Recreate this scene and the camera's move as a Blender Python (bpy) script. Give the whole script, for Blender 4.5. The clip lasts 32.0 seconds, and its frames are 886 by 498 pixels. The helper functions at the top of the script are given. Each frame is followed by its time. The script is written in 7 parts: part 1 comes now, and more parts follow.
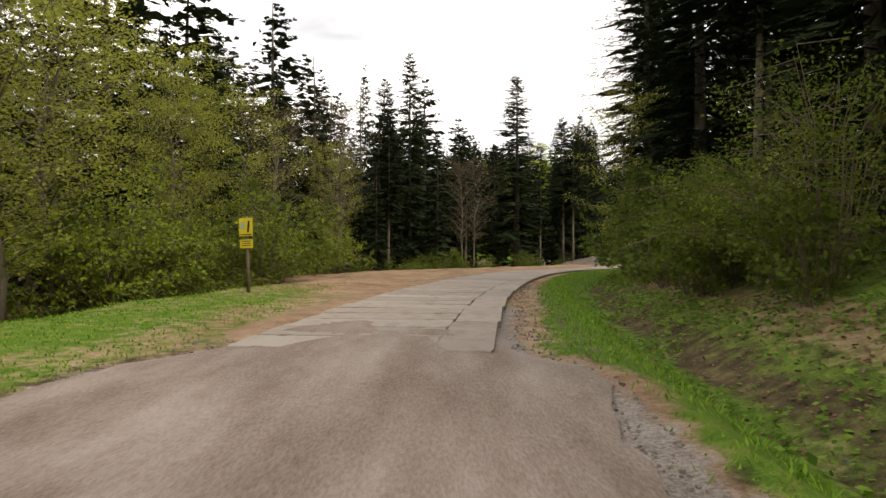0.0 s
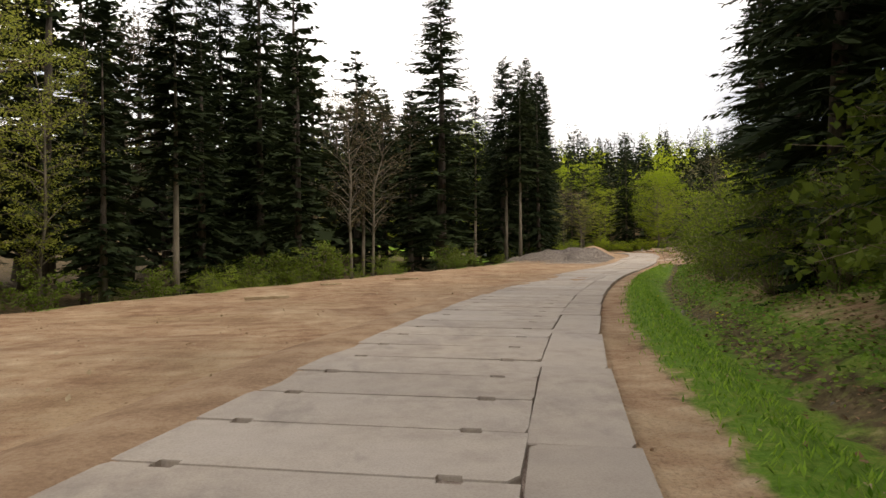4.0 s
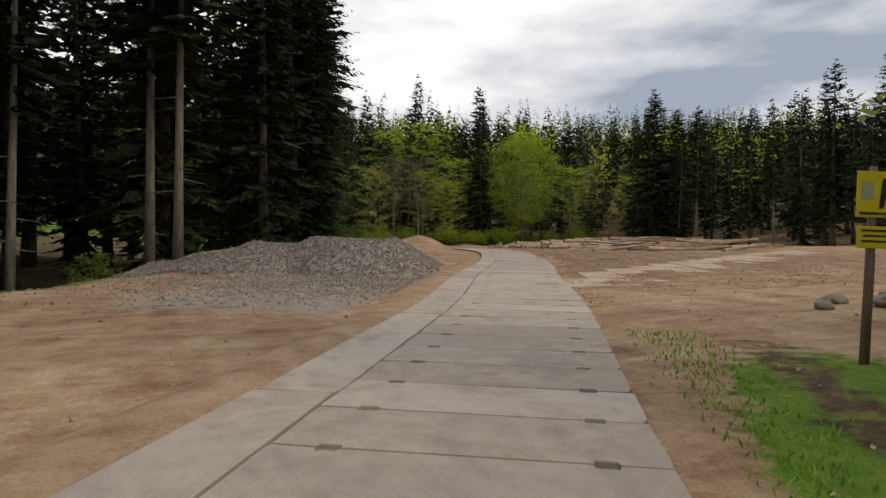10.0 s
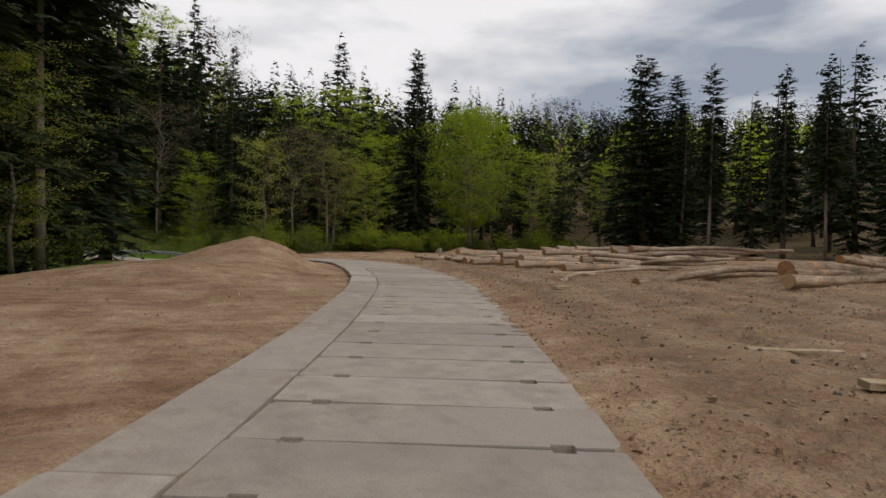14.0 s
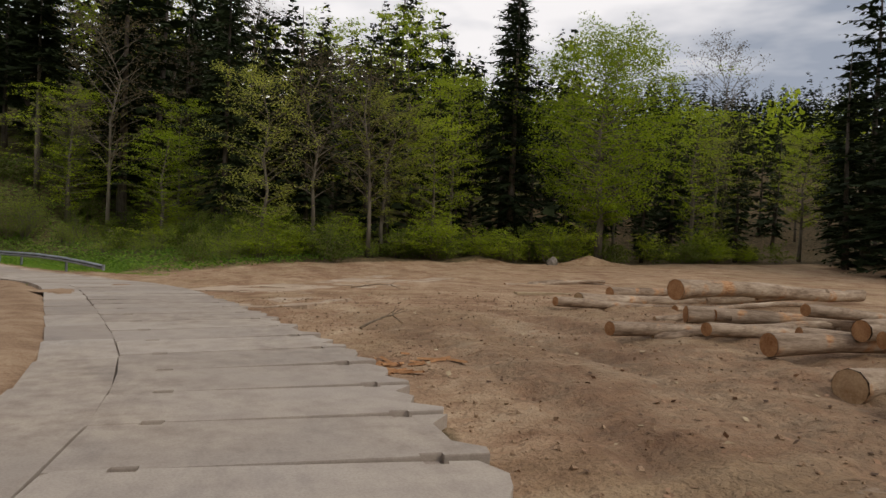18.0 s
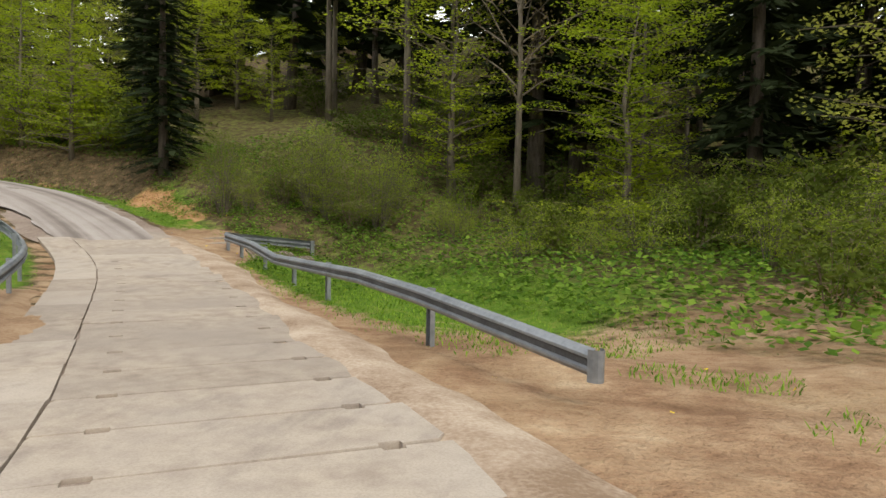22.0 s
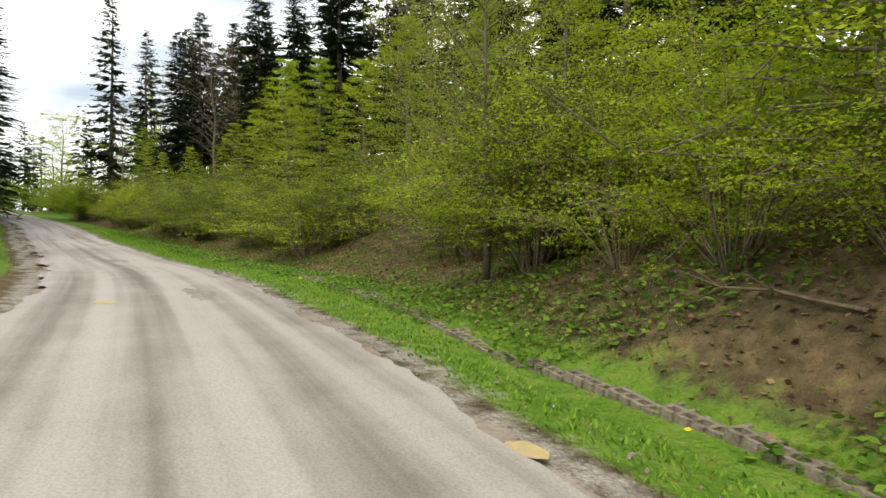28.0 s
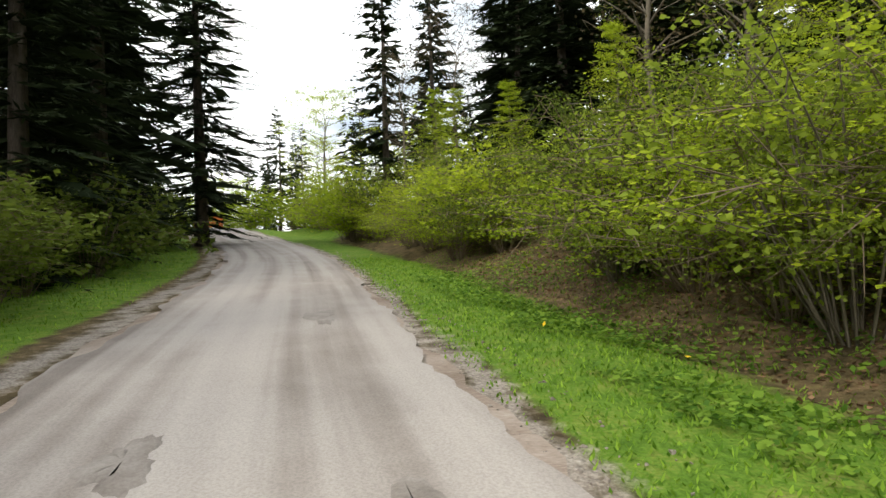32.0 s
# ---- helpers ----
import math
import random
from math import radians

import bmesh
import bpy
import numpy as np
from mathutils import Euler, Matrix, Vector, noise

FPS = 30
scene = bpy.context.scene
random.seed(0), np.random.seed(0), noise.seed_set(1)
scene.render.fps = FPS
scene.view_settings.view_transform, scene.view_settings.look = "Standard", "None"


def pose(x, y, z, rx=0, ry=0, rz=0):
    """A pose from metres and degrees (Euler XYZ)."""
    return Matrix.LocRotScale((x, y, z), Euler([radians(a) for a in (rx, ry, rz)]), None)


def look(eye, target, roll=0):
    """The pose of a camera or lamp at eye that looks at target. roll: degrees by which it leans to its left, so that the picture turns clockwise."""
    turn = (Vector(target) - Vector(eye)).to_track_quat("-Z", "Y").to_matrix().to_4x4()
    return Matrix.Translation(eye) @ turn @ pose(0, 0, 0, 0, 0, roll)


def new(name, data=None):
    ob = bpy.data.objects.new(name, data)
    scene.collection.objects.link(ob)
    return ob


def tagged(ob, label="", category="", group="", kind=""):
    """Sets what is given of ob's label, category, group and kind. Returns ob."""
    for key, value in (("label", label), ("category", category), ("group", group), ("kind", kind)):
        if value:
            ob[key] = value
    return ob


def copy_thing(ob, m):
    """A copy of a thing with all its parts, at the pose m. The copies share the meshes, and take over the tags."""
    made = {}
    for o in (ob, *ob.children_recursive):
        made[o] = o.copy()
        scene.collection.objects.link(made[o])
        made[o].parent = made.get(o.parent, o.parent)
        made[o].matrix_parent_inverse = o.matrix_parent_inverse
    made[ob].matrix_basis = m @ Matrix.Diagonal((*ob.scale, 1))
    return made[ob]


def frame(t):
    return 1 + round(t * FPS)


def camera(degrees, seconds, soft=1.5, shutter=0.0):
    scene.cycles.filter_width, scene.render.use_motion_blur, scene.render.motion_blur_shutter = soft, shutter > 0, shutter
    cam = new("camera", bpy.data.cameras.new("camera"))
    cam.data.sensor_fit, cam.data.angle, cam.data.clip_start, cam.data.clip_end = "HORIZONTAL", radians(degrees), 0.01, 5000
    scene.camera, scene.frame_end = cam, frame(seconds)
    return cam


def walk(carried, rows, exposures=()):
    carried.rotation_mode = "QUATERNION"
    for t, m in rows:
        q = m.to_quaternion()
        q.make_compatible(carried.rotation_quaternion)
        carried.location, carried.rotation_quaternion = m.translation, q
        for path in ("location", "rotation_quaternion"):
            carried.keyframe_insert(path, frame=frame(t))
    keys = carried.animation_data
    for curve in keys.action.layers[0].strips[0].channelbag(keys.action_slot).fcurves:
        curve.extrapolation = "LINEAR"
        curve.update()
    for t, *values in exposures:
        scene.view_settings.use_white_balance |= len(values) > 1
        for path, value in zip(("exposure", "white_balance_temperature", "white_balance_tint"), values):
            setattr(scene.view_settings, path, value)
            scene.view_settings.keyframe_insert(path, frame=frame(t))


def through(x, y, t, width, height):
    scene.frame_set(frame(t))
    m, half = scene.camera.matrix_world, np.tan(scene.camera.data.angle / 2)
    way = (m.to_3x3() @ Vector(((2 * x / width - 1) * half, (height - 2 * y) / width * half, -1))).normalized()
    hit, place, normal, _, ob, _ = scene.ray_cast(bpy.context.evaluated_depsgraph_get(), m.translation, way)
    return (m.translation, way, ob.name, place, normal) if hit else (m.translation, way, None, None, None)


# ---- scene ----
cam = camera(68.7, 32.0)
PATH = [
    (0.0, -0.032, -0.009, 1.575, 90.774, -0.166, -0.567),
    (0.5, 0.004, 3.670, 1.698, 90.788, -0.070, -0.993),
    (1.0, 0.143, 7.437, 1.824, 90.662, 0.030, -1.612),
    (1.5, 0.476, 11.189, 1.922, 90.692, 0.177, -2.217),
    (2.0, 0.888, 14.907, 1.963, 90.486, 0.178, -3.179),
    (2.5, 1.438, 18.697, 2.005, 90.363, 0.104, -4.147),
    (3.0, 2.143, 22.474, 2.038, 90.224, 0.229, -5.103),
    (3.5, 2.971, 26.237, 2.070, 90.107, 0.384, -5.967),
    (5.5, 7.632, 41.369, 2.155, 89.417, 0.135, -10.079),
    (6.0, 9.172, 45.278, 2.146, 89.354, 0.186, -11.109),
    (6.5, 10.813, 49.222, 2.123, 89.290, 0.216, -12.151),
    (7.0, 12.521, 53.131, 2.097, 89.267, 0.184, -13.230),
    (7.5, 14.228, 56.902, 2.085, 89.308, 0.121, -14.314),
    (8.0, 15.879, 60.468, 2.091, 89.190, 0.016, -15.415),
    (8.5, 17.493, 63.816, 2.092, 89.202, 0.055, -16.326),
    (9.0, 19.172, 67.315, 2.087, 89.160, -0.074, -17.449),
    (9.5, 20.980, 70.758, 2.084, 89.077, -0.313, -18.368),
    (10.0, 22.807, 74.223, 2.081, 89.066, -0.669, -19.289),
    (10.5, 24.601, 77.481, 2.044, 88.988, -0.573, -19.940),
    (11.0, 26.299, 80.671, 2.053, 89.130, -0.447, -20.598),
    (11.5, 27.856, 83.820, 2.096, 89.154, -0.443, -21.168),
    (12.0, 29.400, 86.897, 2.153, 89.124, -0.684, -21.753),
    (12.5, 30.959, 90.039, 2.218, 89.118, -1.133, -22.394),
    (13.0, 32.543, 93.308, 2.275, 89.192, -1.243, -23.056),
    (13.5, 34.238, 96.692, 2.318, 89.320, -1.397, -23.471),
    (15.5, 40.573, 111.034, 2.444, 89.339, -1.757, -24.159),
    (16.0, 41.828, 114.367, 2.514, 89.157, -2.070, -23.941),
    (16.5, 42.976, 117.792, 2.573, 89.242, -2.000, -23.345),
    (17.0, 44.170, 121.730, 2.611, 89.016, -1.862, -22.286),
    (17.5, 45.264, 125.984, 2.613, 89.041, -2.224, -20.090),
    (18.0, 46.107, 130.328, 2.593, 89.024, -2.798, -16.763),
    (18.5, 46.292, 134.492, 2.564, 88.826, -3.180, -13.330),
    (19.0, 45.875, 138.377, 2.526, 88.683, -3.629, -9.634),
    (19.5, 45.214, 142.028, 2.473, 88.542, -3.764, -6.552),
    (20.0, 44.313, 145.845, 2.388, 88.094, -3.396, -2.615),
    (20.5, 43.288, 149.667, 2.252, 87.768, -3.094, 1.361),
    (21.0, 42.309, 153.274, 2.045, 87.493, -2.729, 6.160),
    (21.5, 41.000, 156.604, 1.799, 87.354, -2.024, 10.372),
    (22.0, 39.515, 159.748, 1.595, 87.281, -1.249, 14.741),
    (22.5, 37.878, 162.543, 1.506, 87.417, -0.717, 18.775),
    (23.0, 35.825, 165.287, 1.476, 87.751, -0.123, 22.564),
    (23.5, 33.969, 167.906, 1.438, 88.097, 0.183, 26.653),
    (24.0, 31.894, 170.296, 1.411, 89.359, 0.453, 30.857),
    (24.5, 29.846, 172.320, 1.500, 90.457, 0.486, 34.724),
    (25.0, 28.080, 174.064, 1.767, 90.578, -0.267, 39.643),
    (25.5, 26.113, 175.311, 2.199, 90.714, -0.329, 42.711),
    (27.5, 14.270, 178.617, 4.321, 90.903, -0.034, 56.362),
    (28.0, 10.104, 179.375, 4.727, 90.870, 0.483, 60.548),
    (28.5, 5.493, 180.094, 5.099, 91.019, 0.866, 64.702),
    (29.0, 0.315, 180.687, 5.450, 91.313, 0.932, 69.173),
    (29.5, -4.781, 181.052, 5.744, 91.685, 0.809, 73.177),
    (30.0, -9.729, 181.095, 5.986, 92.045, 0.542, 77.018),
    (30.5, -14.522, 180.808, 6.230, 92.251, 0.372, 78.941),
    (31.0, -19.117, 180.531, 6.467, 92.256, 0.807, 80.069),
    (31.5, -23.481, 180.231, 6.752, 92.219, 1.352, 81.089),
    (32.0, -27.745, 179.747, 7.132, 91.849, 2.359, 81.973),
]
walk(cam, [(t, pose(*p)) for t, *p in PATH],
     exposures=[(0.0, 0.0, 7200, 13), (3.0, 0.05, 7300, 13), (6.0, 0.05, 7100, 12), (7.0, 0.0, 7000, 12), (8.0, -0.02, 6900, 12), (9.0, -0.42, 6800, 11), (12.0, -0.65, 6600, 12), (13.0, -0.78, 6600, 12), (17.0, -0.8, 6600, 12), (18.0, -0.7, 6700, 13), (19.0, -0.5, 6800, 13), (20.0, -0.05, 6900, 13),
                (22.0, 0.15, 6800, 9), (24.0, 0.5, 6800, 7), (28.0, 0.35, 6800, 4), (30.0, 0.45, 6700, 5), (32.0, 0.5, 6700, 6)])

# ---------------------------------------------------------------- world and sun
world = bpy.data.worlds.new("overcast_sky")
world.use_nodes = True
scene.world = world
wt = world.node_tree
wt.nodes.clear()
w_out = wt.nodes.new("ShaderNodeOutputWorld")
w_sky = wt.nodes.new("ShaderNodeTexSky")
w_sky.sky_type, w_sky.sun_disc = "NISHITA", False
w_sky.sun_elevation, w_sky.sun_rotation = radians(48), radians(135)
w_bg = wt.nodes.new("ShaderNodeBackground")
w_bg.inputs["Strength"].default_value = 0.1
w_cloud = wt.nodes.new("ShaderNodeBackground")
w_cloud.inputs["Strength"].default_value = 1.0
w_co = wt.nodes.new("ShaderNodeTexCoord")
w_map = wt.nodes.new("ShaderNodeMapping")
w_map.inputs["Scale"].default_value = (1.6, 1.6, 5.0)
w_noise = wt.nodes.new("ShaderNodeTexNoise")
w_noise.inputs["Scale"].default_value = 1.5
w_noise.inputs["Detail"].default_value = 5.0
w_noise.inputs["Roughness"].default_value = 0.52
w_ramp = wt.nodes.new("ShaderNodeValToRGB")
w_ramp.color_ramp.elements[0].position, w_ramp.color_ramp.elements[0].color = 0.34, (0.55, 0.63, 0.76, 1)
w_ramp.color_ramp.elements[1].position, w_ramp.color_ramp.elements[1].color = 0.56, (1.62, 1.62, 1.63, 1)
w_mix = wt.nodes.new("ShaderNodeMixShader")
w_mix.inputs[0].default_value = 0.9
wt.links.new(w_co.outputs["Generated"], w_map.inputs["Vector"])
wt.links.new(w_map.outputs[0], w_noise.inputs["Vector"])
wt.links.new(w_noise.outputs["Fac"], w_ramp.inputs["Fac"])
wt.links.new(w_ramp.outputs["Color"], w_cloud.inputs["Color"])
wt.links.new(w_sky.outputs["Color"], w_bg.inputs["Color"])
wt.links.new(w_bg.outputs[0], w_mix.inputs[1])
wt.links.new(w_cloud.outputs[0], w_mix.inputs[2])
wt.links.new(w_mix.outputs[0], w_out.inputs["Surface"])

sun = new("sun", bpy.data.lights.new("sun", "SUN"))
sun.data.energy, sun.data.angle, sun.data.color = 1.5, radians(14), (1.0, 0.93, 0.80)
sun.matrix_world = look((60, -60, 90), (0, 0, 0))


# ---------------------------------------------------------------- materials
def material(name, rough=0.9, spec=0.2):
    m = bpy.data.materials.new(name)
    m.use_nodes = True
    b = m.node_tree.nodes["Principled BSDF"]
    b.inputs["Roughness"].default_value = rough
    b.inputs["Specular IOR Level"].default_value = spec
    return m, m.node_tree, b


def noise_node(nt, scale, detail=4.0, rough=0.55, coord="Position", stretch=None):
    n = nt.nodes.new("ShaderNodeTexNoise")
    n.inputs["Scale"].default_value, n.inputs["Detail"].default_value, n.inputs["Roughness"].default_value = scale, detail, rough
    if coord == "Position":
        src = nt.nodes.new("ShaderNodeNewGeometry").outputs["Position"]
    else:
        src = nt.nodes.new("ShaderNodeTexCoord").outputs[coord]
    if stretch:
        mp = nt.nodes.new("ShaderNodeMapping")
        mp.inputs["Scale"].default_value = stretch
        nt.links.new(src, mp.inputs["Vector"])
        src = mp.outputs[0]
    nt.links.new(src, n.inputs["Vector"])
    return n.outputs["Fac"]


def ramp_node(nt, fac, stops):
    r = nt.nodes.new("ShaderNodeValToRGB")
    while len(r.color_ramp.elements) < len(stops):
        r.color_ramp.elements.new(0.5)
    for e, (p, c) in zip(r.color_ramp.elements, stops):
        e.position, e.color = p, (*c, 1)
    nt.links.new(fac, r.inputs["Fac"])
    return r.outputs["Color"]


def mix_node(nt, fac, a, b, kind="MIX"):
    m = nt.nodes.new("ShaderNodeMix")
    m.data_type, m.blend_type = "RGBA", kind
    for sock, v in ((m.inputs[0], fac), (m.inputs[6], a), (m.inputs[7], b)):
        if isinstance(v, bpy.types.NodeSocket):
            nt.links.new(v, sock)
        elif isinstance(v, (int, float)):
            sock.default_value = v
        else:
            sock.default_value = (*v, 1)
    return m.outputs[2]


def math_node(nt, op, a, b=0.0, clamp=False):
    m = nt.nodes.new("ShaderNodeMath")
    m.operation, m.use_clamp = op, clamp
    for sock, v in ((m.inputs[0], a), (m.inputs[1], b)):
        if isinstance(v, bpy.types.NodeSocket):
            nt.links.new(v, sock)
        else:
            sock.default_value = v
    return m.outputs[0]


def bump_node(nt, bsdf, height, strength=0.5, distance=0.03):
    b = nt.nodes.new("ShaderNodeBump")
    b.inputs["Strength"].default_value, b.inputs["Distance"].default_value = strength, distance
    nt.links.new(height, b.inputs["Height"])
    nt.links.new(b.outputs[0], bsdf.inputs["Normal"])


def simple(name, stops, scale=3.0, rough=0.9, spec=0.2, bump=0.0, metal=0.0, fine=40.0, coord="Position", stretch=None, dist=0.02):
    m, nt, b = material(name, rough, spec)
    b.inputs["Metallic"].default_value = metal
    big = noise_node(nt, scale, 4, 0.6, coord, stretch)
    small = noise_node(nt, fine, 3, 0.6, coord, stretch)
    f = math_node(nt, "ADD", math_node(nt, "MULTIPLY", big, 0.65), math_node(nt, "MULTIPLY", small, 0.35))
    nt.links.new(ramp_node(nt, f, stops), b.inputs["Base Color"])
    if bump:
        bump_node(nt, b, small, bump, dist)
    return m


def leafy(name, dark, light, through=0.35, object_spread=0.5, spec=0.15):
    """Foliage: its tone differs from leaf to leaf and from plant to plant, and some light passes through it."""
    m, nt, b = material(name, 0.7, spec)
    geo = nt.nodes.new("ShaderNodeNewGeometry")
    info = nt.nodes.new("ShaderNodeObjectInfo")
    f = math_node(nt, "ADD", math_node(nt, "MULTIPLY", geo.outputs["Random Per Island"], 1 - object_spread),
                  math_node(nt, "MULTIPLY", info.outputs["Random"], object_spread))
    col = ramp_node(nt, f, [(0.1, dark), (0.9, light)])
    nt.links.new(col, b.inputs["Base Color"])
    tr = nt.nodes.new("ShaderNodeBsdfTranslucent")
    nt.links.new(col, tr.inputs["Color"])
    mx = nt.nodes.new("ShaderNodeMixShader")
    mx.inputs[0].default_value = through
    out = nt.nodes["Material Output"]
    nt.links.new(b.outputs[0], mx.inputs[1])
    nt.links.new(tr.outputs[0], mx.inputs[2])
    nt.links.new(mx.outputs[0], out.inputs["Surface"])
    return m


def ground_material():
    """Forest litter, with grass, bare soil and gravel laid over it where the plan has them."""
    m, nt, b = material("ground_cover", 0.95, 0.12)
    at = nt.nodes.new("ShaderNodeAttribute")
    at.attribute_name = "zone"
    sep = nt.nodes.new("ShaderNodeSeparateColor")
    nt.links.new(at.outputs["Color"], sep.inputs[0])
    n1, n2, n3 = noise_node(nt, 0.35, 5, 0.6), noise_node(nt, 3.0, 5, 0.65), noise_node(nt, 28.0, 3, 0.6)
    n4 = noise_node(nt, 0.9, 4, 0.6, stretch=(1.0, 0.35, 1.0))
    litter = ramp_node(nt, n2, [(0.3, (0.06, 0.046, 0.026)), (0.5, (0.125, 0.095, 0.05)), (0.7, (0.24, 0.16, 0.095))])
    grass = ramp_node(nt, math_node(nt, "ADD", math_node(nt, "MULTIPLY", n2, 0.6), math_node(nt, "MULTIPLY", n3, 0.4)),
                      [(0.32, (0.06, 0.13, 0.015)), (0.48, (0.12, 0.22, 0.025)), (0.6, (0.19, 0.25, 0.045)), (0.7, (0.24, 0.19, 0.09))])
    n5 = noise_node(nt, 1.4, 5, 0.7, stretch=(0.3, 1.2, 1.0))
    soil = ramp_node(nt, math_node(nt, "ADD", math_node(nt, "MULTIPLY", n4, 0.35), math_node(nt, "ADD", math_node(nt, "MULTIPLY", n2, 0.3), math_node(nt, "MULTIPLY", n5, 0.35))),
                     [(0.36, (0.19, 0.108, 0.064)), (0.44, (0.31, 0.19, 0.115)), (0.53, (0.43, 0.295, 0.185)), (0.64, (0.56, 0.43, 0.29))])
    soil = mix_node(nt, math_node(nt, "MULTIPLY", math_node(nt, "SUBTRACT", n1, 0.5, True), 2.0, True), soil, (0.36, 0.275, 0.155))
    soil = mix_node(nt, math_node(nt, "MULTIPLY", math_node(nt, "SUBTRACT", noise_node(nt, 0.55, 6, 0.7), 0.47, True), 4.5, True), soil, mix_node(nt, 0.4, soil, (0.15, 0.082, 0.05)))
    speck = ramp_node(nt, n3, [(0.34, (0.66, 0.62, 0.58)), (0.47, (1, 1, 1)), (0.74, (1.16, 1.14, 1.1))])
    soil = mix_node(nt, 0.6, soil, speck, "MULTIPLY")
    mud = nt.nodes.new("ShaderNodeAttribute")
    mud.attribute_name = "damp"
    blot = math_node(nt, "MULTIPLY", math_node(nt, "SUBTRACT", math_node(nt, "ADD", n2, noise_node(nt, 7.0, 4, 0.6)), 0.7), 2.2, True)
    soil = mix_node(nt, math_node(nt, "MULTIPLY", mud.outputs["Fac"], blot), soil, mix_node(nt, 0.3, (0.135, 0.092, 0.062), soil))
    stone = ramp_node(nt, math_node(nt, "ADD", math_node(nt, "MULTIPLY", n2, 0.4), math_node(nt, "MULTIPLY", n3, 0.6)),
                      [(0.32, (0.13, 0.11, 0.095)), (0.5, (0.30, 0.26, 0.225)), (0.66, (0.46, 0.41, 0.36))])

    def edge(channel, soft=0.55):
        v = math_node(nt, "ADD", channel, math_node(nt, "MULTIPLY", math_node(nt, "SUBTRACT", n2, 0.5), soft * 2))
        return math_node(nt, "MULTIPLY", math_node(nt, "SUBTRACT", v, 0.36), 3.6, True)

    c = mix_node(nt, edge(sep.outputs[0]), litter, grass)
    c = mix_node(nt, edge(sep.outputs[1]), c, soil)
    c = mix_node(nt, edge(sep.outputs[2]), c, stone)
    clay_tone = ramp_node(nt, n2, [(0.32, (0.33, 0.17, 0.075)), (0.5, (0.47, 0.265, 0.125)), (0.68, (0.56, 0.35, 0.19))])
    c = mix_node(nt, edge(at.outputs["Alpha"]), c, clay_tone)
    nt.links.new(c, b.inputs["Base Color"])
    clod = noise_node(nt, 9.0, 4, 0.65)
    bump_node(nt, b, math_node(nt, "ADD", math_node(nt, "ADD", n2, clod), math_node(nt, "MULTIPLY", n3, 0.25)), 0.9, 0.09)
    return m


def slab_material():
    m, nt, b = material("worn_concrete", 0.85, 0.25)
    info = nt.nodes.new("ShaderNodeObjectInfo")
    n1, n2, n3 = noise_node(nt, 0.5, 4, 0.6), noise_node(nt, 3.5, 5, 0.65), noise_node(nt, 60.0, 2, 0.5)
    base = ramp_node(nt, info.outputs["Random"], [(0.0, (0.31, 0.268, 0.232)), (0.5, (0.395, 0.345, 0.30)), (1.0, (0.49, 0.435, 0.38))])
    dust = ramp_node(nt, n2, [(0.35, (0.29, 0.235, 0.19)), (0.6, (0.45, 0.385, 0.315))])
    c = mix_node(nt, math_node(nt, "MULTIPLY", math_node(nt, "SUBTRACT", n1, 0.32), 2.4, True), base, dust)
    stain = noise_node(nt, 1.1, 6, 0.72, stretch=(1.4, 0.6, 1.0))
    c = mix_node(nt, math_node(nt, "MULTIPLY", math_node(nt, "SUBTRACT", stain, 0.53, True), 7.0, True), c, mix_node(nt, 0.45, c, (0.22, 0.19, 0.17)))
    c = mix_node(nt, 0.5, c, ramp_node(nt, n3, [(0.3, (0.78, 0.76, 0.74)), (0.6, (1.05, 1.04, 1.02))]), "MULTIPLY")
    nt.links.new(c, b.inputs["Base Color"])
    bump_node(nt, b, n3, 0.25, 0.008)
    return m


def worn_road_material():
    """Old pale surfacing under dust, with darker patches and wheel streaks."""
    m, nt, b = material("dusty_worn_surfacing", 0.9, 0.2)
    uv = nt.nodes.new("ShaderNodeTexCoord").outputs["UV"]
    mp = nt.nodes.new("ShaderNodeMapping")
    mp.inputs["Scale"].default_value = (1.1, 0.022, 1)
    nt.links.new(uv, mp.inputs["Vector"])
    st = nt.nodes.new("ShaderNodeTexNoise")
    st.inputs["Scale"].default_value, st.inputs["Detail"].default_value = 1.6, 5
    nt.links.new(mp.outputs[0], st.inputs["Vector"])
    n2, n3 = noise_node(nt, 0.8, 5, 0.6), noise_node(nt, 45.0, 3, 0.6)
    f = math_node(nt, "ADD", math_node(nt, "MULTIPLY", st.outputs["Fac"], 0.78), math_node(nt, "MULTIPLY", n2, 0.22))
    c = ramp_node(nt, f, [(0.34, (0.20, 0.175, 0.16)), (0.44, (0.31, 0.275, 0.255)), (0.53, (0.40, 0.365, 0.345)), (0.7, (0.46, 0.425, 0.40))])
    c = mix_node(nt, 0.5, c, ramp_node(nt, n3, [(0.35, (0.7, 0.68, 0.66)), (0.6, (1.1, 1.08, 1.05))]), "MULTIPLY")
    nt.links.new(c, b.inputs["Base Color"])
    bump_node(nt, b, n3, 0.5, 0.015)
    return m


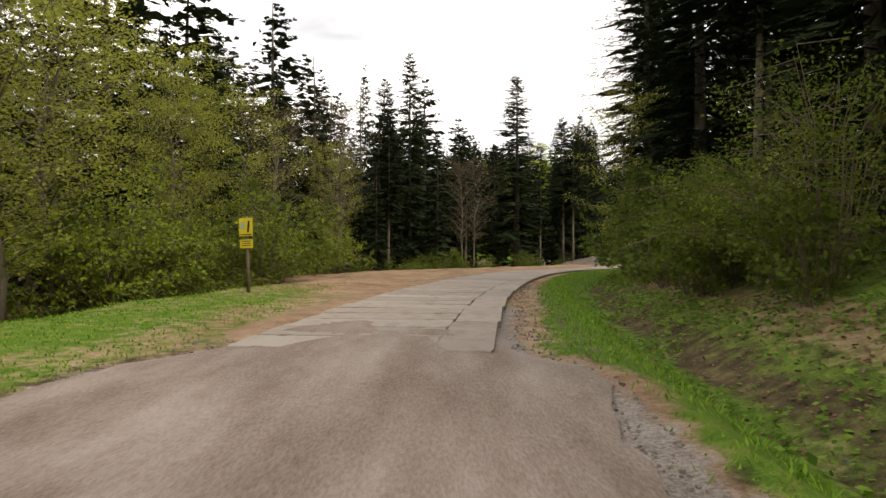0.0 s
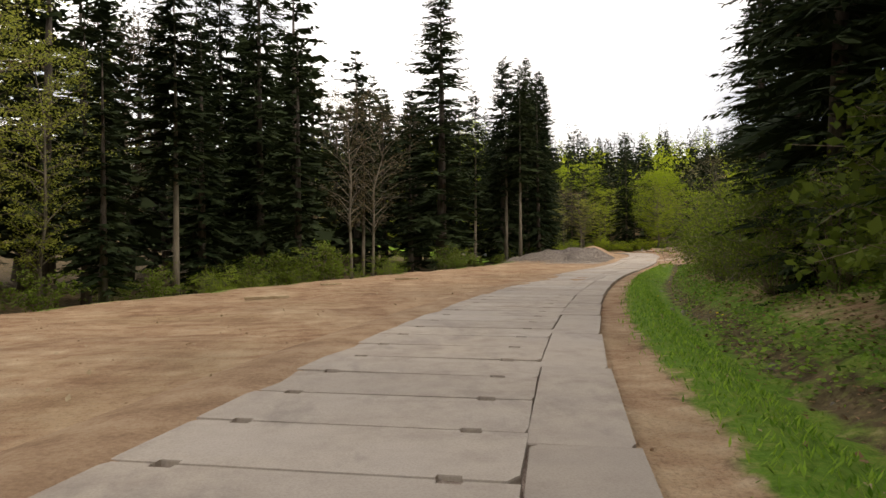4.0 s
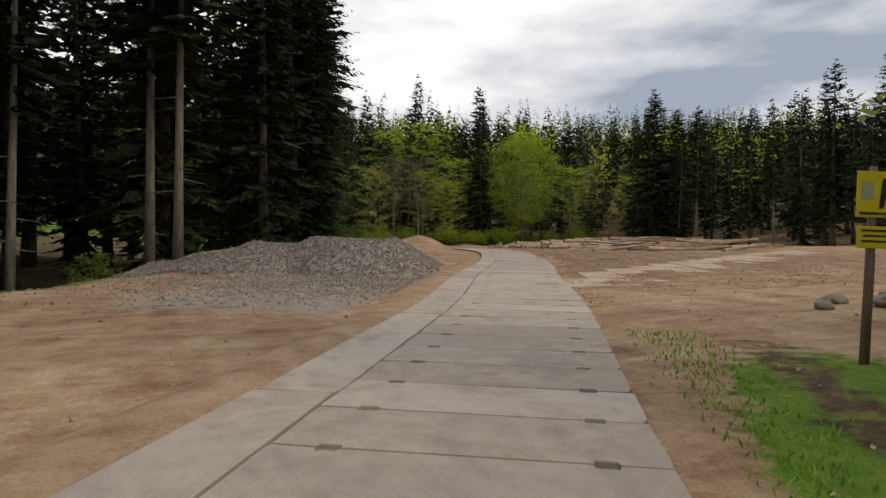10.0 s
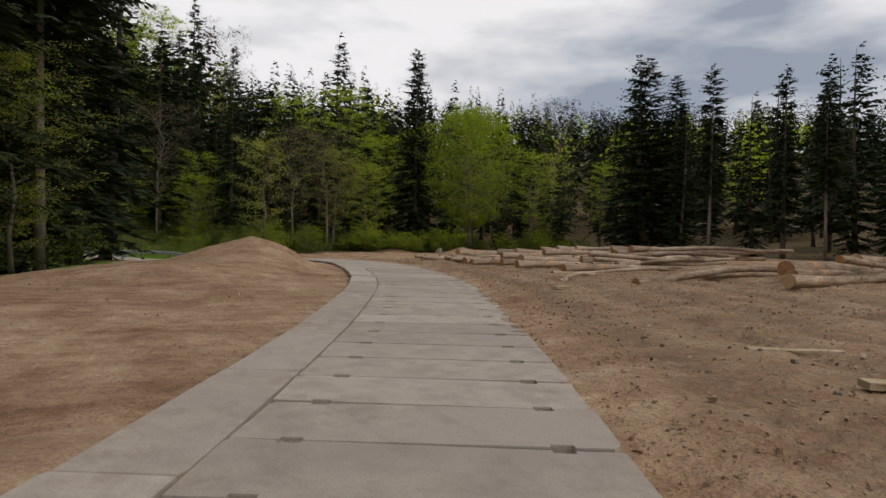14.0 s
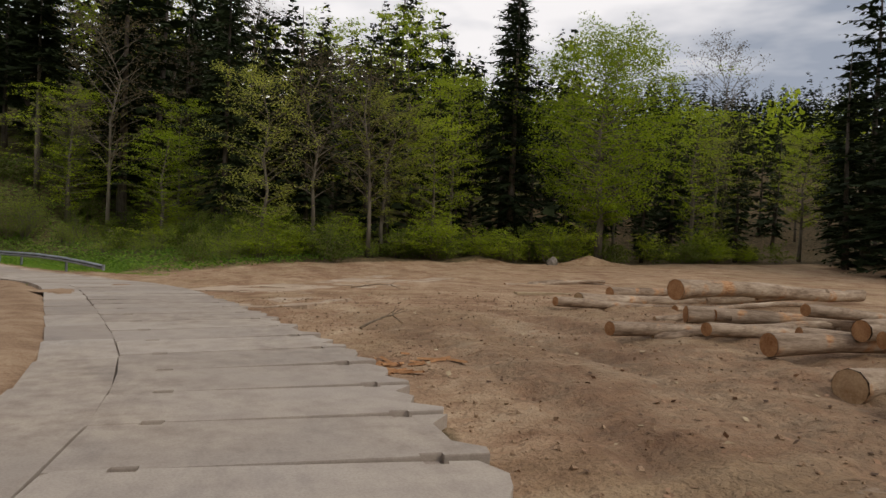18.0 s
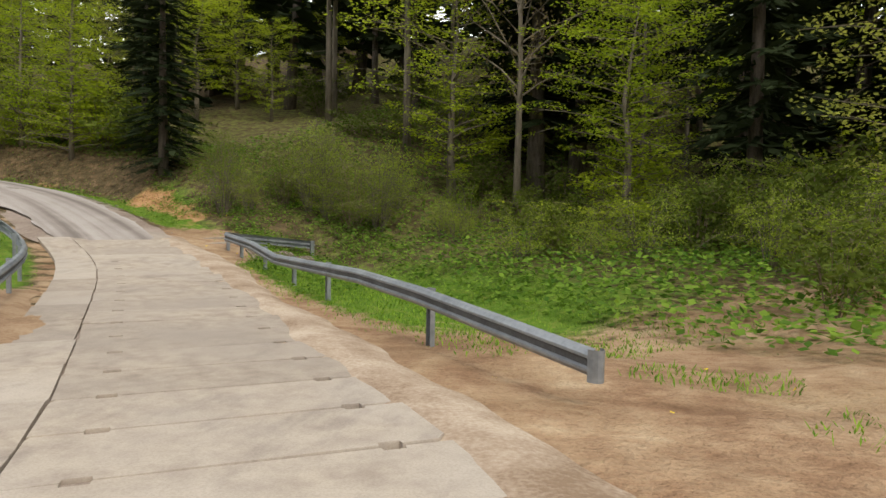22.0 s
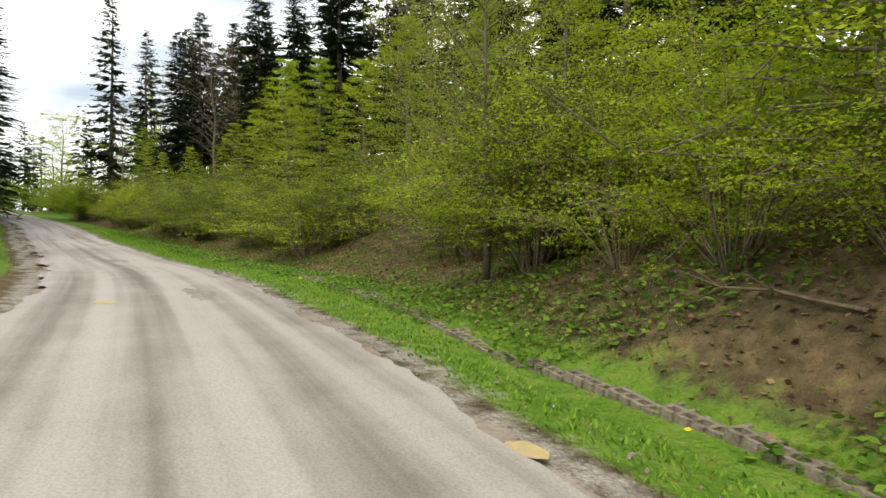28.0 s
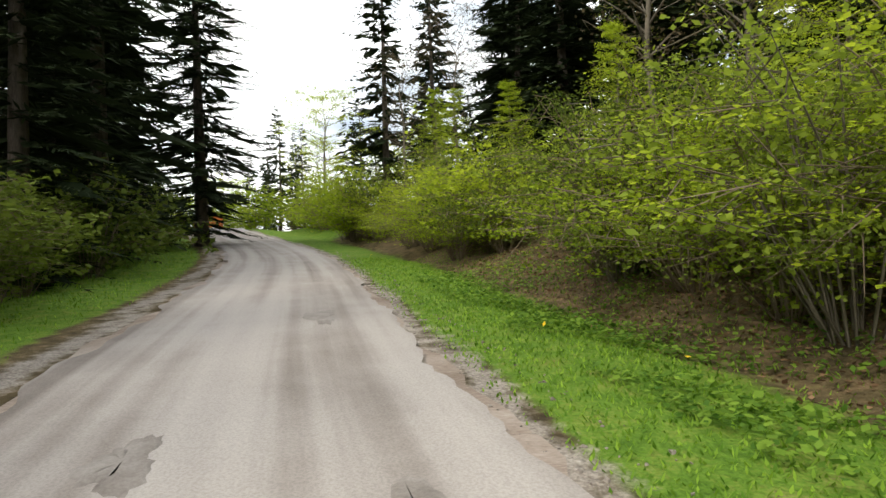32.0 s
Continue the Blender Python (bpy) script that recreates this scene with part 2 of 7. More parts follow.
def log_bark():
    """Grey-brown beech bark, paler on some logs, scraped to orange wood in places."""
    m, nt, b = material("beech_log_bark", 0.85, 0.15)
    info = nt.nodes.new("ShaderNodeObjectInfo")
    big, small, scrape = noise_node(nt, 1.5, 5, 0.65, "Object", (0.6, 3.0, 3.0)), noise_node(nt, 9.0, 4, 0.65, "Object", (0.5, 2.5, 2.5)), noise_node(nt, 0.8, 5, 0.7, "Object")
    f = math_node(nt, "ADD", math_node(nt, "MULTIPLY", big, 0.65), math_node(nt, "MULTIPLY", small, 0.35))
    bark = ramp_node(nt, f, [(0.34, (0.075, 0.05, 0.034)), (0.48, (0.21, 0.15, 0.105)), (0.64, (0.42, 0.325, 0.24))])
    pale = ramp_node(nt, f, [(0.34, (0.15, 0.10, 0.065)), (0.48, (0.36, 0.27, 0.19)), (0.64, (0.60, 0.49, 0.37))])
    c = mix_node(nt, info.outputs["Random"], bark, pale)
    bare = ramp_node(nt, small, [(0.35, (0.30, 0.13, 0.055)), (0.65, (0.56, 0.34, 0.18))])
    c = mix_node(nt, math_node(nt, "MULTIPLY", math_node(nt, "SUBTRACT", scrape, 0.56, True), 14.0, True), c, bare)
    nt.links.new(c, b.inputs["Base Color"])
    bump_node(nt, b, small, 0.7, 0.03)
    return m


M_GROUND = ground_material()
M_SLAB = slab_material()
M_WORN = worn_road_material()
M_GRAVELBED = simple("compacted_gravel", [(0.34, (0.175, 0.13, 0.10)), (0.5, (0.305, 0.245, 0.205)), (0.66, (0.43, 0.365, 0.32))], 0.7, 0.95, 0.1, 0.8, fine=26, dist=0.03, stretch=(1.6, 0.5, 1.0))
M_NEEDLE = leafy("dark_conifer_needles", (0.009, 0.016, 0.007), (0.047, 0.063, 0.028), 0.08, 0.4, 0.04)
M_NEEDLE2 = leafy("grey_green_conifer_needles", (0.010, 0.016, 0.008), (0.044, 0.058, 0.024), 0.08, 0.45, 0.04)
M_BEECH = leafy("fresh_beech_leaves", (0.20, 0.29, 0.016), (0.50, 0.585, 0.044), 0.55, 0.4)
M_YOUNG = leafy("pale_young_leaves", (0.19, 0.225, 0.035), (0.47, 0.49, 0.10), 0.5, 0.45)
M_WILLOW = leafy("willow_leaves", (0.13, 0.19, 0.02), (0.37, 0.46, 0.055), 0.5, 0.45)
M_BUSH = leafy("shrub_leaves", (0.06, 0.09, 0.014), (0.19, 0.24, 0.034), 0.45, 0.55)
M_BUD = leafy("brownish_buds", (0.08, 0.06, 0.032), (0.17, 0.135, 0.065), 0.2, 0.6)
M_HERB = leafy("ground_herbs", (0.075, 0.165, 0.02), (0.25, 0.39, 0.05), 0.4, 0.1)
M_GRASS = leafy("grass_blades", (0.10, 0.21, 0.020), (0.29, 0.45, 0.05), 0.4, 0.05)
M_DRYLEAF = leafy("dry_brown_leaves", (0.11, 0.06, 0.033), (0.34, 0.21, 0.12), 0.15, 0.05)
M_FLOWER = simple("yellow_petals", [(0.3, (0.75, 0.5, 0.02)), (0.7, (0.85, 0.65, 0.05))])
M_BARK = simple("conifer_bark", [(0.35, (0.055, 0.045, 0.037)), (0.6, (0.15, 0.125, 0.105))], 2.0, 0.95, 0.1, 0.7, fine=14, stretch=(3, 3, 0.6))
M_PALEBARK = simple("pale_bark", [(0.35, (0.09, 0.075, 0.055)), (0.6, (0.21, 0.18, 0.14))], 2.0, 0.9, 0.1, 0.4, fine=18, stretch=(3, 3, 0.5))
M_LOGBARK = log_bark()
M_LOGEND = simple("sawn_wood_end", [(0.35, (0.27, 0.12, 0.05)), (0.65, (0.50, 0.28, 0.14))], 5.0, 0.9, 0.1, 0.3)
M_LOGEND2 = simple("pale_sawn_wood_end", [(0.35, (0.36, 0.22, 0.115)), (0.65, (0.58, 0.41, 0.25))], 5.0, 0.9, 0.1, 0.3)
M_WOOD = simple("weathered_wood", [(0.35, (0.13, 0.095, 0.065)), (0.65, (0.28, 0.22, 0.16))], 4.0, 0.9, 0.1, 0.5, fine=30, stretch=(3, 3, 0.5))
M_PLANK = simple("split_plank", [(0.35, (0.30, 0.22, 0.13)), (0.65, (0.52, 0.42, 0.28))], 4.0, 0.9, 0.1, 0.3)
M_STEEL = simple("galvanised_steel", [(0.35, (0.21, 0.23, 0.255)), (0.65, (0.36, 0.385, 0.41))], 1.5, 0.55, 0.5, 0.05, metal=0.6, fine=12)
M_STEELDARK = simple("dark_steel", [(0.35, (0.06, 0.062, 0.065)), (0.65, (0.14, 0.145, 0.15))], 3.0, 0.7, 0.3, 0.1, metal=0.3)
M_YELLOW = simple("yellow_sign_paint", [(0.3, (0.60, 0.47, 0.015)), (0.7, (0.72, 0.58, 0.03))], 4.0, 0.5, 0.4)
M_SIGNDARK = simple("dark_print", [(0.3, (0.02, 0.025, 0.02)), (0.7, (0.04, 0.045, 0.04))], 8.0, 0.5, 0.4)
M_SIGNGREY = simple("grey_green_print", [(0.3, (0.30, 0.36, 0.22)), (0.7, (0.40, 0.45, 0.28))], 8.0, 0.5, 0.4)
M_CHIP = leafy("bark_chips", (0.09, 0.055, 0.036), (0.36, 0.22, 0.135), 0.0, 0.0, 0.1)
M_ROCK = simple("crushed_stone", [(0.32, (0.12, 0.10, 0.088)), (0.5, (0.25, 0.215, 0.188)), (0.68, (0.42, 0.37, 0.322))], 5.0, 0.9, 0.2, 0.3)
M_FIELDSTONE = simple("mossy_stone", [(0.32, (0.11, 0.095, 0.07)), (0.5, (0.22, 0.19, 0.155)), (0.68, (0.34, 0.31, 0.265))], 4.0, 0.9, 0.2, 0.5)
M_EARTH = simple("spilled_earth", [(0.32, (0.21, 0.13, 0.08)), (0.5, (0.35, 0.235, 0.148)), (0.68, (0.46, 0.34, 0.225))], 1.6, 0.95, 0.1, 0.9, fine=22, dist=0.04)
M_DUSTSOIL = simple("pale_dusty_soil", [(0.36, (0.27, 0.19, 0.13)), (0.5, (0.42, 0.325, 0.245)), (0.62, (0.54, 0.45, 0.36))], 1.0, 0.95, 0.1, 0.8, fine=24, dist=0.03)
M_PATCH = simple("bared_roadstone", [(0.34, (0.19, 0.165, 0.148)), (0.52, (0.27, 0.24, 0.22)), (0.68, (0.35, 0.315, 0.29))], 3.0, 0.9, 0.2, 0.6, fine=35)
M_DUSTSLAB = simple("dusty_sunken_concrete", [(0.34, (0.30, 0.215, 0.145)), (0.5, (0.44, 0.335, 0.24)), (0.66, (0.54, 0.435, 0.325))], 1.2, 0.9, 0.2, 0.4, fine=25)
M_CONCRETE = simple("grey_concrete", [(0.32, (0.25, 0.24, 0.22)), (0.68, (0.42, 0.40, 0.36))], 3.0, 0.9, 0.2, 0.3)
M_PAINT = simple("faded_yellow_paint", [(0.35, (0.42, 0.33, 0.2)), (0.65, (0.55, 0.41, 0.19))], 6.0, 0.9, 0.2)
M_VEHICLE = simple("orange_machine_paint", [(0.3, (0.65, 0.16, 0.03)), (0.7, (0.75, 0.24, 0.05))], 4.0, 0.5, 0.4)
M_RUBBER = simple("black_rubber", [(0.3, (0.015, 0.015, 0.015)), (0.7, (0.04, 0.04, 0.04))], 6.0, 0.8, 0.2)


# ---------------------------------------------------------------- mesh helpers
def mesh_of(name, verts, faces, mats, smooth=False, index=None):
    me = bpy.data.meshes.new(name)
    me.from_pydata([tuple(map(float, v)) for v in verts], [], [tuple(int(i) for i in f) for f in faces])
    for m in (mats if isinstance(mats, (list, tuple)) else [mats]):
        me.materials.append(m)
    if smooth:
        me.polygons.foreach_set("use_smooth", [True] * len(me.polygons))
    if index is not None:
        me.polygons.foreach_set("material_index", list(index))
    me.update()
    return me


def quads_mesh(name, corners, mat):
    """corners: (n, 4, 3) array; every quad is an island of its own."""
    n = len(corners)
    me = bpy.data.meshes.new(name)
    me.vertices.add(4 * n)
    me.vertices.foreach_set("co", np.asarray(corners, dtype=np.float32).ravel())
    me.loops.add(4 * n)
    me.loops.foreach_set("vertex_index", np.arange(4 * n, dtype=np.int32))
    me.polygons.add(n)
    me.polygons.foreach_set("loop_start", np.arange(0, 4 * n, 4, dtype=np.int32))
    me.materials.append(mat)
    me.update(calc_edges=True)
    me.validate()
    return me


def part(name, me, parent, label="", at=None):
    ob = new(name, me)
    ob.parent = parent
    if at is not None:
        ob.matrix_basis = at
    if label:
        tagged(ob, label)
    return ob


def thing(name, label, category, at=None, group="", kind=""):
    ob = new(name)
    ob.empty_display_size = 0.2
    if at is not None:
        ob.matrix_basis = at
    return tagged(ob, label, category, group, kind)


def bm_mesh(name, bm, mat, smooth=False):
    me = bpy.data.meshes.new(name)
    bm.to_mesh(me)
    bm.free()
    me.materials.append(mat)
    if smooth:
        me.polygons.foreach_set("use_smooth", [True] * len(me.polygons))
    return me


def box_mesh(name, sx, sy, sz, mat, bevel=0.01, base=True):
    bm = bmesh.new()
    bmesh.ops.create_cube(bm, size=1.0)
    for v in bm.verts:
        v.co = Vector((v.co.x * sx, v.co.y * sy, (v.co.z + (0.5 if base else 0)) * sz))
    if bevel:
        bmesh.ops.bevel(bm, geom=bm.edges[:], offset=bevel, segments=1, affect="EDGES")
    return bm_mesh(name, bm, mat)


def tube(points, radii, sides=7, cap=True):
    """Vertices and faces of a tapered tube along points."""
    pts = [Vector(p) for p in points]
    verts, faces = [], []
    for i, (p, r) in enumerate(zip(pts, radii)):
        d = (pts[min(i + 1, len(pts) - 1)] - pts[max(i - 1, 0)]).normalized()
        a = d.orthogonal().normalized()
        b = d.cross(a)
        for k in range(sides):
            q = 2 * math.pi * k / sides
            verts.append(p + (a * math.cos(q) + b * math.sin(q)) * r)
    for i in range(len(pts) - 1):
        for k in range(sides):
            faces.append((i * sides + k, i * sides + (k + 1) % sides, (i + 1) * sides + (k + 1) % sides, (i + 1) * sides + k))
    if cap:
        faces.append(tuple(range(sides))[::-1])
        faces.append(tuple((len(pts) - 1) * sides + k for k in range(sides)))
    return verts, faces


def join_tubes(list_of):
    verts, faces = [], []
    for v, f in list_of:
        o = len(verts)
        verts += v
        faces += [tuple(i + o for i in q) for q in f]
    return verts, faces


# ---------------------------------------------------------------- the plan: the road's middle line and the lie of the land
MIDDLE = [
    (-1.46, -14.01, 0.08),
    (-1.25, -5.01, 0.09),
    (-1.31, 3.01, 0.18),
    (-0.53, 11.97, 0.42),
    (0.64, 20.88, 0.52),
    (2.53, 29.66, 0.60),
    (5.12, 38.26, 0.65),
    (8.29, 46.65, 0.64),
    (11.86, 54.84, 0.59),
    (15.77, 62.87, 0.59),
    (19.96, 70.75, 0.58),
    (24.11, 78.62, 0.55),
    (28.32, 86.45, 0.64),
    (32.09, 94.47, 0.78),
    (36.15, 102.35, 0.86),
    (39.77, 110.44, 0.93),
    (42.89, 118.73, 1.08),
    (44.98, 127.33, 1.11),
    (46.11, 136.01, 1.05),
    (44.22, 144.58, 0.91),
    (41.86, 153.13, 0.54),
    (38.28, 161.15, 0.05),
    (32.86, 168.09, -0.07),
    (26.86, 174.41, 0.50),
    (18.92, 178.52, 2.19),
    (10.06, 179.71, 3.23),
    (1.18, 180.43, 3.89),
    (-7.68, 180.71, 4.39),
    (-16.53, 180.20, 4.83),
    (-25.36, 179.48, 5.44),
    (-34.23, 178.65, 6.10),
    (-56.50, 176.40, 8.10),
    (-79.00, 169.50, 11.00)
]
HALF = [(0, 2.8), (21.5, 2.8), (23, 1.78), (50, 1.85), (62, 1.9), (90, 1.75), (124, 1.9), (160, 1.75), (190, 1.8), (204, 1.65),
        (212, 2.2), (230, 2.3), (266, 2.5), (314, 2.5)]


def spline(points, step):
    """Evenly spaced points on a smooth curve through the given ones."""
    p = np.array(points, float)
    p = np.vstack([2 * p[0] - p[1], p, 2 * p[-1] - p[-2]])
    out = []
    for i in range(1, len(p) - 2):
        for u in np.linspace(0, 1, 40, endpoint=False):
            a, b, c, d = p[i - 1], p[i], p[i + 1], p[i + 2]
            out.append(0.5 * (2 * b + (c - a) * u + (2 * a - 5 * b + 4 * c - d) * u * u + (3 * b - a - 3 * c + d) * u ** 3))
    out = np.array(out + [p[-2]])
    run = np.r_[0, np.cumsum(np.hypot(*np.diff(out[:, :2], axis=0).T))]
    at = np.arange(0, run[-1], step)
    return np.column_stack([np.interp(at, run, out[:, k]) for k in range(out.shape[1])]), at


LINE, RUN = spline(MIDDLE, 0.5)
TANG = np.gradient(LINE[:, :2], axis=0)
TANG /= np.linalg.norm(TANG, axis=1)[:, None]


def along(u, d=0.0, up=0.0):
    """The place u metres along the road's middle line and d metres to its right, and the heading there in degrees."""
    x, y, z, tx, ty = (np.interp(u, RUN, v) for v in (LINE[:, 0], LINE[:, 1], LINE[:, 2], TANG[:, 0], TANG[:, 1]))
    n = math.hypot(tx, ty)
    tx, ty = tx / n, ty / n
    return Vector((x + d * ty, y - d * tx, z + up)), math.degrees(math.atan2(-tx, ty))


def road_frame(x, y):
    """For arrays of places: the run along the road, the distance to its right, and the road's height nearby."""
    x, y = np.atleast_1d(np.asarray(x, float)), np.atleast_1d(np.asarray(y, float))
    u, d, z = np.empty(len(x)), np.empty(len(x)), np.empty(len(x))
    near = LINE[::4]
    for i in range(0, len(x), 20000):
        s = slice(i, i + 20000)
        q = (x[s, None] - near[None, :, 0]) ** 2 + (y[s, None] - near[None, :, 1]) ** 2
        k = np.argmin(q, axis=1) * 4
        w = 1 / (q + 2.0) ** 2
        far = (w * near[None, :, 2]).sum(1) / w.sum(1)
        tx, ty = TANG[k, 0], TANG[k, 1]
        dx, dy = x[s] - LINE[k, 0], y[s] - LINE[k, 1]
        u[s], d[s] = RUN[k] + dx * tx + dy * ty, dx * ty - dy * tx
        close = np.clip((np.abs(d[s]) - 3) / 9, 0, 1)
        z[s] = np.interp(u[s], RUN, LINE[:, 2]) * (1 - close) + far * close
    return u, d, z


def ease(v, a, b):
    t = np.clip((v - a) / (b - a), 0, 1)
    return t * t * (3 - 2 * t)


def band(v, a, b, soft=4.0):
    return ease(v, a - soft, a + soft) * (1 - ease(v, b - soft, b + soft))


def wave(x, y, size, seed=0.0):
    """Smooth uneven ground, about -1 to 1."""
    x, y = x / size + seed, y / size - seed
    return (np.sin(x * 1.9 + 1.3 * np.sin(y * 1.1)) + np.sin(y * 2.3 + 1.7 * np.sin(x * 0.9 + 2)) + np.sin((x + y) * 1.3 + 0.7)) / 3


def mound(x, y, cx, cy, rx, ry, h, turn=0.0, power=1.0):
    c, s = math.cos(radians(turn)), math.sin(radians(turn))
    a, b = (x - cx) * c + (y - cy) * s, -(x - cx) * s + (y - cy) * c
    return h * np.clip(1 - np.sqrt((a / rx) ** 2 + (b / ry) ** 2), 0, 1) ** power


def paved(x, y):
    """1 on the two old slab tracks that lead off into the yard, where the soil lies flat."""
    out = np.zeros(len(x))
    for x0, y0, head, low, high, reach in ((36.9, 95.6, -58.5, -1.5, 5.5, 37), (45.2, 150.0, -36, -1.5, 8.5, 13)):
        a = radians(head)
        run, off = -(x - x0) * math.sin(a) + (y - y0) * math.cos(a), (x - x0) * math.cos(a) + (y - y0) * math.sin(a)
        out = np.maximum(out, ease(off, low - 1, low) * (1 - ease(off, high, high + 1)) * ease(run, -3, -1) * (1 - ease(run, reach, reach + 2)))
    return out


def height(x, y):
    x, y = np.atleast_1d(np.asarray(x, float)), np.atleast_1d(np.asarray(y, float))
    u, d, z = road_frame(x, y)
    half = np.interp(u, [h[0] for h in HALF], [h[1] for h in HALF])
    r, l = d - half, -d - half
    z = z - 0.03
    right, left = d > 0, d < 0
    # right: verge, ditch and wooded bank; then the log yard; then the hillside
    w1 = 1 - ease(u, 92, 103)
    rd = r + np.where(r > 0, np.interp(u, [21.5, 23, 40, 60, 78, 95], [0.75, -0.25, -0.1, 0.1, 0.6, 0.65]) * ease(r, 0, 1.2), 0)
    bank1 = -0.55 * np.exp(-((rd - 2.3) / 0.75) ** 2) + 0.1 * ease(rd, 0.4, 1.2) + 1.6 * ease(rd, 2.9, 8.5) + 0.09 * np.clip(rd - 8, 0, 40)
    w2 = ease(u, 92, 103) * (1 - ease(u, 187, 197))
    rise = np.interp(u, [100, 140, 160, 190], [0.034, 0.03, 0.012, 0.008])
    yard = rise * np.clip(r, 0, 45) + 0.02 * ease(r, 0, 2) + 0.05 * np.clip(r - 50, 0, 200)
    w3 = ease(u, 187, 197) * (1 - ease(u, 203, 212))
    gully = -0.6 * np.exp(-((r - 4.6) / 1.3) ** 2) + 0.04 * ease(r, 0.5, 2.2) + 0.25 * ease(r, 5.5, 12) + 0.03 * np.clip(r - 12, 0, 20) + 0.14 * np.clip(r - 26, 0, 60)
    w4 = ease(u, 203, 212) * (1 - ease(u, 224, 236))
    cut = -0.12 * np.exp(-((r - 0.8) / 0.5) ** 2) + 1.6 * ease(r, 1.0, 3.6) + 0.30 * np.clip(r - 3.2, 0, 45)
    w5 = ease(u, 224, 236)
    verge = -0.15 * np.exp(-((r - 2.6) / 0.7) ** 2) + 0.9 * ease(r, 2.6, 7.0) + 0.30 * np.clip(r - 5.5, 0, 45)
    z = z + np.where(right & (r > 0), w1 * bank1 + w2 * yard + w3 * gully + w4 * cut + w5 * verge, 0)
    # left: grass shoulder falling into the wood; bare terrace; inside of the bend; shoulder again
    v1 = 1 - ease(u, 34, 48)
    sh1 = 0.12 * np.exp(-((l - 4.2) / 1.8) ** 2) - 1.7 * ease(l, 4.8, 11)
    v2 = ease(u, 34, 48) * (1 - ease(u, 165, 185))
    sh2 = -1.3 * ease(l, 9.6, 17)
    v3 = ease(u, 165, 185)
    sh3 = 0.05 * ease(l, 0.5, 2) - 1.9 * ease(l, 2.6, 9)
    z = z + np.where(left & (l > 0), v1 * sh1 + v2 * sh2 + v3 * sh3, 0)
    # heaps and rough ground
    rough = ease(np.maximum(r, l), 0.3, 2.5)
    z = z + rough * (mound(x, y, 39.6, 128.6, 4.4, 6.0, 1.35, 0, 1.1) + mound(x, y, 36.5, 122.5, 4.5, 4.0, 0.5))
    z = z - mound(x, y, 31.6, 176.7, 1.7, 1.2, 0.75, 45, 0.7)
    z = z + mound(x, y, 63, 177.0, 3.2, 1.3, 0.5) + mound(x, y, 72, 176.0, 2.8, 1.4, 0.8)
    z = z + rough * ((0.05 * wave(x, y, 1.6) + 0.035 * wave(x, y, 0.7, 3)) * (1 - 0.9 * paved(x, y)) + 0.18 * wave(x, y, 9, 5) * ease(np.maximum(r, l), 8, 20))
    # wheel ruts and churned soil along the yard's edge
    churn = right * ease(u, 112, 126) * (1 - ease(u, 184, 192)) * ease(r, 0.25, 0.8) * (1 - ease(r, 11, 15))
    swing = 0.5 * np.sin(u * 0.11) + 0.25 * np.sin(u * 0.31 + 1)
    lug = 0.62 + 0.38 * np.sin(u * 7.4 + 2.2 * np.abs(np.sin(r * 2.6)))
    ruts = sum(np.exp(-((r - q - swing * (0.4 + 0.1 * q)) / 0.26) ** 2) for q in (1.3, 3.1, 4.6, 6.3, 8.0)) * lug
    z = z + churn * (0.07 - 0.13 * ruts + 0.04 * wave(x, y, 0.28, 7) + 0.025 * wave(x, y, 0.17, 2)) * (1 - 0.8 * paved(x, y))
    # the wooded hills that close the valley
    z = z + 0.13 * np.clip(y - 196, 0, 240) * ease(x, -80, 40) * ease(np.maximum(r, 0), 20, 60) + 14 * ease(np.hypot(x - 20, y - 100), 260, 700)
    z = z + 0.10 * np.clip(x - 110, 0, 200) + 0.06 * np.clip(-60 - x, 0, 150) * (1 - ease(y, 120, 160))
    return np.where(np.maximum(r, l) < 0.15, np.minimum(z, road_frame(x, y)[2] - 0.05), z)


def ground_at(x, y):
    return float(height(x, y)[0])


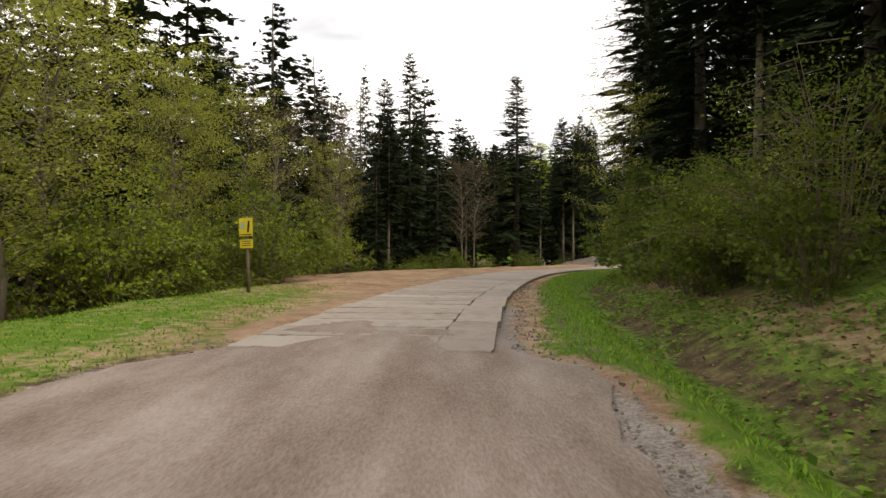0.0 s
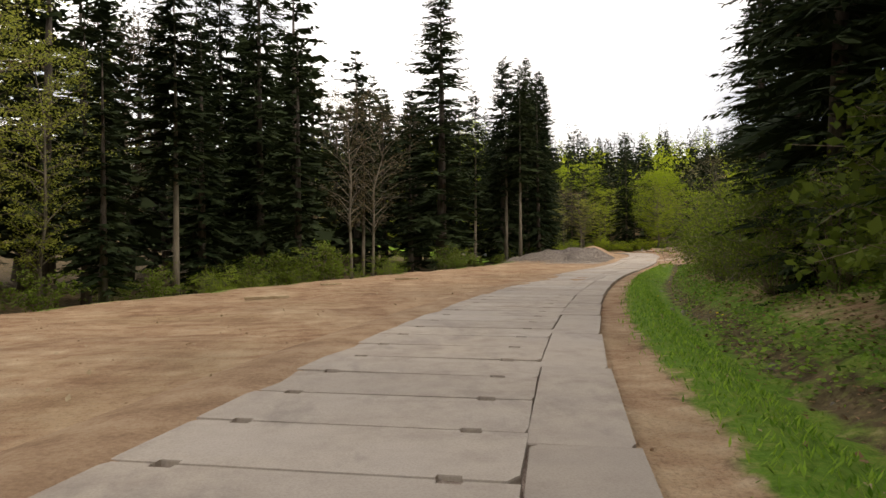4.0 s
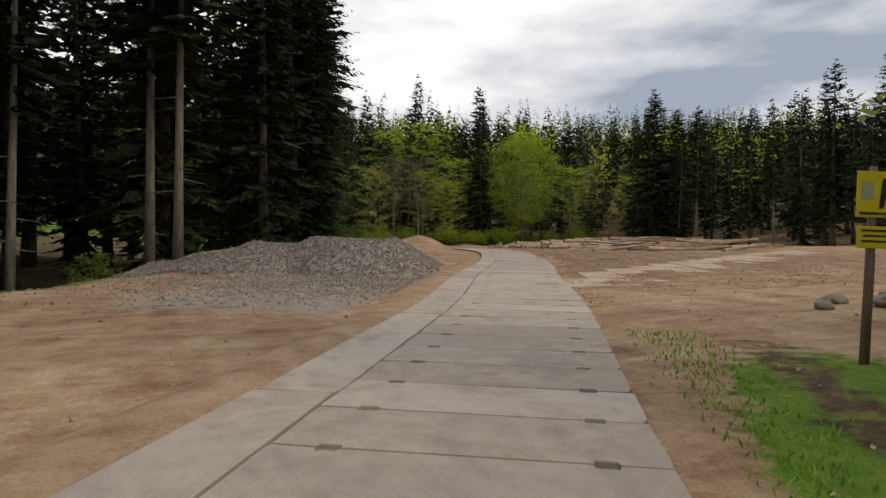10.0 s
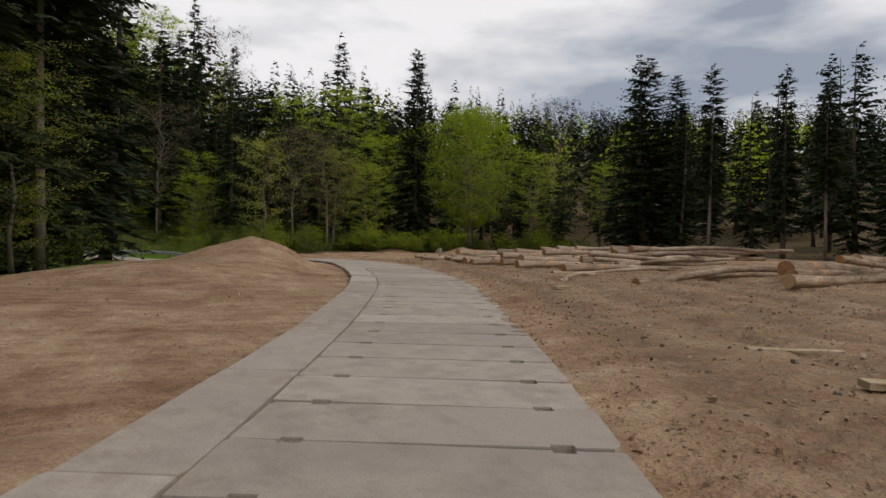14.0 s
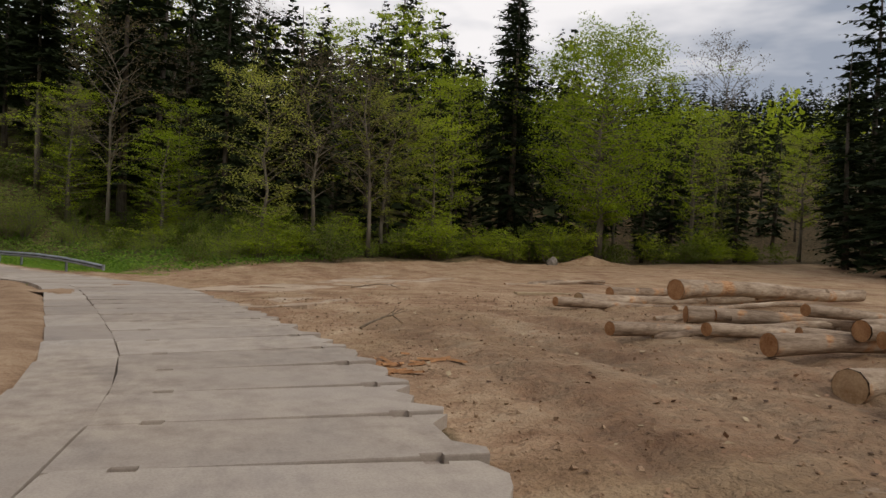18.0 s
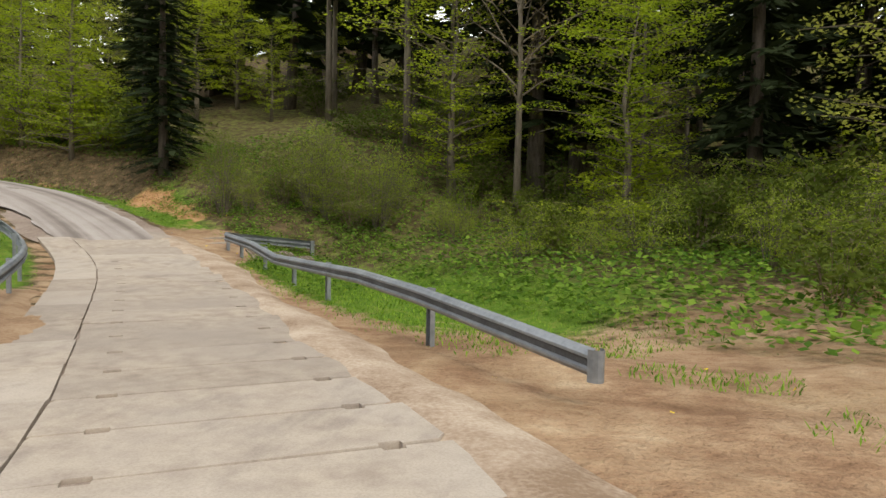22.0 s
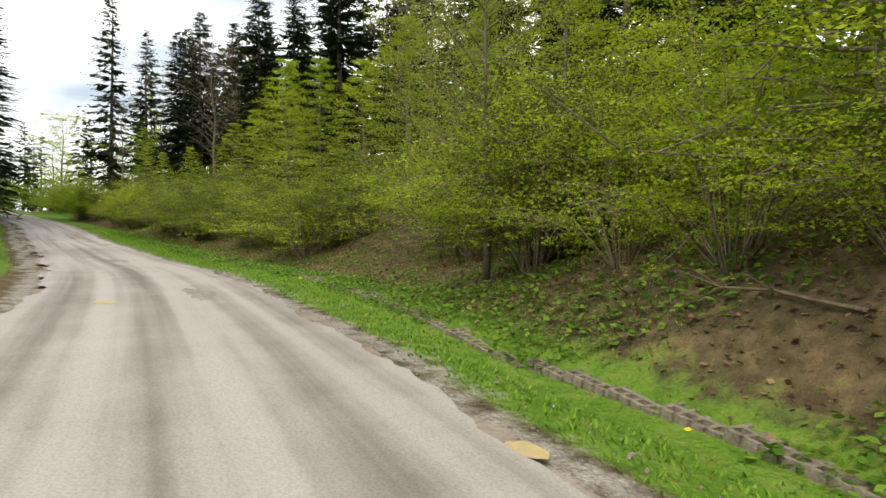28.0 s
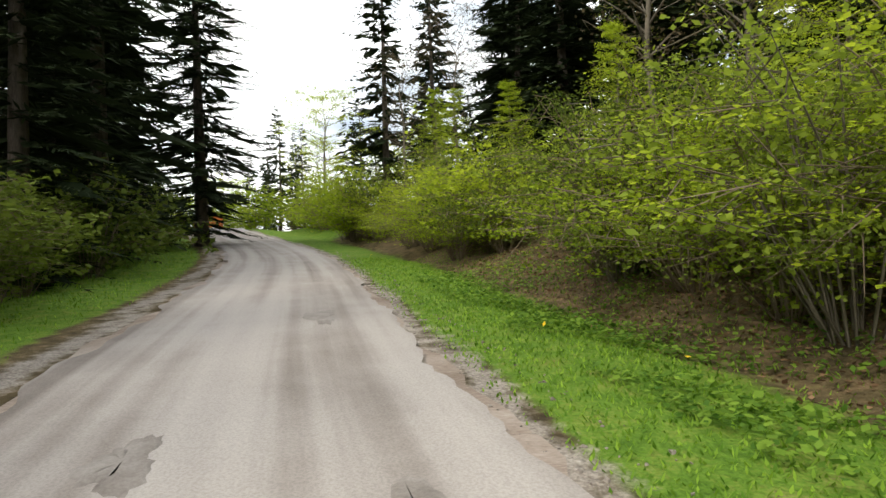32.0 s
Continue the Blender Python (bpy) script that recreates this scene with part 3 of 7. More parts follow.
def zones(x, y):
    u, d, _ = road_frame(x, y)
    half = np.interp(u, [h[0] for h in HALF], [h[1] for h in HALF])
    r, l = d - half, -d - half
    R, L = d > 0, d <= 0
    grass, soil, stone = np.zeros(len(x)), np.zeros(len(x)), np.zeros(len(x))
    # right side
    late = 4.5 * ease(r, 0.6, 1.8) * (1 - ease(r, 12, 18))
    a = (1 - ease(u - late, 97, 101)) * R
    start = np.interp(u, [0, 14, 30, 50, 60, 95], [0.0, 0.05, 0.7, 0.6, 0.35, 0.4])
    rd = r + np.interp(u, [21.5, 23, 40, 60, 78, 95], [0.75, -0.25, -0.1, 0.1, 0.6, 0.65])
    grass += a * ease(r, start - 0.2, start + 0.3) * (1 - 0.75 * ease(rd, 2.0, 2.6)) + a * np.interp(u, [50, 70], [0.35, 0.6]) * ease(rd, 2.6, 3.4) * (1 - ease(rd, 5, 9))
    soil += a * (ease(r, -0.6, -0.1) * (1 - ease(r, start - 0.1, start + 0.4)) + 0.4 * np.exp(-((rd - 2.35) / 0.2) ** 2) + 0.6 * np.exp(-((rd - 4.3) / 1.1) ** 2))
    stone += a * 0.8 * (1 - ease(u, 26, 36)) * ease(r, -3.5, -1) * (1 - ease(r, 0.0, 0.6))
    yard = ease(u - late, 96, 101) * (1 - ease(u, 190, 196)) * R
    soil += yard * ease(r, -0.5, 0.2) * (1 - ease(r, np.interp(u, [96, 120, 150, 175, 196], [24, 44, 44, 26, 6]), np.interp(u, [96, 120, 150, 175, 196], [34, 54, 54, 29, 10])))
    back = np.minimum(171 + 0.25 * (x - 42), 176.5)
    soil += R * ease(u, 150, 160) * ease(x, 41, 44) * (1 - ease(x, 92, 98)) * (1 - ease(y - back, -0.7, 0.9)) * ease(r, 0, 0.4)
    stone += yard * 0.28 * ease(r, 0, 1.5) * (1 - ease(r, 14, 22)) * band(u, 128, 160, 8)
    b = ease(u, 189, 196) * R
    grass += b * (1 - 0.6 * (1 - ease(u, 189, 192)) * ease(r, 2, 4)) * ease(r, 0.3 - 0.6 * ease(u, 206, 212), 1.0 - 0.8 * ease(u, 206, 212)) * (1 - 0.6 * ease(r, np.interp(u, [184, 200, 206, 226, 240, 300], [4, 3, 1.6, 1.6, 3.4, 3.0]), np.interp(u, [184, 200, 206, 226, 240, 300], [14, 8, 2.6, 3.0, 6.5, 6.0])))
    wide_soil = np.interp(u, [188, 192, 197, 201.5, 203.5, 206, 208], [3.0, 1.7, 0.9, 0.6, 2.1, 2.0, 0.5])
    soil += b * ease(r, -0.4, 0.1) * (1 - ease(r, wide_soil - 0.2, wide_soil + 0.5)) * (1 - ease(u, 206, 208.5))
    bare = band(u, 211.5, 221, 1.2) * band(r, 0.9, 3.2, 0.4) * R
    grass *= 1 - 0.9 * bare
    grass *= 1 - 0.55 * band(u, 204, 209, 1.5) * band(r, 1.6, 4.5, 0.5) * R
    fern = band(u, 221, 300, 2) * R
    grass *= 1 - 0.85 * fern * ease(r, np.interp(u, [221, 231, 238, 260, 300], [0.5, 0.9, 1.3, 1.4, 1.6]), np.interp(u, [221, 231, 238, 260, 300], [1.9, 2.5, 3.1, 3.3, 3.5]))
    stone += b * 0.75 * ease(r, -0.8, -0.3) * (1 - ease(r, -0.15, 0.3)) * ease(u, 200, 206)
    # left side
    a = (1 - ease(u, 30, 40)) * L
    grass += a * ease(l, 0.1, 0.9) * (1 - ease(l, 5.5, 9))
    soil += a * (0.55 * ease(l, -0.4, 0.2) * (1 - ease(l, 1.8, 3.2)) * ease(u, 14, 24) + 0.42 * ease(l, 2.0, 3.5) * (1 - ease(l, 5.0, 6.5)) * ease(u, 16, 28))
    stone += 0.62 * L * band(u, 104, 121, 3) * ease(l, 0.4, 1.5) * (1 - ease(l, 5, 9))
    stone += a * 0.8 * (1 - ease(u, 22, 28)) * ease(l, -3.5, -1) * (1 - ease(l, 0.1, 0.5))
    terrace = ease(u, 30, 40) * (1 - ease(u, 158, 172)) * L
    soil += terrace * ease(l, -0.5, 0.2) * (1 - ease(l, 9.2, 11.5))
    grass += terrace * 0.75 * ease(l, 8.6, 10.5) * (1 - ease(l, 12, 16))
    inner = ease(u, 160, 174) * L
    soil += inner * ease(l, -0.5, 0.1) * (1 - ease(l, 0.1, 0.7)) * (1 - ease(u, 203, 214))
    stone += 0.8 * inner * ease(l, -0.6, -0.1) * (1 - ease(l, 0.0, 0.5)) * ease(u, 203, 214)
    grass += inner * ease(l, 0.2, 0.8) * (1 - 0.7 * ease(l, 4, 9))
    return np.clip(grass, 0, 1), np.clip(soil, 0, 1), np.clip(stone, 0, 1)


def clay(x, y):
    """Bare orange faces in the cutting."""
    u, d, _ = road_frame(x, y)
    r = d - np.interp(u, [h[0] for h in HALF], [h[1] for h in HALF])
    c = band(u, 207.0, 211.8, 0.5) * band(r, np.interp(u, [207, 209, 211.6], [1.6, 1.25, 0.95]), np.interp(u, [207, 209, 211.6], [2.0, 2.05, 2.2]), 0.28) * (1.0 + 0.35 * wave(x, y, 0.8, 2))
    c = c + 0.7 * band(u, 215.6, 217.2, 0.4) * band(r, 0.9, 1.5, 0.3)
    return np.clip(np.where(d > 0, c, 0), 0, 1)


def damp(x, y):
    """Dark churned soil round the log stacks, crossed by wheel tracks."""
    u, d, _ = road_frame(x, y)
    r = d - np.interp(u, [h[0] for h in HALF], [h[1] for h in HALF])
    swing = 0.5 * np.sin(u * 0.11) + 0.25 * np.sin(u * 0.31 + 1)
    track = sum(np.exp(-((r - q - swing * (0.4 + 0.1 * q)) / 0.4) ** 2) for q in (1.3, 3.1, 4.6, 6.3, 8.0))
    main = ease(u, 112, 124) * (1 - ease(u, 160, 170)) * ease(r, 0.3, 1.6) * (1 - ease(r, 16, 22))
    rim = 0.7 * ease(u, 108, 116) * (1 - ease(u, 120, 128)) * ease(r, 0.1, 0.6) * (1 - ease(r, 2.5, 4.5))
    return np.clip(np.where(d > 0, main * (0.6 + 0.5 * track) + rim, 0), 0, 1)


def build_ground():
    xs = np.r_[-2500, -1500, -900, -600, -400, -300, np.arange(-240, -130, 10), np.arange(-130, -60, 2.0), np.arange(-60, 43, 0.55), np.arange(43, 58, 0.2), np.arange(58, 66, 0.5), np.arange(66, 120, 2.0),
               np.arange(120, 260, 10), 300, 400, 600, 900, 1500, 2500]
    ys = np.r_[-2500, -1500, -900, -600, -400, -250, np.arange(-150, -20, 10), np.arange(-20, 110, 0.55), np.arange(110, 162, 0.2), np.arange(162, 194, 0.5), np.arange(194, 260, 2.0), np.arange(260, 460, 10),
               500, 700, 1000, 1600, 2600]
    gx, gy = np.meshgrid(xs, ys)
    x, y = gx.ravel(), gy.ravel()
    z = height(x, y)
    nx, ny = len(xs), len(ys)
    i = (np.arange(ny - 1)[:, None] * nx + np.arange(nx - 1)[None, :]).ravel()
    quad = np.column_stack([i, i + 1, i + nx + 1, i + nx]).astype(np.int32)
    me = bpy.data.meshes.new("ground")
    me.vertices.add(len(x))
    me.vertices.foreach_set("co", np.column_stack([x, y, z]).astype(np.float32).ravel())
    me.loops.add(quad.size)
    me.loops.foreach_set("vertex_index", quad.ravel())
    me.polygons.add(len(quad))
    me.polygons.foreach_set("loop_start", np.arange(0, quad.size, 4, dtype=np.int32))
    me.polygons.foreach_set("use_smooth", np.ones(len(quad), bool))
    me.update(calc_edges=True)
    g, s, t = zones(x, y)
    at = me.attributes.new("zone", "FLOAT_COLOR", "POINT")
    at.data.foreach_set("color", np.column_stack([g, s, t, clay(x, y)]).astype(np.float32).ravel())
    wet = me.attributes.new("damp", "FLOAT", "POINT")
    wet.data.foreach_set("value", damp(x, y).astype(np.float32))
    me.materials.append(M_GROUND)
    tagged(new("ground", me), "brown soil, grass and leaf litter of a forest valley", "ground", kind="structure")


build_ground()


def ribbon(name, u0, u1, left, right, up, mat, step=0.75, crown=0.02):
    """A strip of road between two distances from the middle line (negative: to its left)."""
    us = np.arange(u0, u1, step)
    verts, faces, uv = [], [], []
    cross = np.linspace(0, 1, 7)
    for u in us:
        a, b = left(u), right(u)
        for c in cross:
            d = a + (b - a) * c
            p, _ = along(u, d, (up(u) if callable(up) else up) + (crown(u) if callable(crown) else crown) * (1 - (2 * c - 1) ** 2))
            verts.append(p)
            uv.append((d, u))
    n = len(cross)
    for i in range(len(us) - 1):
        for k in range(n - 1):
            faces.append((i * n + k, i * n + k + 1, (i + 1) * n + k + 1, (i + 1) * n + k))
    me = mesh_of(name, verts, faces, mat, True)
    lay = me.uv_layers.new(name="UVMap")
    idx = np.empty(len(me.loops), np.int32)
    me.loops.foreach_get("vertex_index", idx)
    lay.data.foreach_set("uv", np.array(uv, np.float32)[idx].ravel())
    return me


def half_at(u):
    return float(np.interp(u, [h[0] for h in HALF], [h[1] for h in HALF]))


def ragged(u, k):
    return 0.10 * math.sin(u * 0.9 + k) + 0.07 * math.sin(u * 2.3 + 2 * k) + 0.04 * math.sin(u * 5.1 + k)


def tuck(u):
    """The bed ends under the slabs where there are any."""
    return -0.15 + 0.55 * float(ease(u, 23, 26) * (1 - ease(u, 200, 206))) + 0.4 * float(ease(u, 206, 212))


road = tagged(new("road", ribbon("road", 0, 313, lambda u: -half_at(u) + tuck(u) + ragged(u, 1), lambda u: half_at(u) - tuck(u) + ragged(u, 2) - 0.35 * (1 - float(ease(u, 20, 24))), lambda u: -0.055 * float(ease(u, 206, 210)), M_GRAVELBED, 0.5, lambda u: 0.06 * float(ease(u, 206, 210)) + 0.035 + 0.06 * (1 - float(ease(u, 22.4, 25.2))) - 0.012 * float(ease(u, 196, 202)) - 0.02 * float(ease(u, 206, 209)))),
              "dusty forest road of gravel and old concrete slabs", "road", kind="structure")
part("surfacing", ribbon("surfacing", 203.4, 313, lambda u: -half_at(u) + 0.35 + 0.2 * float(ease(u, 235, 260)) + ragged(u, 3),
                         lambda u: half_at(u) - 0.5 + 0.6 * ragged(u, 4) + 0.022 * math.sin(u * 7.7 + 2 * math.sin(u * 1.3)) + 0.02 * math.sin(u * 12.9), lambda u: -0.05 + 0.105 * float(ease(u, 203.4, 206.2)) - 0.035 * float(ease(u, 208, 213)), M_WORN, 0.22), road, "pale worn surfacing with dark patches")


# ---------------------------------------------------------------- trees
def diamonds(base, direction, side, length, width):
    """Leaf or twig quads: (n, 3) starts, unit directions and sides, lengths and widths."""
    l, w = np.asarray(length)[:, None], np.asarray(width)[:, None]
    mid = base + direction * l * 0.45
    return np.stack([base, mid + side * w * 0.5, base + direction * l, mid - side * w * 0.5], axis=1)


def unit(v):
    return v / (np.linalg.norm(v, axis=1)[:, None] + 1e-9)


def conifer(rng, h, radius, bare, whorls, per, twigs, width, core=0.42, stout=0.012, taper=0.66, fine=1.0):
    """Trunk and crown meshes of a spruce or fir; bare: the part of its height with no living branches; taper: under 1 for a full, rounded crown."""
    bend = rng.normal(0, 0.012 * h, 2)
    trunk = [(bend[0] * math.sin(q * 2.5), bend[1] * math.sin(q * 2), q * h) for q in np.linspace(0, 1, 7)]
    r0 = stout * h + 0.03
    tubes = [tube(trunk, [r0 * 1.25] + [r0 * (1 - q) + 0.015 for q in np.linspace(0.14, 1, 6)], 8)]
    base, way, side, ln, wd = [], [], [], [], []
    lop = rng.uniform(0, 6.28)
    for i in range(whorls):
        x = (i / (whorls - 1)) ** 0.95
        f = bare + (1 - bare) * x * 0.985
        full = (1 - x) ** taper * min(1.0, 0.62 + 3 * x) * rng.uniform(0.82, 1.1)
        for k in range(per):
            if rng.random() < 0.07 and x < 0.9:
                continue
            a = 2 * math.pi * (k / per + 0.37 * i) + rng.normal(0, 0.25)
            lb = radius * full * rng.uniform(0.68, 1.14) * (1 + 0.12 * math.cos(a - lop)) + 0.22
            z = f * h + rng.normal(0, 0.34 * h / whorls)
            rise = 0.75 * (x - 0.42) * (1.0 if x > 0.42 else 0.55)
            out = np.array([math.cos(a), math.sin(a), 0])
            across = np.array([-math.sin(a), math.cos(a), 0])
            for q0, ww in ((0.03, 0.8), (0.34, 1.0)):
                base.append(np.array([[0, 0, z + lb * (rise * q0 - 0.2 * q0 ** 2)]]) + q0 * lb * out)
                way.append(unit(np.array([out + across * rng.normal(0, 0.16) + [0, 0, rise - 0.16 - 0.2 * q0]])))
                side.append(unit(np.array([across + [0, 0, rng.normal(0, 0.5)]])))
                ln.append([0.46 * lb]); wd.append([(core * lb * 0.55 + 0.1) * ww])
            n = max(4, int(twigs * (0.4 + 0.6 * full)))
            q = np.linspace(0.1, 1.0, n)
            curve = np.outer(q * lb, out) + np.outer(lb * (rise * q - 0.34 * q ** 2 + 0.22 * q ** 3), [0, 0, 1]) + [0, 0, z]
            for sgn in (-1, 1):
                d = unit(np.outer(np.full(n, 0.8), out) + sgn * np.outer(rng.uniform(0.35, 1.1, n), across) + np.outer(rng.uniform(-0.6, 0.12, n), [0, 0, 1]))
                s = unit(np.cross(d, np.outer(np.ones(n), [0, 0, 1])) + rng.normal(0, 0.5, (n, 3)))
                base.append(curve); way.append(d); side.append(s)
                reach = fine * (0.36 * lb * (1.05 - q) + 0.24) * rng.uniform(0.65, 1.3, n)
                ln.append(reach); wd.append((width * rng.uniform(0.7, 1.3, n)) * np.clip(0.45 + 0.45 * reach, 0.5, 1.3))
    for k in range(int(26 * bare)):
        z, a, l = rng.uniform(0.25, 1.0) * bare * h, rng.uniform(0, 6.28), rng.uniform(0.5, 1.6)
        p = Vector((0, 0, z))
        tubes.append(tube([p, p + Vector((math.cos(a) * l, math.sin(a) * l, -0.1 * l))], [0.03, 0.008], 3, False))
    leaf = diamonds(np.vstack(base), np.vstack(way), np.vstack(side), np.concatenate(ln), np.concatenate(wd))
    return join_tubes(tubes), leaf


def limbs(rng, h, start, spread, count, thick, lean=0.55, wiggle=0.06, trunk_to=0.9, crown_round=True):
    """A leafy tree's wood: trunk and tapered limbs; also the points on which leaves grow."""
    top = h * trunk_to
    path = [Vector((rng.normal(0, wiggle * 0.4) * h * q, rng.normal(0, wiggle * 0.4) * h * q, q * top)) for q in np.linspace(0, 1, 6)]
    tubes = [tube(path, [thick * 1.3] + [thick * (1 - q) + 0.012 for q in np.linspace(0.15, 1, 5)], 7)]
    grow = []
    for i in range(count):
        f = start + (0.97 - start) * (i + rng.uniform(0, 0.8)) / count
        a = 2.4 * i + rng.normal(0, 0.3)
        prof = math.sin(math.pi * min(1, max(0.05, (f - start * 0.7) / (1.08 - start * 0.7)))) ** 0.7 if crown_round else (1.05 - f)
        l = spread * prof * rng.uniform(0.75, 1.1) + 0.2
        k = f * 5 * 0.999 / trunk_to if f < trunk_to else 4.99
        k = min(k, 4.99)
        p0 = path[int(k)].lerp(path[int(k) + 1], k - int(k))
        up = lean * l * rng.uniform(0.5, 1.1)
        pts = [p0 + Vector((math.cos(a) * l * q, math.sin(a) * l * q, up * q ** 0.8)) + Vector(rng.normal(0, 0.04 * l * q + 1e-6, 3)) for q in (0, 0.35, 0.7, 1.0)]
        rt = max(0.012, thick * 0.42 * (1 - f) + 0.012)
        tubes.append(tube(pts, [rt, rt * 0.7, rt * 0.45, 0.008], 4, False))
        for q in (0.3, 0.5, 0.68, 0.84, 1.0):
            j = q * 3
            c = pts[min(int(j), 2)].lerp(pts[min(int(j), 2) + 1], j - min(int(j), 2))
            grow.append((c, 0.08 * spread + 0.2 * l * (1 - abs(q - 0.6))))
            if q > 0.4 and rng.random() < 0.7:
                e = c + Vector((rng.normal(0, 0.3 * l), rng.normal(0, 0.3 * l), rng.uniform(-0.05, 0.25) * l))
                tubes.append(tube([c, e], [rt * 0.35 + 0.004, 0.005], 3, False))
                grow.append((e, 0.14 * l + 0.07 * spread))
    return join_tubes(tubes), grow


def leaves_on(rng, grow, per, size, flat=0.5, squash=0.55):
    base, way, side, ln, wd = [], [], [], [], []
    for c, r in grow:
        n = rng.poisson(per)
        if not n:
            continue
        p = np.array(c) + unit(rng.normal(0, 1, (n, 3))) * (rng.random((n, 1)) ** 0.45) * r * np.array([0.95, 0.95, 0.95 * squash])
        d = unit(rng.normal(0, 1, (n, 3)) * [1, 1, flat] + [0, 0, -0.15])
        s = unit(np.cross(d, unit(rng.normal(0, 1, (n, 3)) * [flat, flat, 1])))
        base.append(p); way.append(d); side.append(s)
        ln.append(size * rng.uniform(0.6, 1.4, n)); wd.append(size * rng.uniform(0.4, 0.85, n))
    return diamonds(np.vstack(base), np.vstack(way), np.vstack(side), np.concatenate(ln), np.concatenate(wd))


STORE = bpy.data.collections.new("prototypes")
FAR = pose(0, 0, -400)
PROTO = {}
LITE = {}


def prototype(key, name, label, category, wood, leaf, bark, leaf_mat, crown="crown"):
    """Remember the two meshes of a kind of plant; plant() sets copies of it."""
    tm = mesh_of("trunk", wood[0], wood[1], bark, True)
    cm = quads_mesh(crown, leaf, leaf_mat)
    PROTO[key] = (name, label, category, tm, cm, crown)


def plant(key, x, y, h=1.0, turn=0.0, wide=None, label="", group="", sink=0.12, lean=(0, 0)):
    name, text, category, tm, cm, crown = PROTO[key]
    w = h if wide is None else wide
    ob = thing(name, label or text, category, pose(x, y, ground_at(x, y) - sink, lean[0], lean[1], turn) @ Matrix.Diagonal((w, w, h, 1)), group)
    part("trunk" if category == "tree" else "stem", tm, ob)
    part(crown, cm, ob)
    return ob


rng = np.random.default_rng(7)
for n in range(3):
    w, l = conifer(rng, 22.0, (3.9, 3.4, 4.2)[n], (0.05, 0.08, 0.02)[n], 36, 8, 15, 0.19, 0.3, taper=(0.62, 0.7, 0.58)[n])
    prototype(f"hero{n}", "spruce_tree", "tall dark green spruce with drooping branches", "tree", w, l, M_BARK, M_NEEDLE)
for n in range(2):
    w, l = conifer(rng, 22.0, (4.1, 3.7)[n], (0.05, 0.03)[n], 44, 9, 25, 0.105, 0.2, taper=(0.6, 0.66)[n], fine=0.62)
    prototype(f"fine{n}", "spruce_tree", "tall dark green spruce close to the road", "tree", w, l, M_BARK, M_NEEDLE)
for n in range(4):
    w, l = conifer(rng, 22.0, (3.7, 3.2, 4.0, 3.4)[n], (0.04, 0.10, 0.03, 0.16)[n], 28, 7, 8, 0.32, 0.42, taper=(0.62, 0.72, 0.56, 0.66)[n])
    prototype(f"spruce{n}", "spruce_tree", "tall dark green spruce at the edge of the wood", "tree", w, l, M_BARK, M_NEEDLE)
for n in range(3):
    w, l = conifer(rng, 22.0, (3.2, 3.6, 3.0)[n], (0.34, 0.42, 0.26)[n], 27, 7, 11, 0.25, 0.34, 0.008, taper=0.52)
    prototype(f"fir{n}", "fir_tree", "tall fir with a bare pale lower trunk", "tree", w, l, M_PALEBARK, M_NEEDLE2)
for n in range(3):
    w, l = conifer(rng, 22.0, (4.2, 3.6, 4.0)[n], (0.05, 0.14, 0.22)[n], 18, 6, 4, 0.55, 0.6, taper=0.6)
    LITE[f"lite{n}"] = (w, l)
    prototype(f"lite{n}", "spruce_tree", "dark spruce deeper in the forest", "tree", w, l, M_BARK, M_NEEDLE)
for n in range(3):
    w, g = limbs(rng, 14.0, (0.16, 0.10, 0.24)[n], (4.4, 4.0, 3.4)[n], 46, 0.2, 0.4)
    prototype(f"beech{n}", "beech_tree", "beech in fresh yellow-green spring leaf", "tree", w, leaves_on(rng, g, 22, 0.17, 0.25, 0.24), M_PALEBARK, M_BEECH)
w, g = limbs(rng, 14.0, 0.17, 4.3, 96, 0.2, 0.3)
prototype("crownbeech", "beech_tree", "broad round beech in fresh spring leaf", "tree", w, leaves_on(rng, g, 52, 0.13, 0.5, 0.6), M_PALEBARK, M_BEECH)
for n in range(2):
    w, g = limbs(rng, 14.0, 0.04, (4.6, 4.0)[n], 76, 0.16, 0.12, 0.05, 0.95, False)
    prototype(f"skirt{n}", "beech_tree", "young beech leafed down to the ground in bright green", "tree", w, leaves_on(rng, g, 36, 0.105, 0.25, 0.22), M_PALEBARK, M_BEECH)
for n in range(3):
    w, g = limbs(rng, 13.0, (0.16, 0.12, 0.2)[n], (2.6, 3.0, 2.2)[n], 42, 0.1, 0.7)
    prototype(f"young{n}", "young_tree", "slender tree with sparse pale spring leaves", "tree", w, leaves_on(rng, g, 24, 0.115, 0.5, 0.6), M_PALEBARK, M_YOUNG)
for n in range(2):
    w, g = limbs(rng, 15.0, 0.28, (2.8, 3.2)[n], 46, 0.13, 0.95)
    prototype(f"bare{n}", "budding_tree", "brownish tree still almost bare of leaves", "tree", w, leaves_on(rng, g, 6, 0.13, 1.0, 1.0), M_PALEBARK, M_BUD)


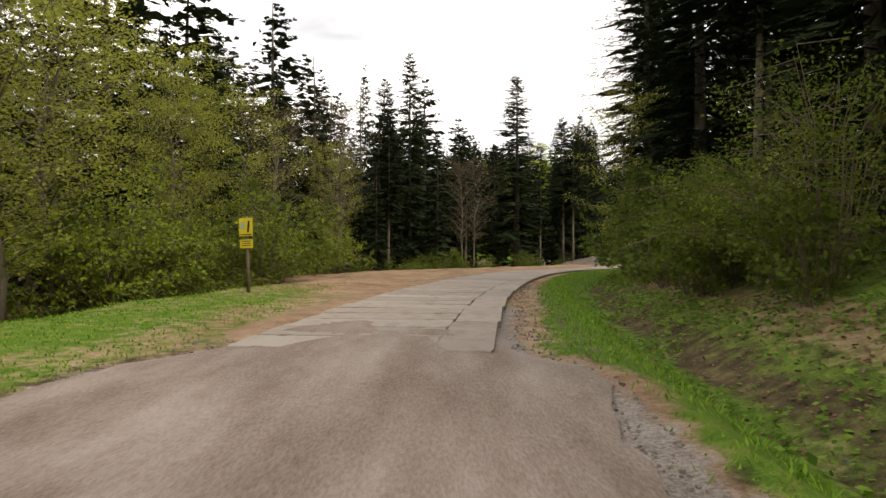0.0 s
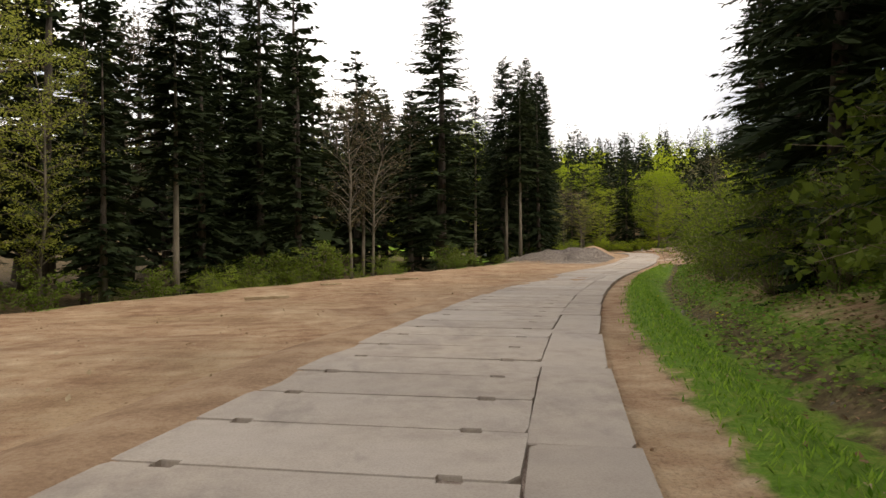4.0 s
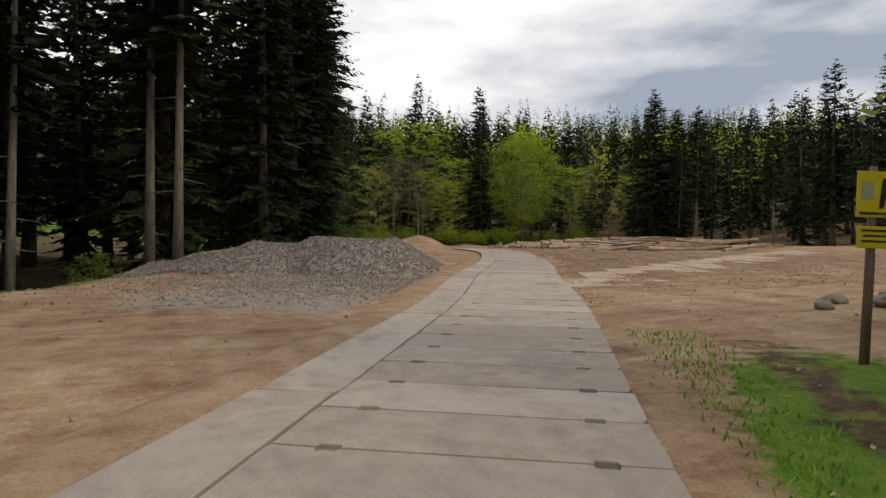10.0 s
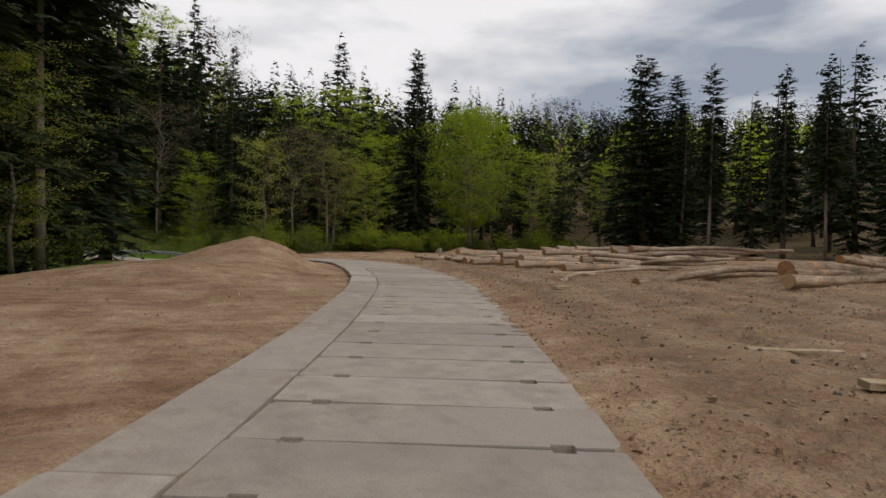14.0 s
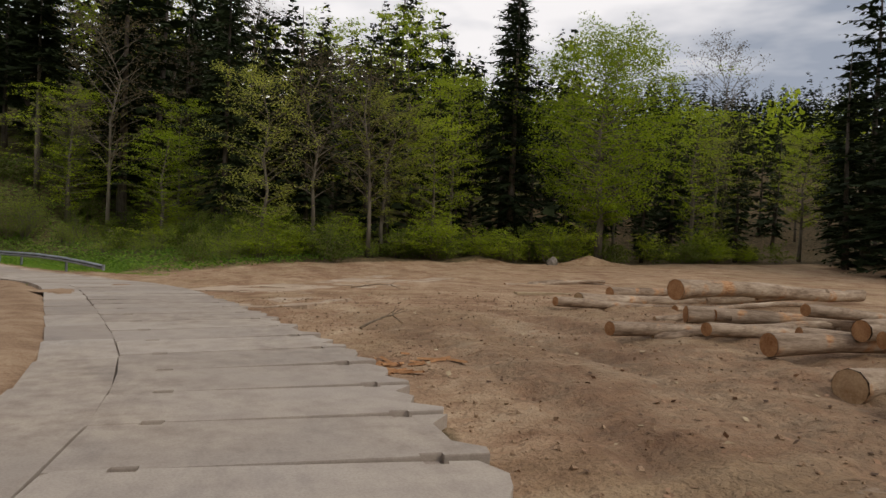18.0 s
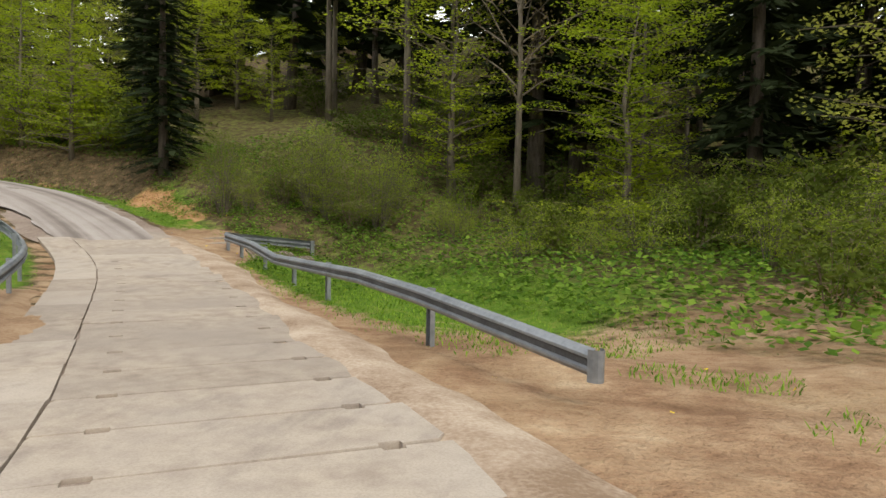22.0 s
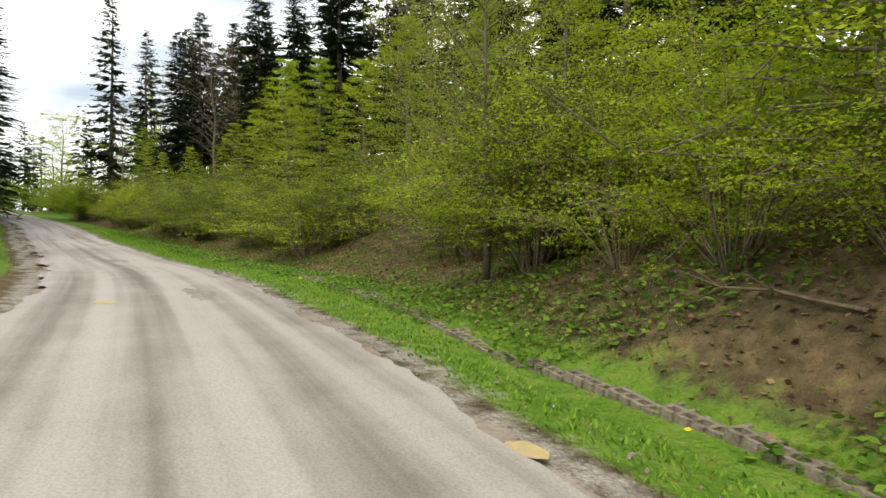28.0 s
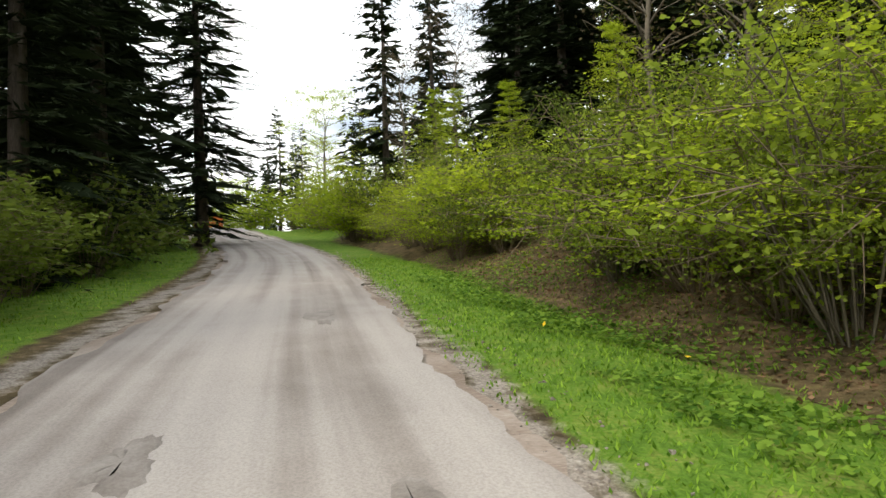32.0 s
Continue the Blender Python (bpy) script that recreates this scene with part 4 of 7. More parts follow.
def shrub(rng, h, spread, stems, per, size, flat=0.6, low=0.12, squash=0.5):
    """Arching stems from one foot, with side twigs and leaves from near the ground up."""
    tubes, grow = [], []
    for k in range(stems):
        a, l = rng.uniform(0, 6.28), spread * math.sqrt(rng.uniform(0.05, 1.0))
        tip = Vector((math.cos(a) * l, math.sin(a) * l, h * (1.0 - 0.75 * (l / spread) ** 2) * rng.uniform(0.75, 1.0) + 0.1))
        mid = Vector((tip.x * 0.42, tip.y * 0.42, tip.z * 0.62 + 0.06 * h))
        tubes.append(tube([(math.cos(a) * 0.12, math.sin(a) * 0.12, 0), mid, tip], [0.014, 0.009, 0.003], 3, False))
        for q in (0.3, 0.45, 0.58, 0.7, 0.82, 0.92, 1.0):
            c = (mid * (q / 0.5) if q < 0.5 else mid.lerp(tip, (q - 0.5) * 2))
            if c.z < low * h:
                continue
            grow.append((c, 0.15 * spread + 0.05 * h))
            if rng.random() < 0.6:
                e = c + Vector((rng.normal(0, 0.22 * spread), rng.normal(0, 0.22 * spread), rng.normal(-0.04, 0.06) * h))
                tubes.append(tube([c, e], [0.007, 0.003], 3, False))
                grow.append((e, 0.13 * spread))
    return join_tubes(tubes), leaves_on(rng, grow, per, size, flat, squash)


for n in range(3):
    w, l = shrub(rng, 3.0, 1.7, 16, 7, 0.15)
    prototype(f"bush{n}", "shrub", "leafy green shrub at the foot of the wood", "shrub", w, l, M_WOOD, M_BUSH, "foliage")
for n in range(2):
    w, l = shrub(rng, 3.2, 1.9, 20, 8, 0.16, 0.25, 0.1, 0.25)
    prototype(f"fresh{n}", "beech_shrub", "young beech growth in bright yellow-green leaf", "shrub", w, l, M_WOOD, M_BEECH, "foliage")
for n in range(3):
    w, l = shrub(rng, 3.2, 2.0, 26, 11, 0.12, 0.3, 0.06, 0.25)
    prototype(f"near{n}", "beech_shrub", "dense young beech in bright yellow-green leaf", "shrub", w, l, M_WOOD, M_BEECH if n < 2 else M_BUSH, "foliage")
for n in range(3):
    w, l = shrub(rng, 3.0, 1.9, 30, 26, 0.047, (0.25, 0.3, 0.7)[n], 0.05, (0.2, 0.25, 0.5)[n])
    prototype(f"close{n}", "beech_shrub" if n < 2 else "shrub", ("dense young beech in bright yellow-green leaf", "dense young beech in bright yellow-green leaf", "fine-leaved olive green shrub on the bank")[n], "shrub", w, l, M_WOOD, M_BEECH if n < 2 else M_BUSH, "foliage")
for n in range(2):
    w, l = shrub(rng, 3.0, 1.6, 24, 10, 0.066, 0.8, 0.15)
    prototype(f"twiggy{n}", "willow_shrub", "thin-leaved willow shrub with pale stems", "shrub", w, l, M_PALEBARK, M_WILLOW, "foliage")

for n in range(2):
    w, l = shrub(rng, 3.0, 1.25, 44, 11, 0.04, 0.8, 0.2)
    prototype(f"willow{n}", "willow_shrub", "many-stemmed willow shrub with small fresh leaves", "shrub", w, l, M_PALEBARK, M_WILLOW, "foliage")

TAKEN = []
DEEPLIST = []


def set_tree(key, x, y, tall, turn=None, wide=1.0, label="", group="", lean=(0, 0)):
    """A plant of the given height in metres at a place of the plan."""
    full = 22.0 if key[:4] in ("hero", "fine", "spru", "fir0", "fir1", "fir2", "lite") else 14.0 if key[:4] in ("beec", "crow", "skir") else 13.0 if key[:4] == "youn" else 15.0 if key[:4] == "bare" else 3.0
    TAKEN.append((x, y))
    if key[:4] == "lite":
        DEEPLIST.append((key, x, y, tall / full, rng.uniform(0, 6.28), tall / full * wide))
        return None
    return plant(key, x, y, tall / full, rng.uniform(0, 360) if turn is None else turn, tall / full * wide, label, group, lean=lean)


# trees that stand out along the way: kind, place, height and relative width
for key, x, y, tall, wide in (
        ("fine0", 10.2, 31.0, 19, 1.1), ("fine1", 9.6, 23.5, 20, 1.0), ("fine0", 10.0, 14.6, 18, 1.0), ("fine1", 12.1, 36.4, 20, 1.1), ("hero2", 14.6, 43.8, 19, 0.85),
        ("hero0", 18.0, 47.2, 18, 1.0), ("young1", 8.3, 29.0, 8.5, 1.1),
        ("hero1", -24.5, 49.3, 21, 1.0), ("spruce0", -25, 57, 22, 1.0), ("hero2", -20, 58.7, 23, 0.9), ("hero2", -6.3, 78, 24, 0.9),
        ("spruce3", -6.0, 85.0, 20, 0.9), ("spruce0", -10, 89, 28, 0.7), ("hero1", 11.2, 91.8, 28.2, 1.35), ("spruce0", -17.0, 98, 25, 0.9),
        ("hero0", -3.2, 76.1, 26.5, 0.9), ("bare0", 3.0, 76.5, 14, 1.0), ("bare1", 4.6, 80.5, 14, 1.0), ("spruce2", -4.4, 80.8, 19, 1.0),
        ("spruce1", -3, 88.6, 20, 1.0), ("spruce0", 3.5, 105, 23, 0.9)):
    set_tree(key, x, y, tall, wide=wide)
for key, x, y, tall, wide in (
        ("fir1", 21.4, 101.5, 22, 0.9), ("fir0", 20.2, 103.6, 24, 0.9), ("fir1", 27.0, 119.0, 26, 1.0), ("fir2", 29.5, 135.8, 29, 0.9),
        ("hero0", 28.6, 117.0, 24, 0.9), ("hero2", 27.0, 122.0, 25, 1.1), ("hero1", 29.6, 126.2, 26, 1.0), ("hero2", 30.4, 133.2, 26, 1.0), ("hero0", 32.0, 139.2, 26, 0.9),
        ("hero1", 25.5, 62.8, 19, 1.0), ("hero0", 33.2, 74.7, 20, 1.0), ("fir0", 16.0, 100.5, 20, 0.9), ("fir1", 31.5, 131.5, 25, 0.9), ("spruce3", 13.8, 109, 20, 1.0), ("spruce0", 33.0, 144.5, 24, 1.0),
        ("hero1", 24.5, 110.5, 26, 0.9), ("hero0", 20.5, 107.0, 25, 0.9), ("hero2", 27.6, 115.0, 25, 0.85), ("hero1", 25.0, 106.8, 23, 0.85), ("young1", 31.4, 126.4, 8, 1.4), ("beech1", 30.4, 127.8, 8.5, 0.9), ("young0", 35.0, 78.2, 8.5, 1.3), ("young2", 36.8, 80.0, 7.5, 1.3),
        ("fir2", 73.2, 197, 30, 1.0), ("spruce0", 64, 209, 30, 1.0), ("hero1", 44.2, 184.4, 25, 0.8),
        ("spruce3", 36, 189.6, 26, 1.1), ("bare0", 50.6, 178.5, 15, 1.2), ("bare1", 54.6, 177.6, 14.5, 1.3), ("young1", 47.2, 177.3, 13, 1.3),
        ("young2", 56.0, 179.5, 13, 1.5), ("crownbeech", 74.2, 178.6, 19.5, 1.05), ("hero2", 91.0, 163.5, 24.5, 1.35), ("hero0", 94.4, 162.4, 22.5, 1.25), ("spruce2", 99, 175, 28, 1.0), ("bare0", 95, 190, 24, 0.8)):
    set_tree(key, x, y, tall, wide=wide)
for key, x, y, tall, wide in (
        ("beech2", 62.8, 184.0, 16, 0.8), ("hero1", 68.0, 183.0, 25.5, 1.0), ("beech1", 40.5, 187.5, 12, 0.9),
        ("skirt0", 11.6, 185.2, 9.5, 1.0), ("skirt1", 15.4, 184.3, 9.5, 0.95), ("young1", 0.6, 185.6, 8, 0.9), ("fir0", 23.8, 193.7, 22, 0.9), ("skirt1", 6.8, 186.2, 8, 1.0), ("skirt0", -22.0, 188.6, 9, 1.0), ("fine1", 21.4, 182.9, 15, 0.95), ("hero1", 17.4, 186.6, 14, 0.9), ("fir0", 23.5, 195, 20, 1.0), ("spruce0", -92, 183.5, 30, 0.9),
        ("spruce2", -84, 187.5, 22, 1.0), ("fine0", -62.5, 172.2, 22, 1.1), ("fine1", -46.0, 171.2, 21, 1.0), ("hero0", -52.5, 170.9, 24, 1.0), ("hero2", -39.0, 169.0, 20, 1.0), ("hero1", -33.0, 167.5, 19, 1.0), ("bare1", -82, 189, 16, 1.0),
        ("hero0", -57, 190, 19, 1.2), ("hero2", -61, 188.4, 18, 1.1), ("hero1", -53, 192.4, 17, 1.2), ("hero2", -66, 190, 19, 1.1), ("bare0", -47.3, 189.6, 14, 1.1), ("bare1", -44.0, 190.8, 13, 1.1),
        ("hero0", -40.0, 191.6, 17, 1.2), ("hero1", -35.0, 193.0, 16, 1.2), ("hero2", -29.0, 194.0, 17, 1.2), ("skirt0", -70, 187, 8, 1.0), ("skirt1", -76, 186.5, 9, 1.0), ("young1", -4.8, 188.2, 6.5, 1.0), ("spruce1", 0.5, 192.5, 19, 1.1),
        ("beech2", 11.0, 189.0, 9, 1.2), ("fir1", 29.5, 190.5, 21, 1.0)):
    set_tree(key, x, y, tall, wide=wide)


def clear(x, y, gap):
    return all((x - a) ** 2 + (y - b) ** 2 > gap * gap for a, b in TAKEN)


def forest(u0, u1, d0, d1, gap, kinds, tall, seed, wide=(0.8, 1.15)):
    """Fill a strip beside the road with trees: kinds is a list of (weight, key)."""
    g = np.random.default_rng(seed)
    keys, weights = [k for _, k in kinds], np.array([w for w, _ in kinds], float)
    tries = int(abs(u1 - u0) * abs(d1 - d0) / (gap * gap) * 2.2)
    for _ in range(tries):
        u, d = g.uniform(u0, u1), g.uniform(min(d0, d1), max(d0, d1))
        p, _h = along(u, d)
        if 41.5 < p.x < 90 and 100 < p.y < 182:
            continue
        ru, rd, _z = road_frame(p.x, p.y)
        if abs(rd[0]) < min(abs(d0), abs(d1)) - 0.5 or not clear(p.x, p.y, gap):
            continue
        set_tree(keys[g.choice(len(keys), p=weights / weights.sum())], p.x, p.y, g.uniform(*tall), g.uniform(0, 360), g.uniform(*wide))


NEAR = [(3, "spruce0"), (3, "spruce1"), (2, "spruce2"), (2, "spruce3"), (1, "fir0"), (1, "fir1")]
DEEP = [(3, "lite0"), (3, "lite1"), (3, "lite2")]
forest(-2 + 14, 46, -9.5, -17, 3.2, [(3, "young0"), (3, "young1"), (3, "young2")], (9.5, 14), 11, (0.95, 1.25))
forest(2, 48, -16, -25, 3.9, [(3, "spruce0"), (1, "bare1"), (1, "young2"), (3, "spruce1"), (2, "spruce3")], (14, 20), 12, (1.0, 1.4))
forest(46, 66, -14, -21, 3.8, [(2, "young0"), (2, "beech1"), (2, "spruce1"), (1, "bare0")], (8, 14), 13)
forest(62, 160, -15.5, -24, 4.6, NEAR + [(1.5, "bare0"), (0.8, "beech1")], (14, 20), 14, (0.95, 1.3))
forest(4, 160, -24, -46, 4.2, DEEP + [(0.5, "bare1")], (20, 26), 15, (1.1, 1.5))
forest(44, 72, -15, -26, 3.4, [(2, "spruce0"), (2, "spruce1"), (1, "spruce2")], (16, 21), 26, (0.95, 1.25))
forest(2, 80, 8.0, 18, 3.3, NEAR, (15, 21), 16)
forest(0, 84, 18, 32, 5.0, DEEP, (17, 23), 17)
forest(186, 208, 14.0, 27, 3.7, NEAR + [(3, "hero1"), (3, "hero0"), (2.0, "beech1"), (1, "bare1"), (1, "young1")], (16, 24), 18)
forest(186, 214, 20, 54, 3.7, DEEP + [(1, "beech2"), (1, "bare1")], (17, 25), 19)
forest(198, 228, 17, 32, 3.6, DEEP, (20, 26), 28, (1.0, 1.4))
forest(200, 228, 12, 25, 3.5, [(3, "beech1"), (2, "young1"), (2, "beech2"), (1, "bare0")], (6, 11), 29, (1.0, 1.3))
forest(206, 232, 8.0, 18, 4.2, NEAR + [(2, "beech1"), (2, "beech2"), (1, "bare0")], (10, 18), 20)
forest(228, 312, 12, 19, 4.4, [(1, "spruce1"), (1, "hero0"), (3, "beech2"), (4, "bare0"), (3, "young1")], (9, 15), 21, (1.0, 1.3))
forest(206, 312, 18, 36, 4.8, DEEP + [(1, "beech2")], (15, 22), 22)
forest(262, 312, -6.5, -13, 3.4, [(1, "hero0"), (1, "hero1"), (1, "hero2"), (1, "spruce1")], (16, 22), 23, (1.0, 1.25))
forest(240, 306, 19, 34, 3.9, DEEP, (15, 20), 27, (1.0, 1.4))
forest(244, 262, -9.0, -15, 3.8, NEAR, (15, 20), 25, (1.0, 1.3))
forest(236, 312, -13, -24, 5.0, DEEP, (14, 20), 24)


def grove(x0, x1, y0, y1, gap, kinds, tall, seed, keep=lambda x, y: True):
    g = np.random.default_rng(seed)
    keys, weights = [k for _, k in kinds], np.array([w for w, _ in kinds], float)
    for _ in range(int((x1 - x0) * (y1 - y0) / gap ** 2 * 2.2)):
        x, y = g.uniform(x0, x1), g.uniform(y0, y1)
        if keep(x, y) and clear(x, y, gap):
            set_tree(keys[g.choice(len(keys), p=weights / weights.sum())], x, y, g.uniform(*tall), g.uniform(0, 360), g.uniform(0.85, 1.15))


# the far edge of the yard, and the wood behind it
grove(45, 64, 179, 188, 3.6, [(2, "bare0"), (2, "bare1"), (3, "young1"), (2, "young0"), (2, "beech1")], (10, 15), 39)
grove(64, 100, 179, 190, 4.2, NEAR + [(0.5, "beech0"), (1.5, "young1"), (1.0, "beech2"), (1.5, "bare0"), (5, "spruce1")], (10, 17), 31, lambda x, y: y > 178 + 0.02 * (x - 44))
grove(30, 118, 189, 216, 4.0, DEEP + [(0.6, "beech2"), (0.5, "young2")], (12, 17), 32)
grove(84, 104, 90, 180, 5.0, NEAR + [(1, "young1")], (15, 22), 33, lambda x, y: x > 84 + 0.16 * max(0, y - 120))
grove(104, 124, 90, 186, 6.5, DEEP, (17, 25), 34)
grove(60, 84, 66, 96, 5.0, NEAR, (12, 18), 35)
# inside of the bend, behind the sand heap
grove(14, 34, 112, 150, 4.6, NEAR + [(2, "beech1")], (15, 22), 36, lambda x, y: x < 33 - 0.04 * (y - 112))


# unseen conifers beside and behind the start, added to shade the right bank
grove(8.5, 44, -60, 6, 4.3, DEEP, (19, 25), 38)
grove(-128, -84, 142, 192, 4.4, DEEP + [(4, "beech1"), (2, "young1")], (8, 13), 37, lambda x, y: abs(float(road_frame(x, y)[1][0])) > 6)


def deep_woods():
    """The conifers further inside the forest and the unseen ones by the start, joined: their crowns and their trunks.
    """
    crowns, verts, faces = [], [], []
    for key, x, y, h, turn, w in DEEPLIST:
        c, s = math.cos(turn), math.sin(turn)
        turned = np.array([[c * w, -s * w, 0], [s * w, c * w, 0], [0, 0, h]])
        foot = np.array([x, y, ground_at(x, y) - 0.12])
        crowns.append(LITE[key][1] @ turned.T + foot)
        o = len(verts)
        verts.extend(np.array([tuple(v) for v in LITE[key][0][0][:56]]) @ turned.T + foot)
        faces.extend(tuple(i + o for i in f) for f in LITE[key][0][1] if max(f) < 56)
    tagged(new("inner_conifers", quads_mesh("inner_conifers", np.vstack(crowns), M_NEEDLE)), "dark conifer crowns inside the forest", "forest", kind="stuff")
    tagged(new("inner_trunks", mesh_of("inner_trunks", verts, faces, M_BARK, True)), "bare dark conifer trunks inside the forest", "forest", kind="stuff")


deep_woods()


def far_woods():
    """Low, coarse conifers and leafy crowns that cover the distant slopes, as one mesh for each."""
    g = np.random.default_rng(41)
    dark, light = [], []
    for _ in range(1500):
        x, y = g.uniform(-140, 330), g.uniform(150, 420)
        u, d, _z = road_frame(x, y)
        if not (y > 214 or x > 124 or x < -112) or abs(d[0]) < 20:
            continue
        z, h = ground_at(x, y), g.uniform(15, 24)
        n = 100
        if g.random() < 0.87:
            f = g.uniform(0.05, 1, n) ** 0.8
            a = g.uniform(0, 6.28, n)
            r = 3.2 * (1 - f) ** 0.85 + 0.2
            p = np.column_stack([x + 0.3 * r * np.cos(a), y + 0.3 * r * np.sin(a), z + f * h])
            d = unit(np.column_stack([np.cos(a), np.sin(a), g.uniform(-0.5, 0.0, n)]))
            s = unit(np.column_stack([-np.sin(a), np.cos(a), g.normal(0, 0.2, n)]))
            dark.append(diamonds(p, d, s, r * 0.95 + 0.3, 0.42 * r + 0.35))
        else:
            p = np.array([x, y, z + h * 0.55]) + unit(g.normal(0, 1, (n, 3))) * g.random((n, 1)) ** 0.4 * [3.4, 3.4, 0.36 * h]
            d = unit(g.normal(0, 1, (n, 3)))
            s = unit(np.cross(d, g.normal(0, 1, (n, 3))))
            light.append(diamonds(p, d, s, np.full(n, 1.15), np.full(n, 0.8)))
    tagged(new("distant_conifers", quads_mesh("distant_conifers", np.vstack(dark), M_NEEDLE)), "dark conifer forest on the distant slopes", "forest", kind="stuff")
    tagged(new("distant_beeches", quads_mesh("distant_beeches", np.vstack(light), M_BEECH)), "fresh green beeches between the distant conifers", "forest", kind="stuff")


far_woods()


# ---------------------------------------------------------------- shrubs
def hedge(u0, u1, d0, d1, count, kinds, tall, seed, group):
    g = np.random.default_rng(seed)
    for _ in range(count):
        p, _h = along(g.uniform(u0, u1), g.uniform(min(d0, d1), max(d0, d1)))
        h = g.uniform(*tall)
        plant(kinds[g.integers(len(kinds))], p.x, p.y, h / 3.0, g.uniform(0, 360), h / 3.0 * g.uniform(0.9, 1.3), group=group, sink=0.08)


hedge(24, 62, 5.9, 8.2, 32, ["bush0", "close2", "bush1", "twiggy0"], (2.4, 4.4), 51, "shrubs on the bank")
hedge(62, 76, 5.5, 7.6, 12, ["bush0", "close2", "bush1", "twiggy0"], (2.4, 4.0), 62, "shrubs on the bank")
hedge(76, 92, 5.6, 7.8, 17, ["twiggy0", "bush1", "close2", "twiggy1"], (2.6, 4.0), 52, "shrubs on the bank")
for u, d, tall in ((226, 9.4, 9), (231, 9.8, 8), (236.5, 11.2, 9.5), (241, 11.6, 8), (246, 11.6, 9), (250.5, 11.8, 8), (255, 11.4, 9), (260, 11.6, 8), (265, 11.2, 7.5), (270, 11.2, 7), (276, 9.4, 6), (283, 9.0, 6)):
    p, _h = along(u, d)
    set_tree(("skirt0", "skirt1")[int(u) % 2], p.x, p.y, tall)
hedge(12, 50, -9.4, -13.5, 36, ["twiggy0", "twiggy1", "bush1"], (3.0, 6.5), 53, "shrubs by the wood")
hedge(92, 101, 7.0, 11, 13, ["twiggy0", "twiggy1"], (4.4, 7.0), 61, "willow shrubs behind the sign")
hedge(46, 160, -13, -16.5, 40, ["bush0", "bush2", "twiggy1"], (1.4, 2.8), 54, "shrubs by the wood")
hedge(190, 206, 9.5, 17, 34, ["bush0", "twiggy0", "twiggy1", "bush2"], (1.6, 3.4), 55, "shrubs below the hill")
hedge(188, 214, 14, 27, 34, ["near0", "twiggy0", "near2", "bush1"], (2.2, 4.2), 68, "young growth between the trees")
hedge(204, 211, 6.6, 9.5, 6, ["willow0", "willow1", "close2"], (2.4, 3.8), 63, "shrubs above the cutting")
hedge(211, 224, 5.6, 8.6, 15, ["near0", "near1", "bush1"], (2.2, 4.0), 56, "shrubs above the cutting")
hedge(222, 232, 5.3, 8.0, 13, ["close0", "close1", "close0", "close2"], (2.4, 3.8), 64, "shrubs along the verge")
hedge(232, 244, 7.2, 9.6, 14, ["close0", "close1", "twiggy0"], (2.8, 4.8), 65, "shrubs along the verge")
hedge(244, 262, 6.4, 8.8, 24, ["close0", "close1", "twiggy0", "close2"], (2.6, 4.4), 67, "shrubs along the verge")
hedge(262, 276, 6.4, 9.0, 20, ["close0", "close1", "twiggy0", "close2", "twiggy1"], (2.8, 5.0), 57, "shrubs along the verge")
hedge(276, 312, 5.8, 9.0, 32, ["close0", "close1", "close2", "near1", "twiggy0"], (2.6, 5.0), 66, "shrubs along the verge")
hedge(256, 312, -5.2, -8, 26, ["bush1", "bush2", "near2"], (2.4, 4.4), 58, "shrubs below the road")
hedge(288, 313, -5.0, -9.5, 26, ["near0", "bush1", "near2", "fresh0"], (2.6, 5.0), 69, "shrubs at the far bend")
for x, y, tall in ((-84, 168, 5), (-87, 171.5, 5.5), (-83, 164, 4.5), (-89, 166, 6), (-86, 175, 5), (-81, 161, 4), (-92, 170, 6)):
    plant(("near0", "fresh1")[int(tall * 2) % 2], x, y, tall / 3.0, 37 * x, group="shrubs at the far bend", sink=0.08)
hedge(212, 236, -7, -12, 8, ["bush0", "fresh0"], (1.6, 3.0), 59, "shrubs below the road")
g_edge = np.random.default_rng(60)
for _ in range(84):
    bx = g_edge.uniform(44, 92)
    by = 176.5 + 0.02 * (bx - 44) + 3.0 * g_edge.uniform(0, 1.6) ** 1.6
    plant(("bush0", "bush1", "twiggy0", "near1")[g_edge.integers(4)], bx, by, g_edge.uniform(0.5, 1.35), g_edge.uniform(0, 360), group="shrubs behind the yard", sink=0.08)
for u, d, tall in ((221.4, 5.0, 2.5), (223.0, 4.9, 2.7), (224.6, 5.1, 2.4), (226.2, 5.0, 2.8), (228.0, 5.2, 2.6)):
    p, _h = along(u, d)
    plant(("close0", "close1")[int(u) % 2], p.x, p.y, tall / 3.0, 50 * u, group="shrubs along the verge", sink=0.08)
for key, x, y, tall in (("willow0", 25.9, 180.3, 3.0), ("willow1", 28.5, 183.2, 3.3), ("close2", 24.2, 182.8, 2.3), ("willow1", 26.6, 180.9, 2.2), ("willow0", 31.0, 184.8, 2.6), ("willow0", 29.0, 182.4, 2.3), ("willow1", 33.5, 182.6, 1.8)):
    plant(key, x, y, tall / 3.0, 40 * x, group="shrubs above the cutting", sink=0.08)


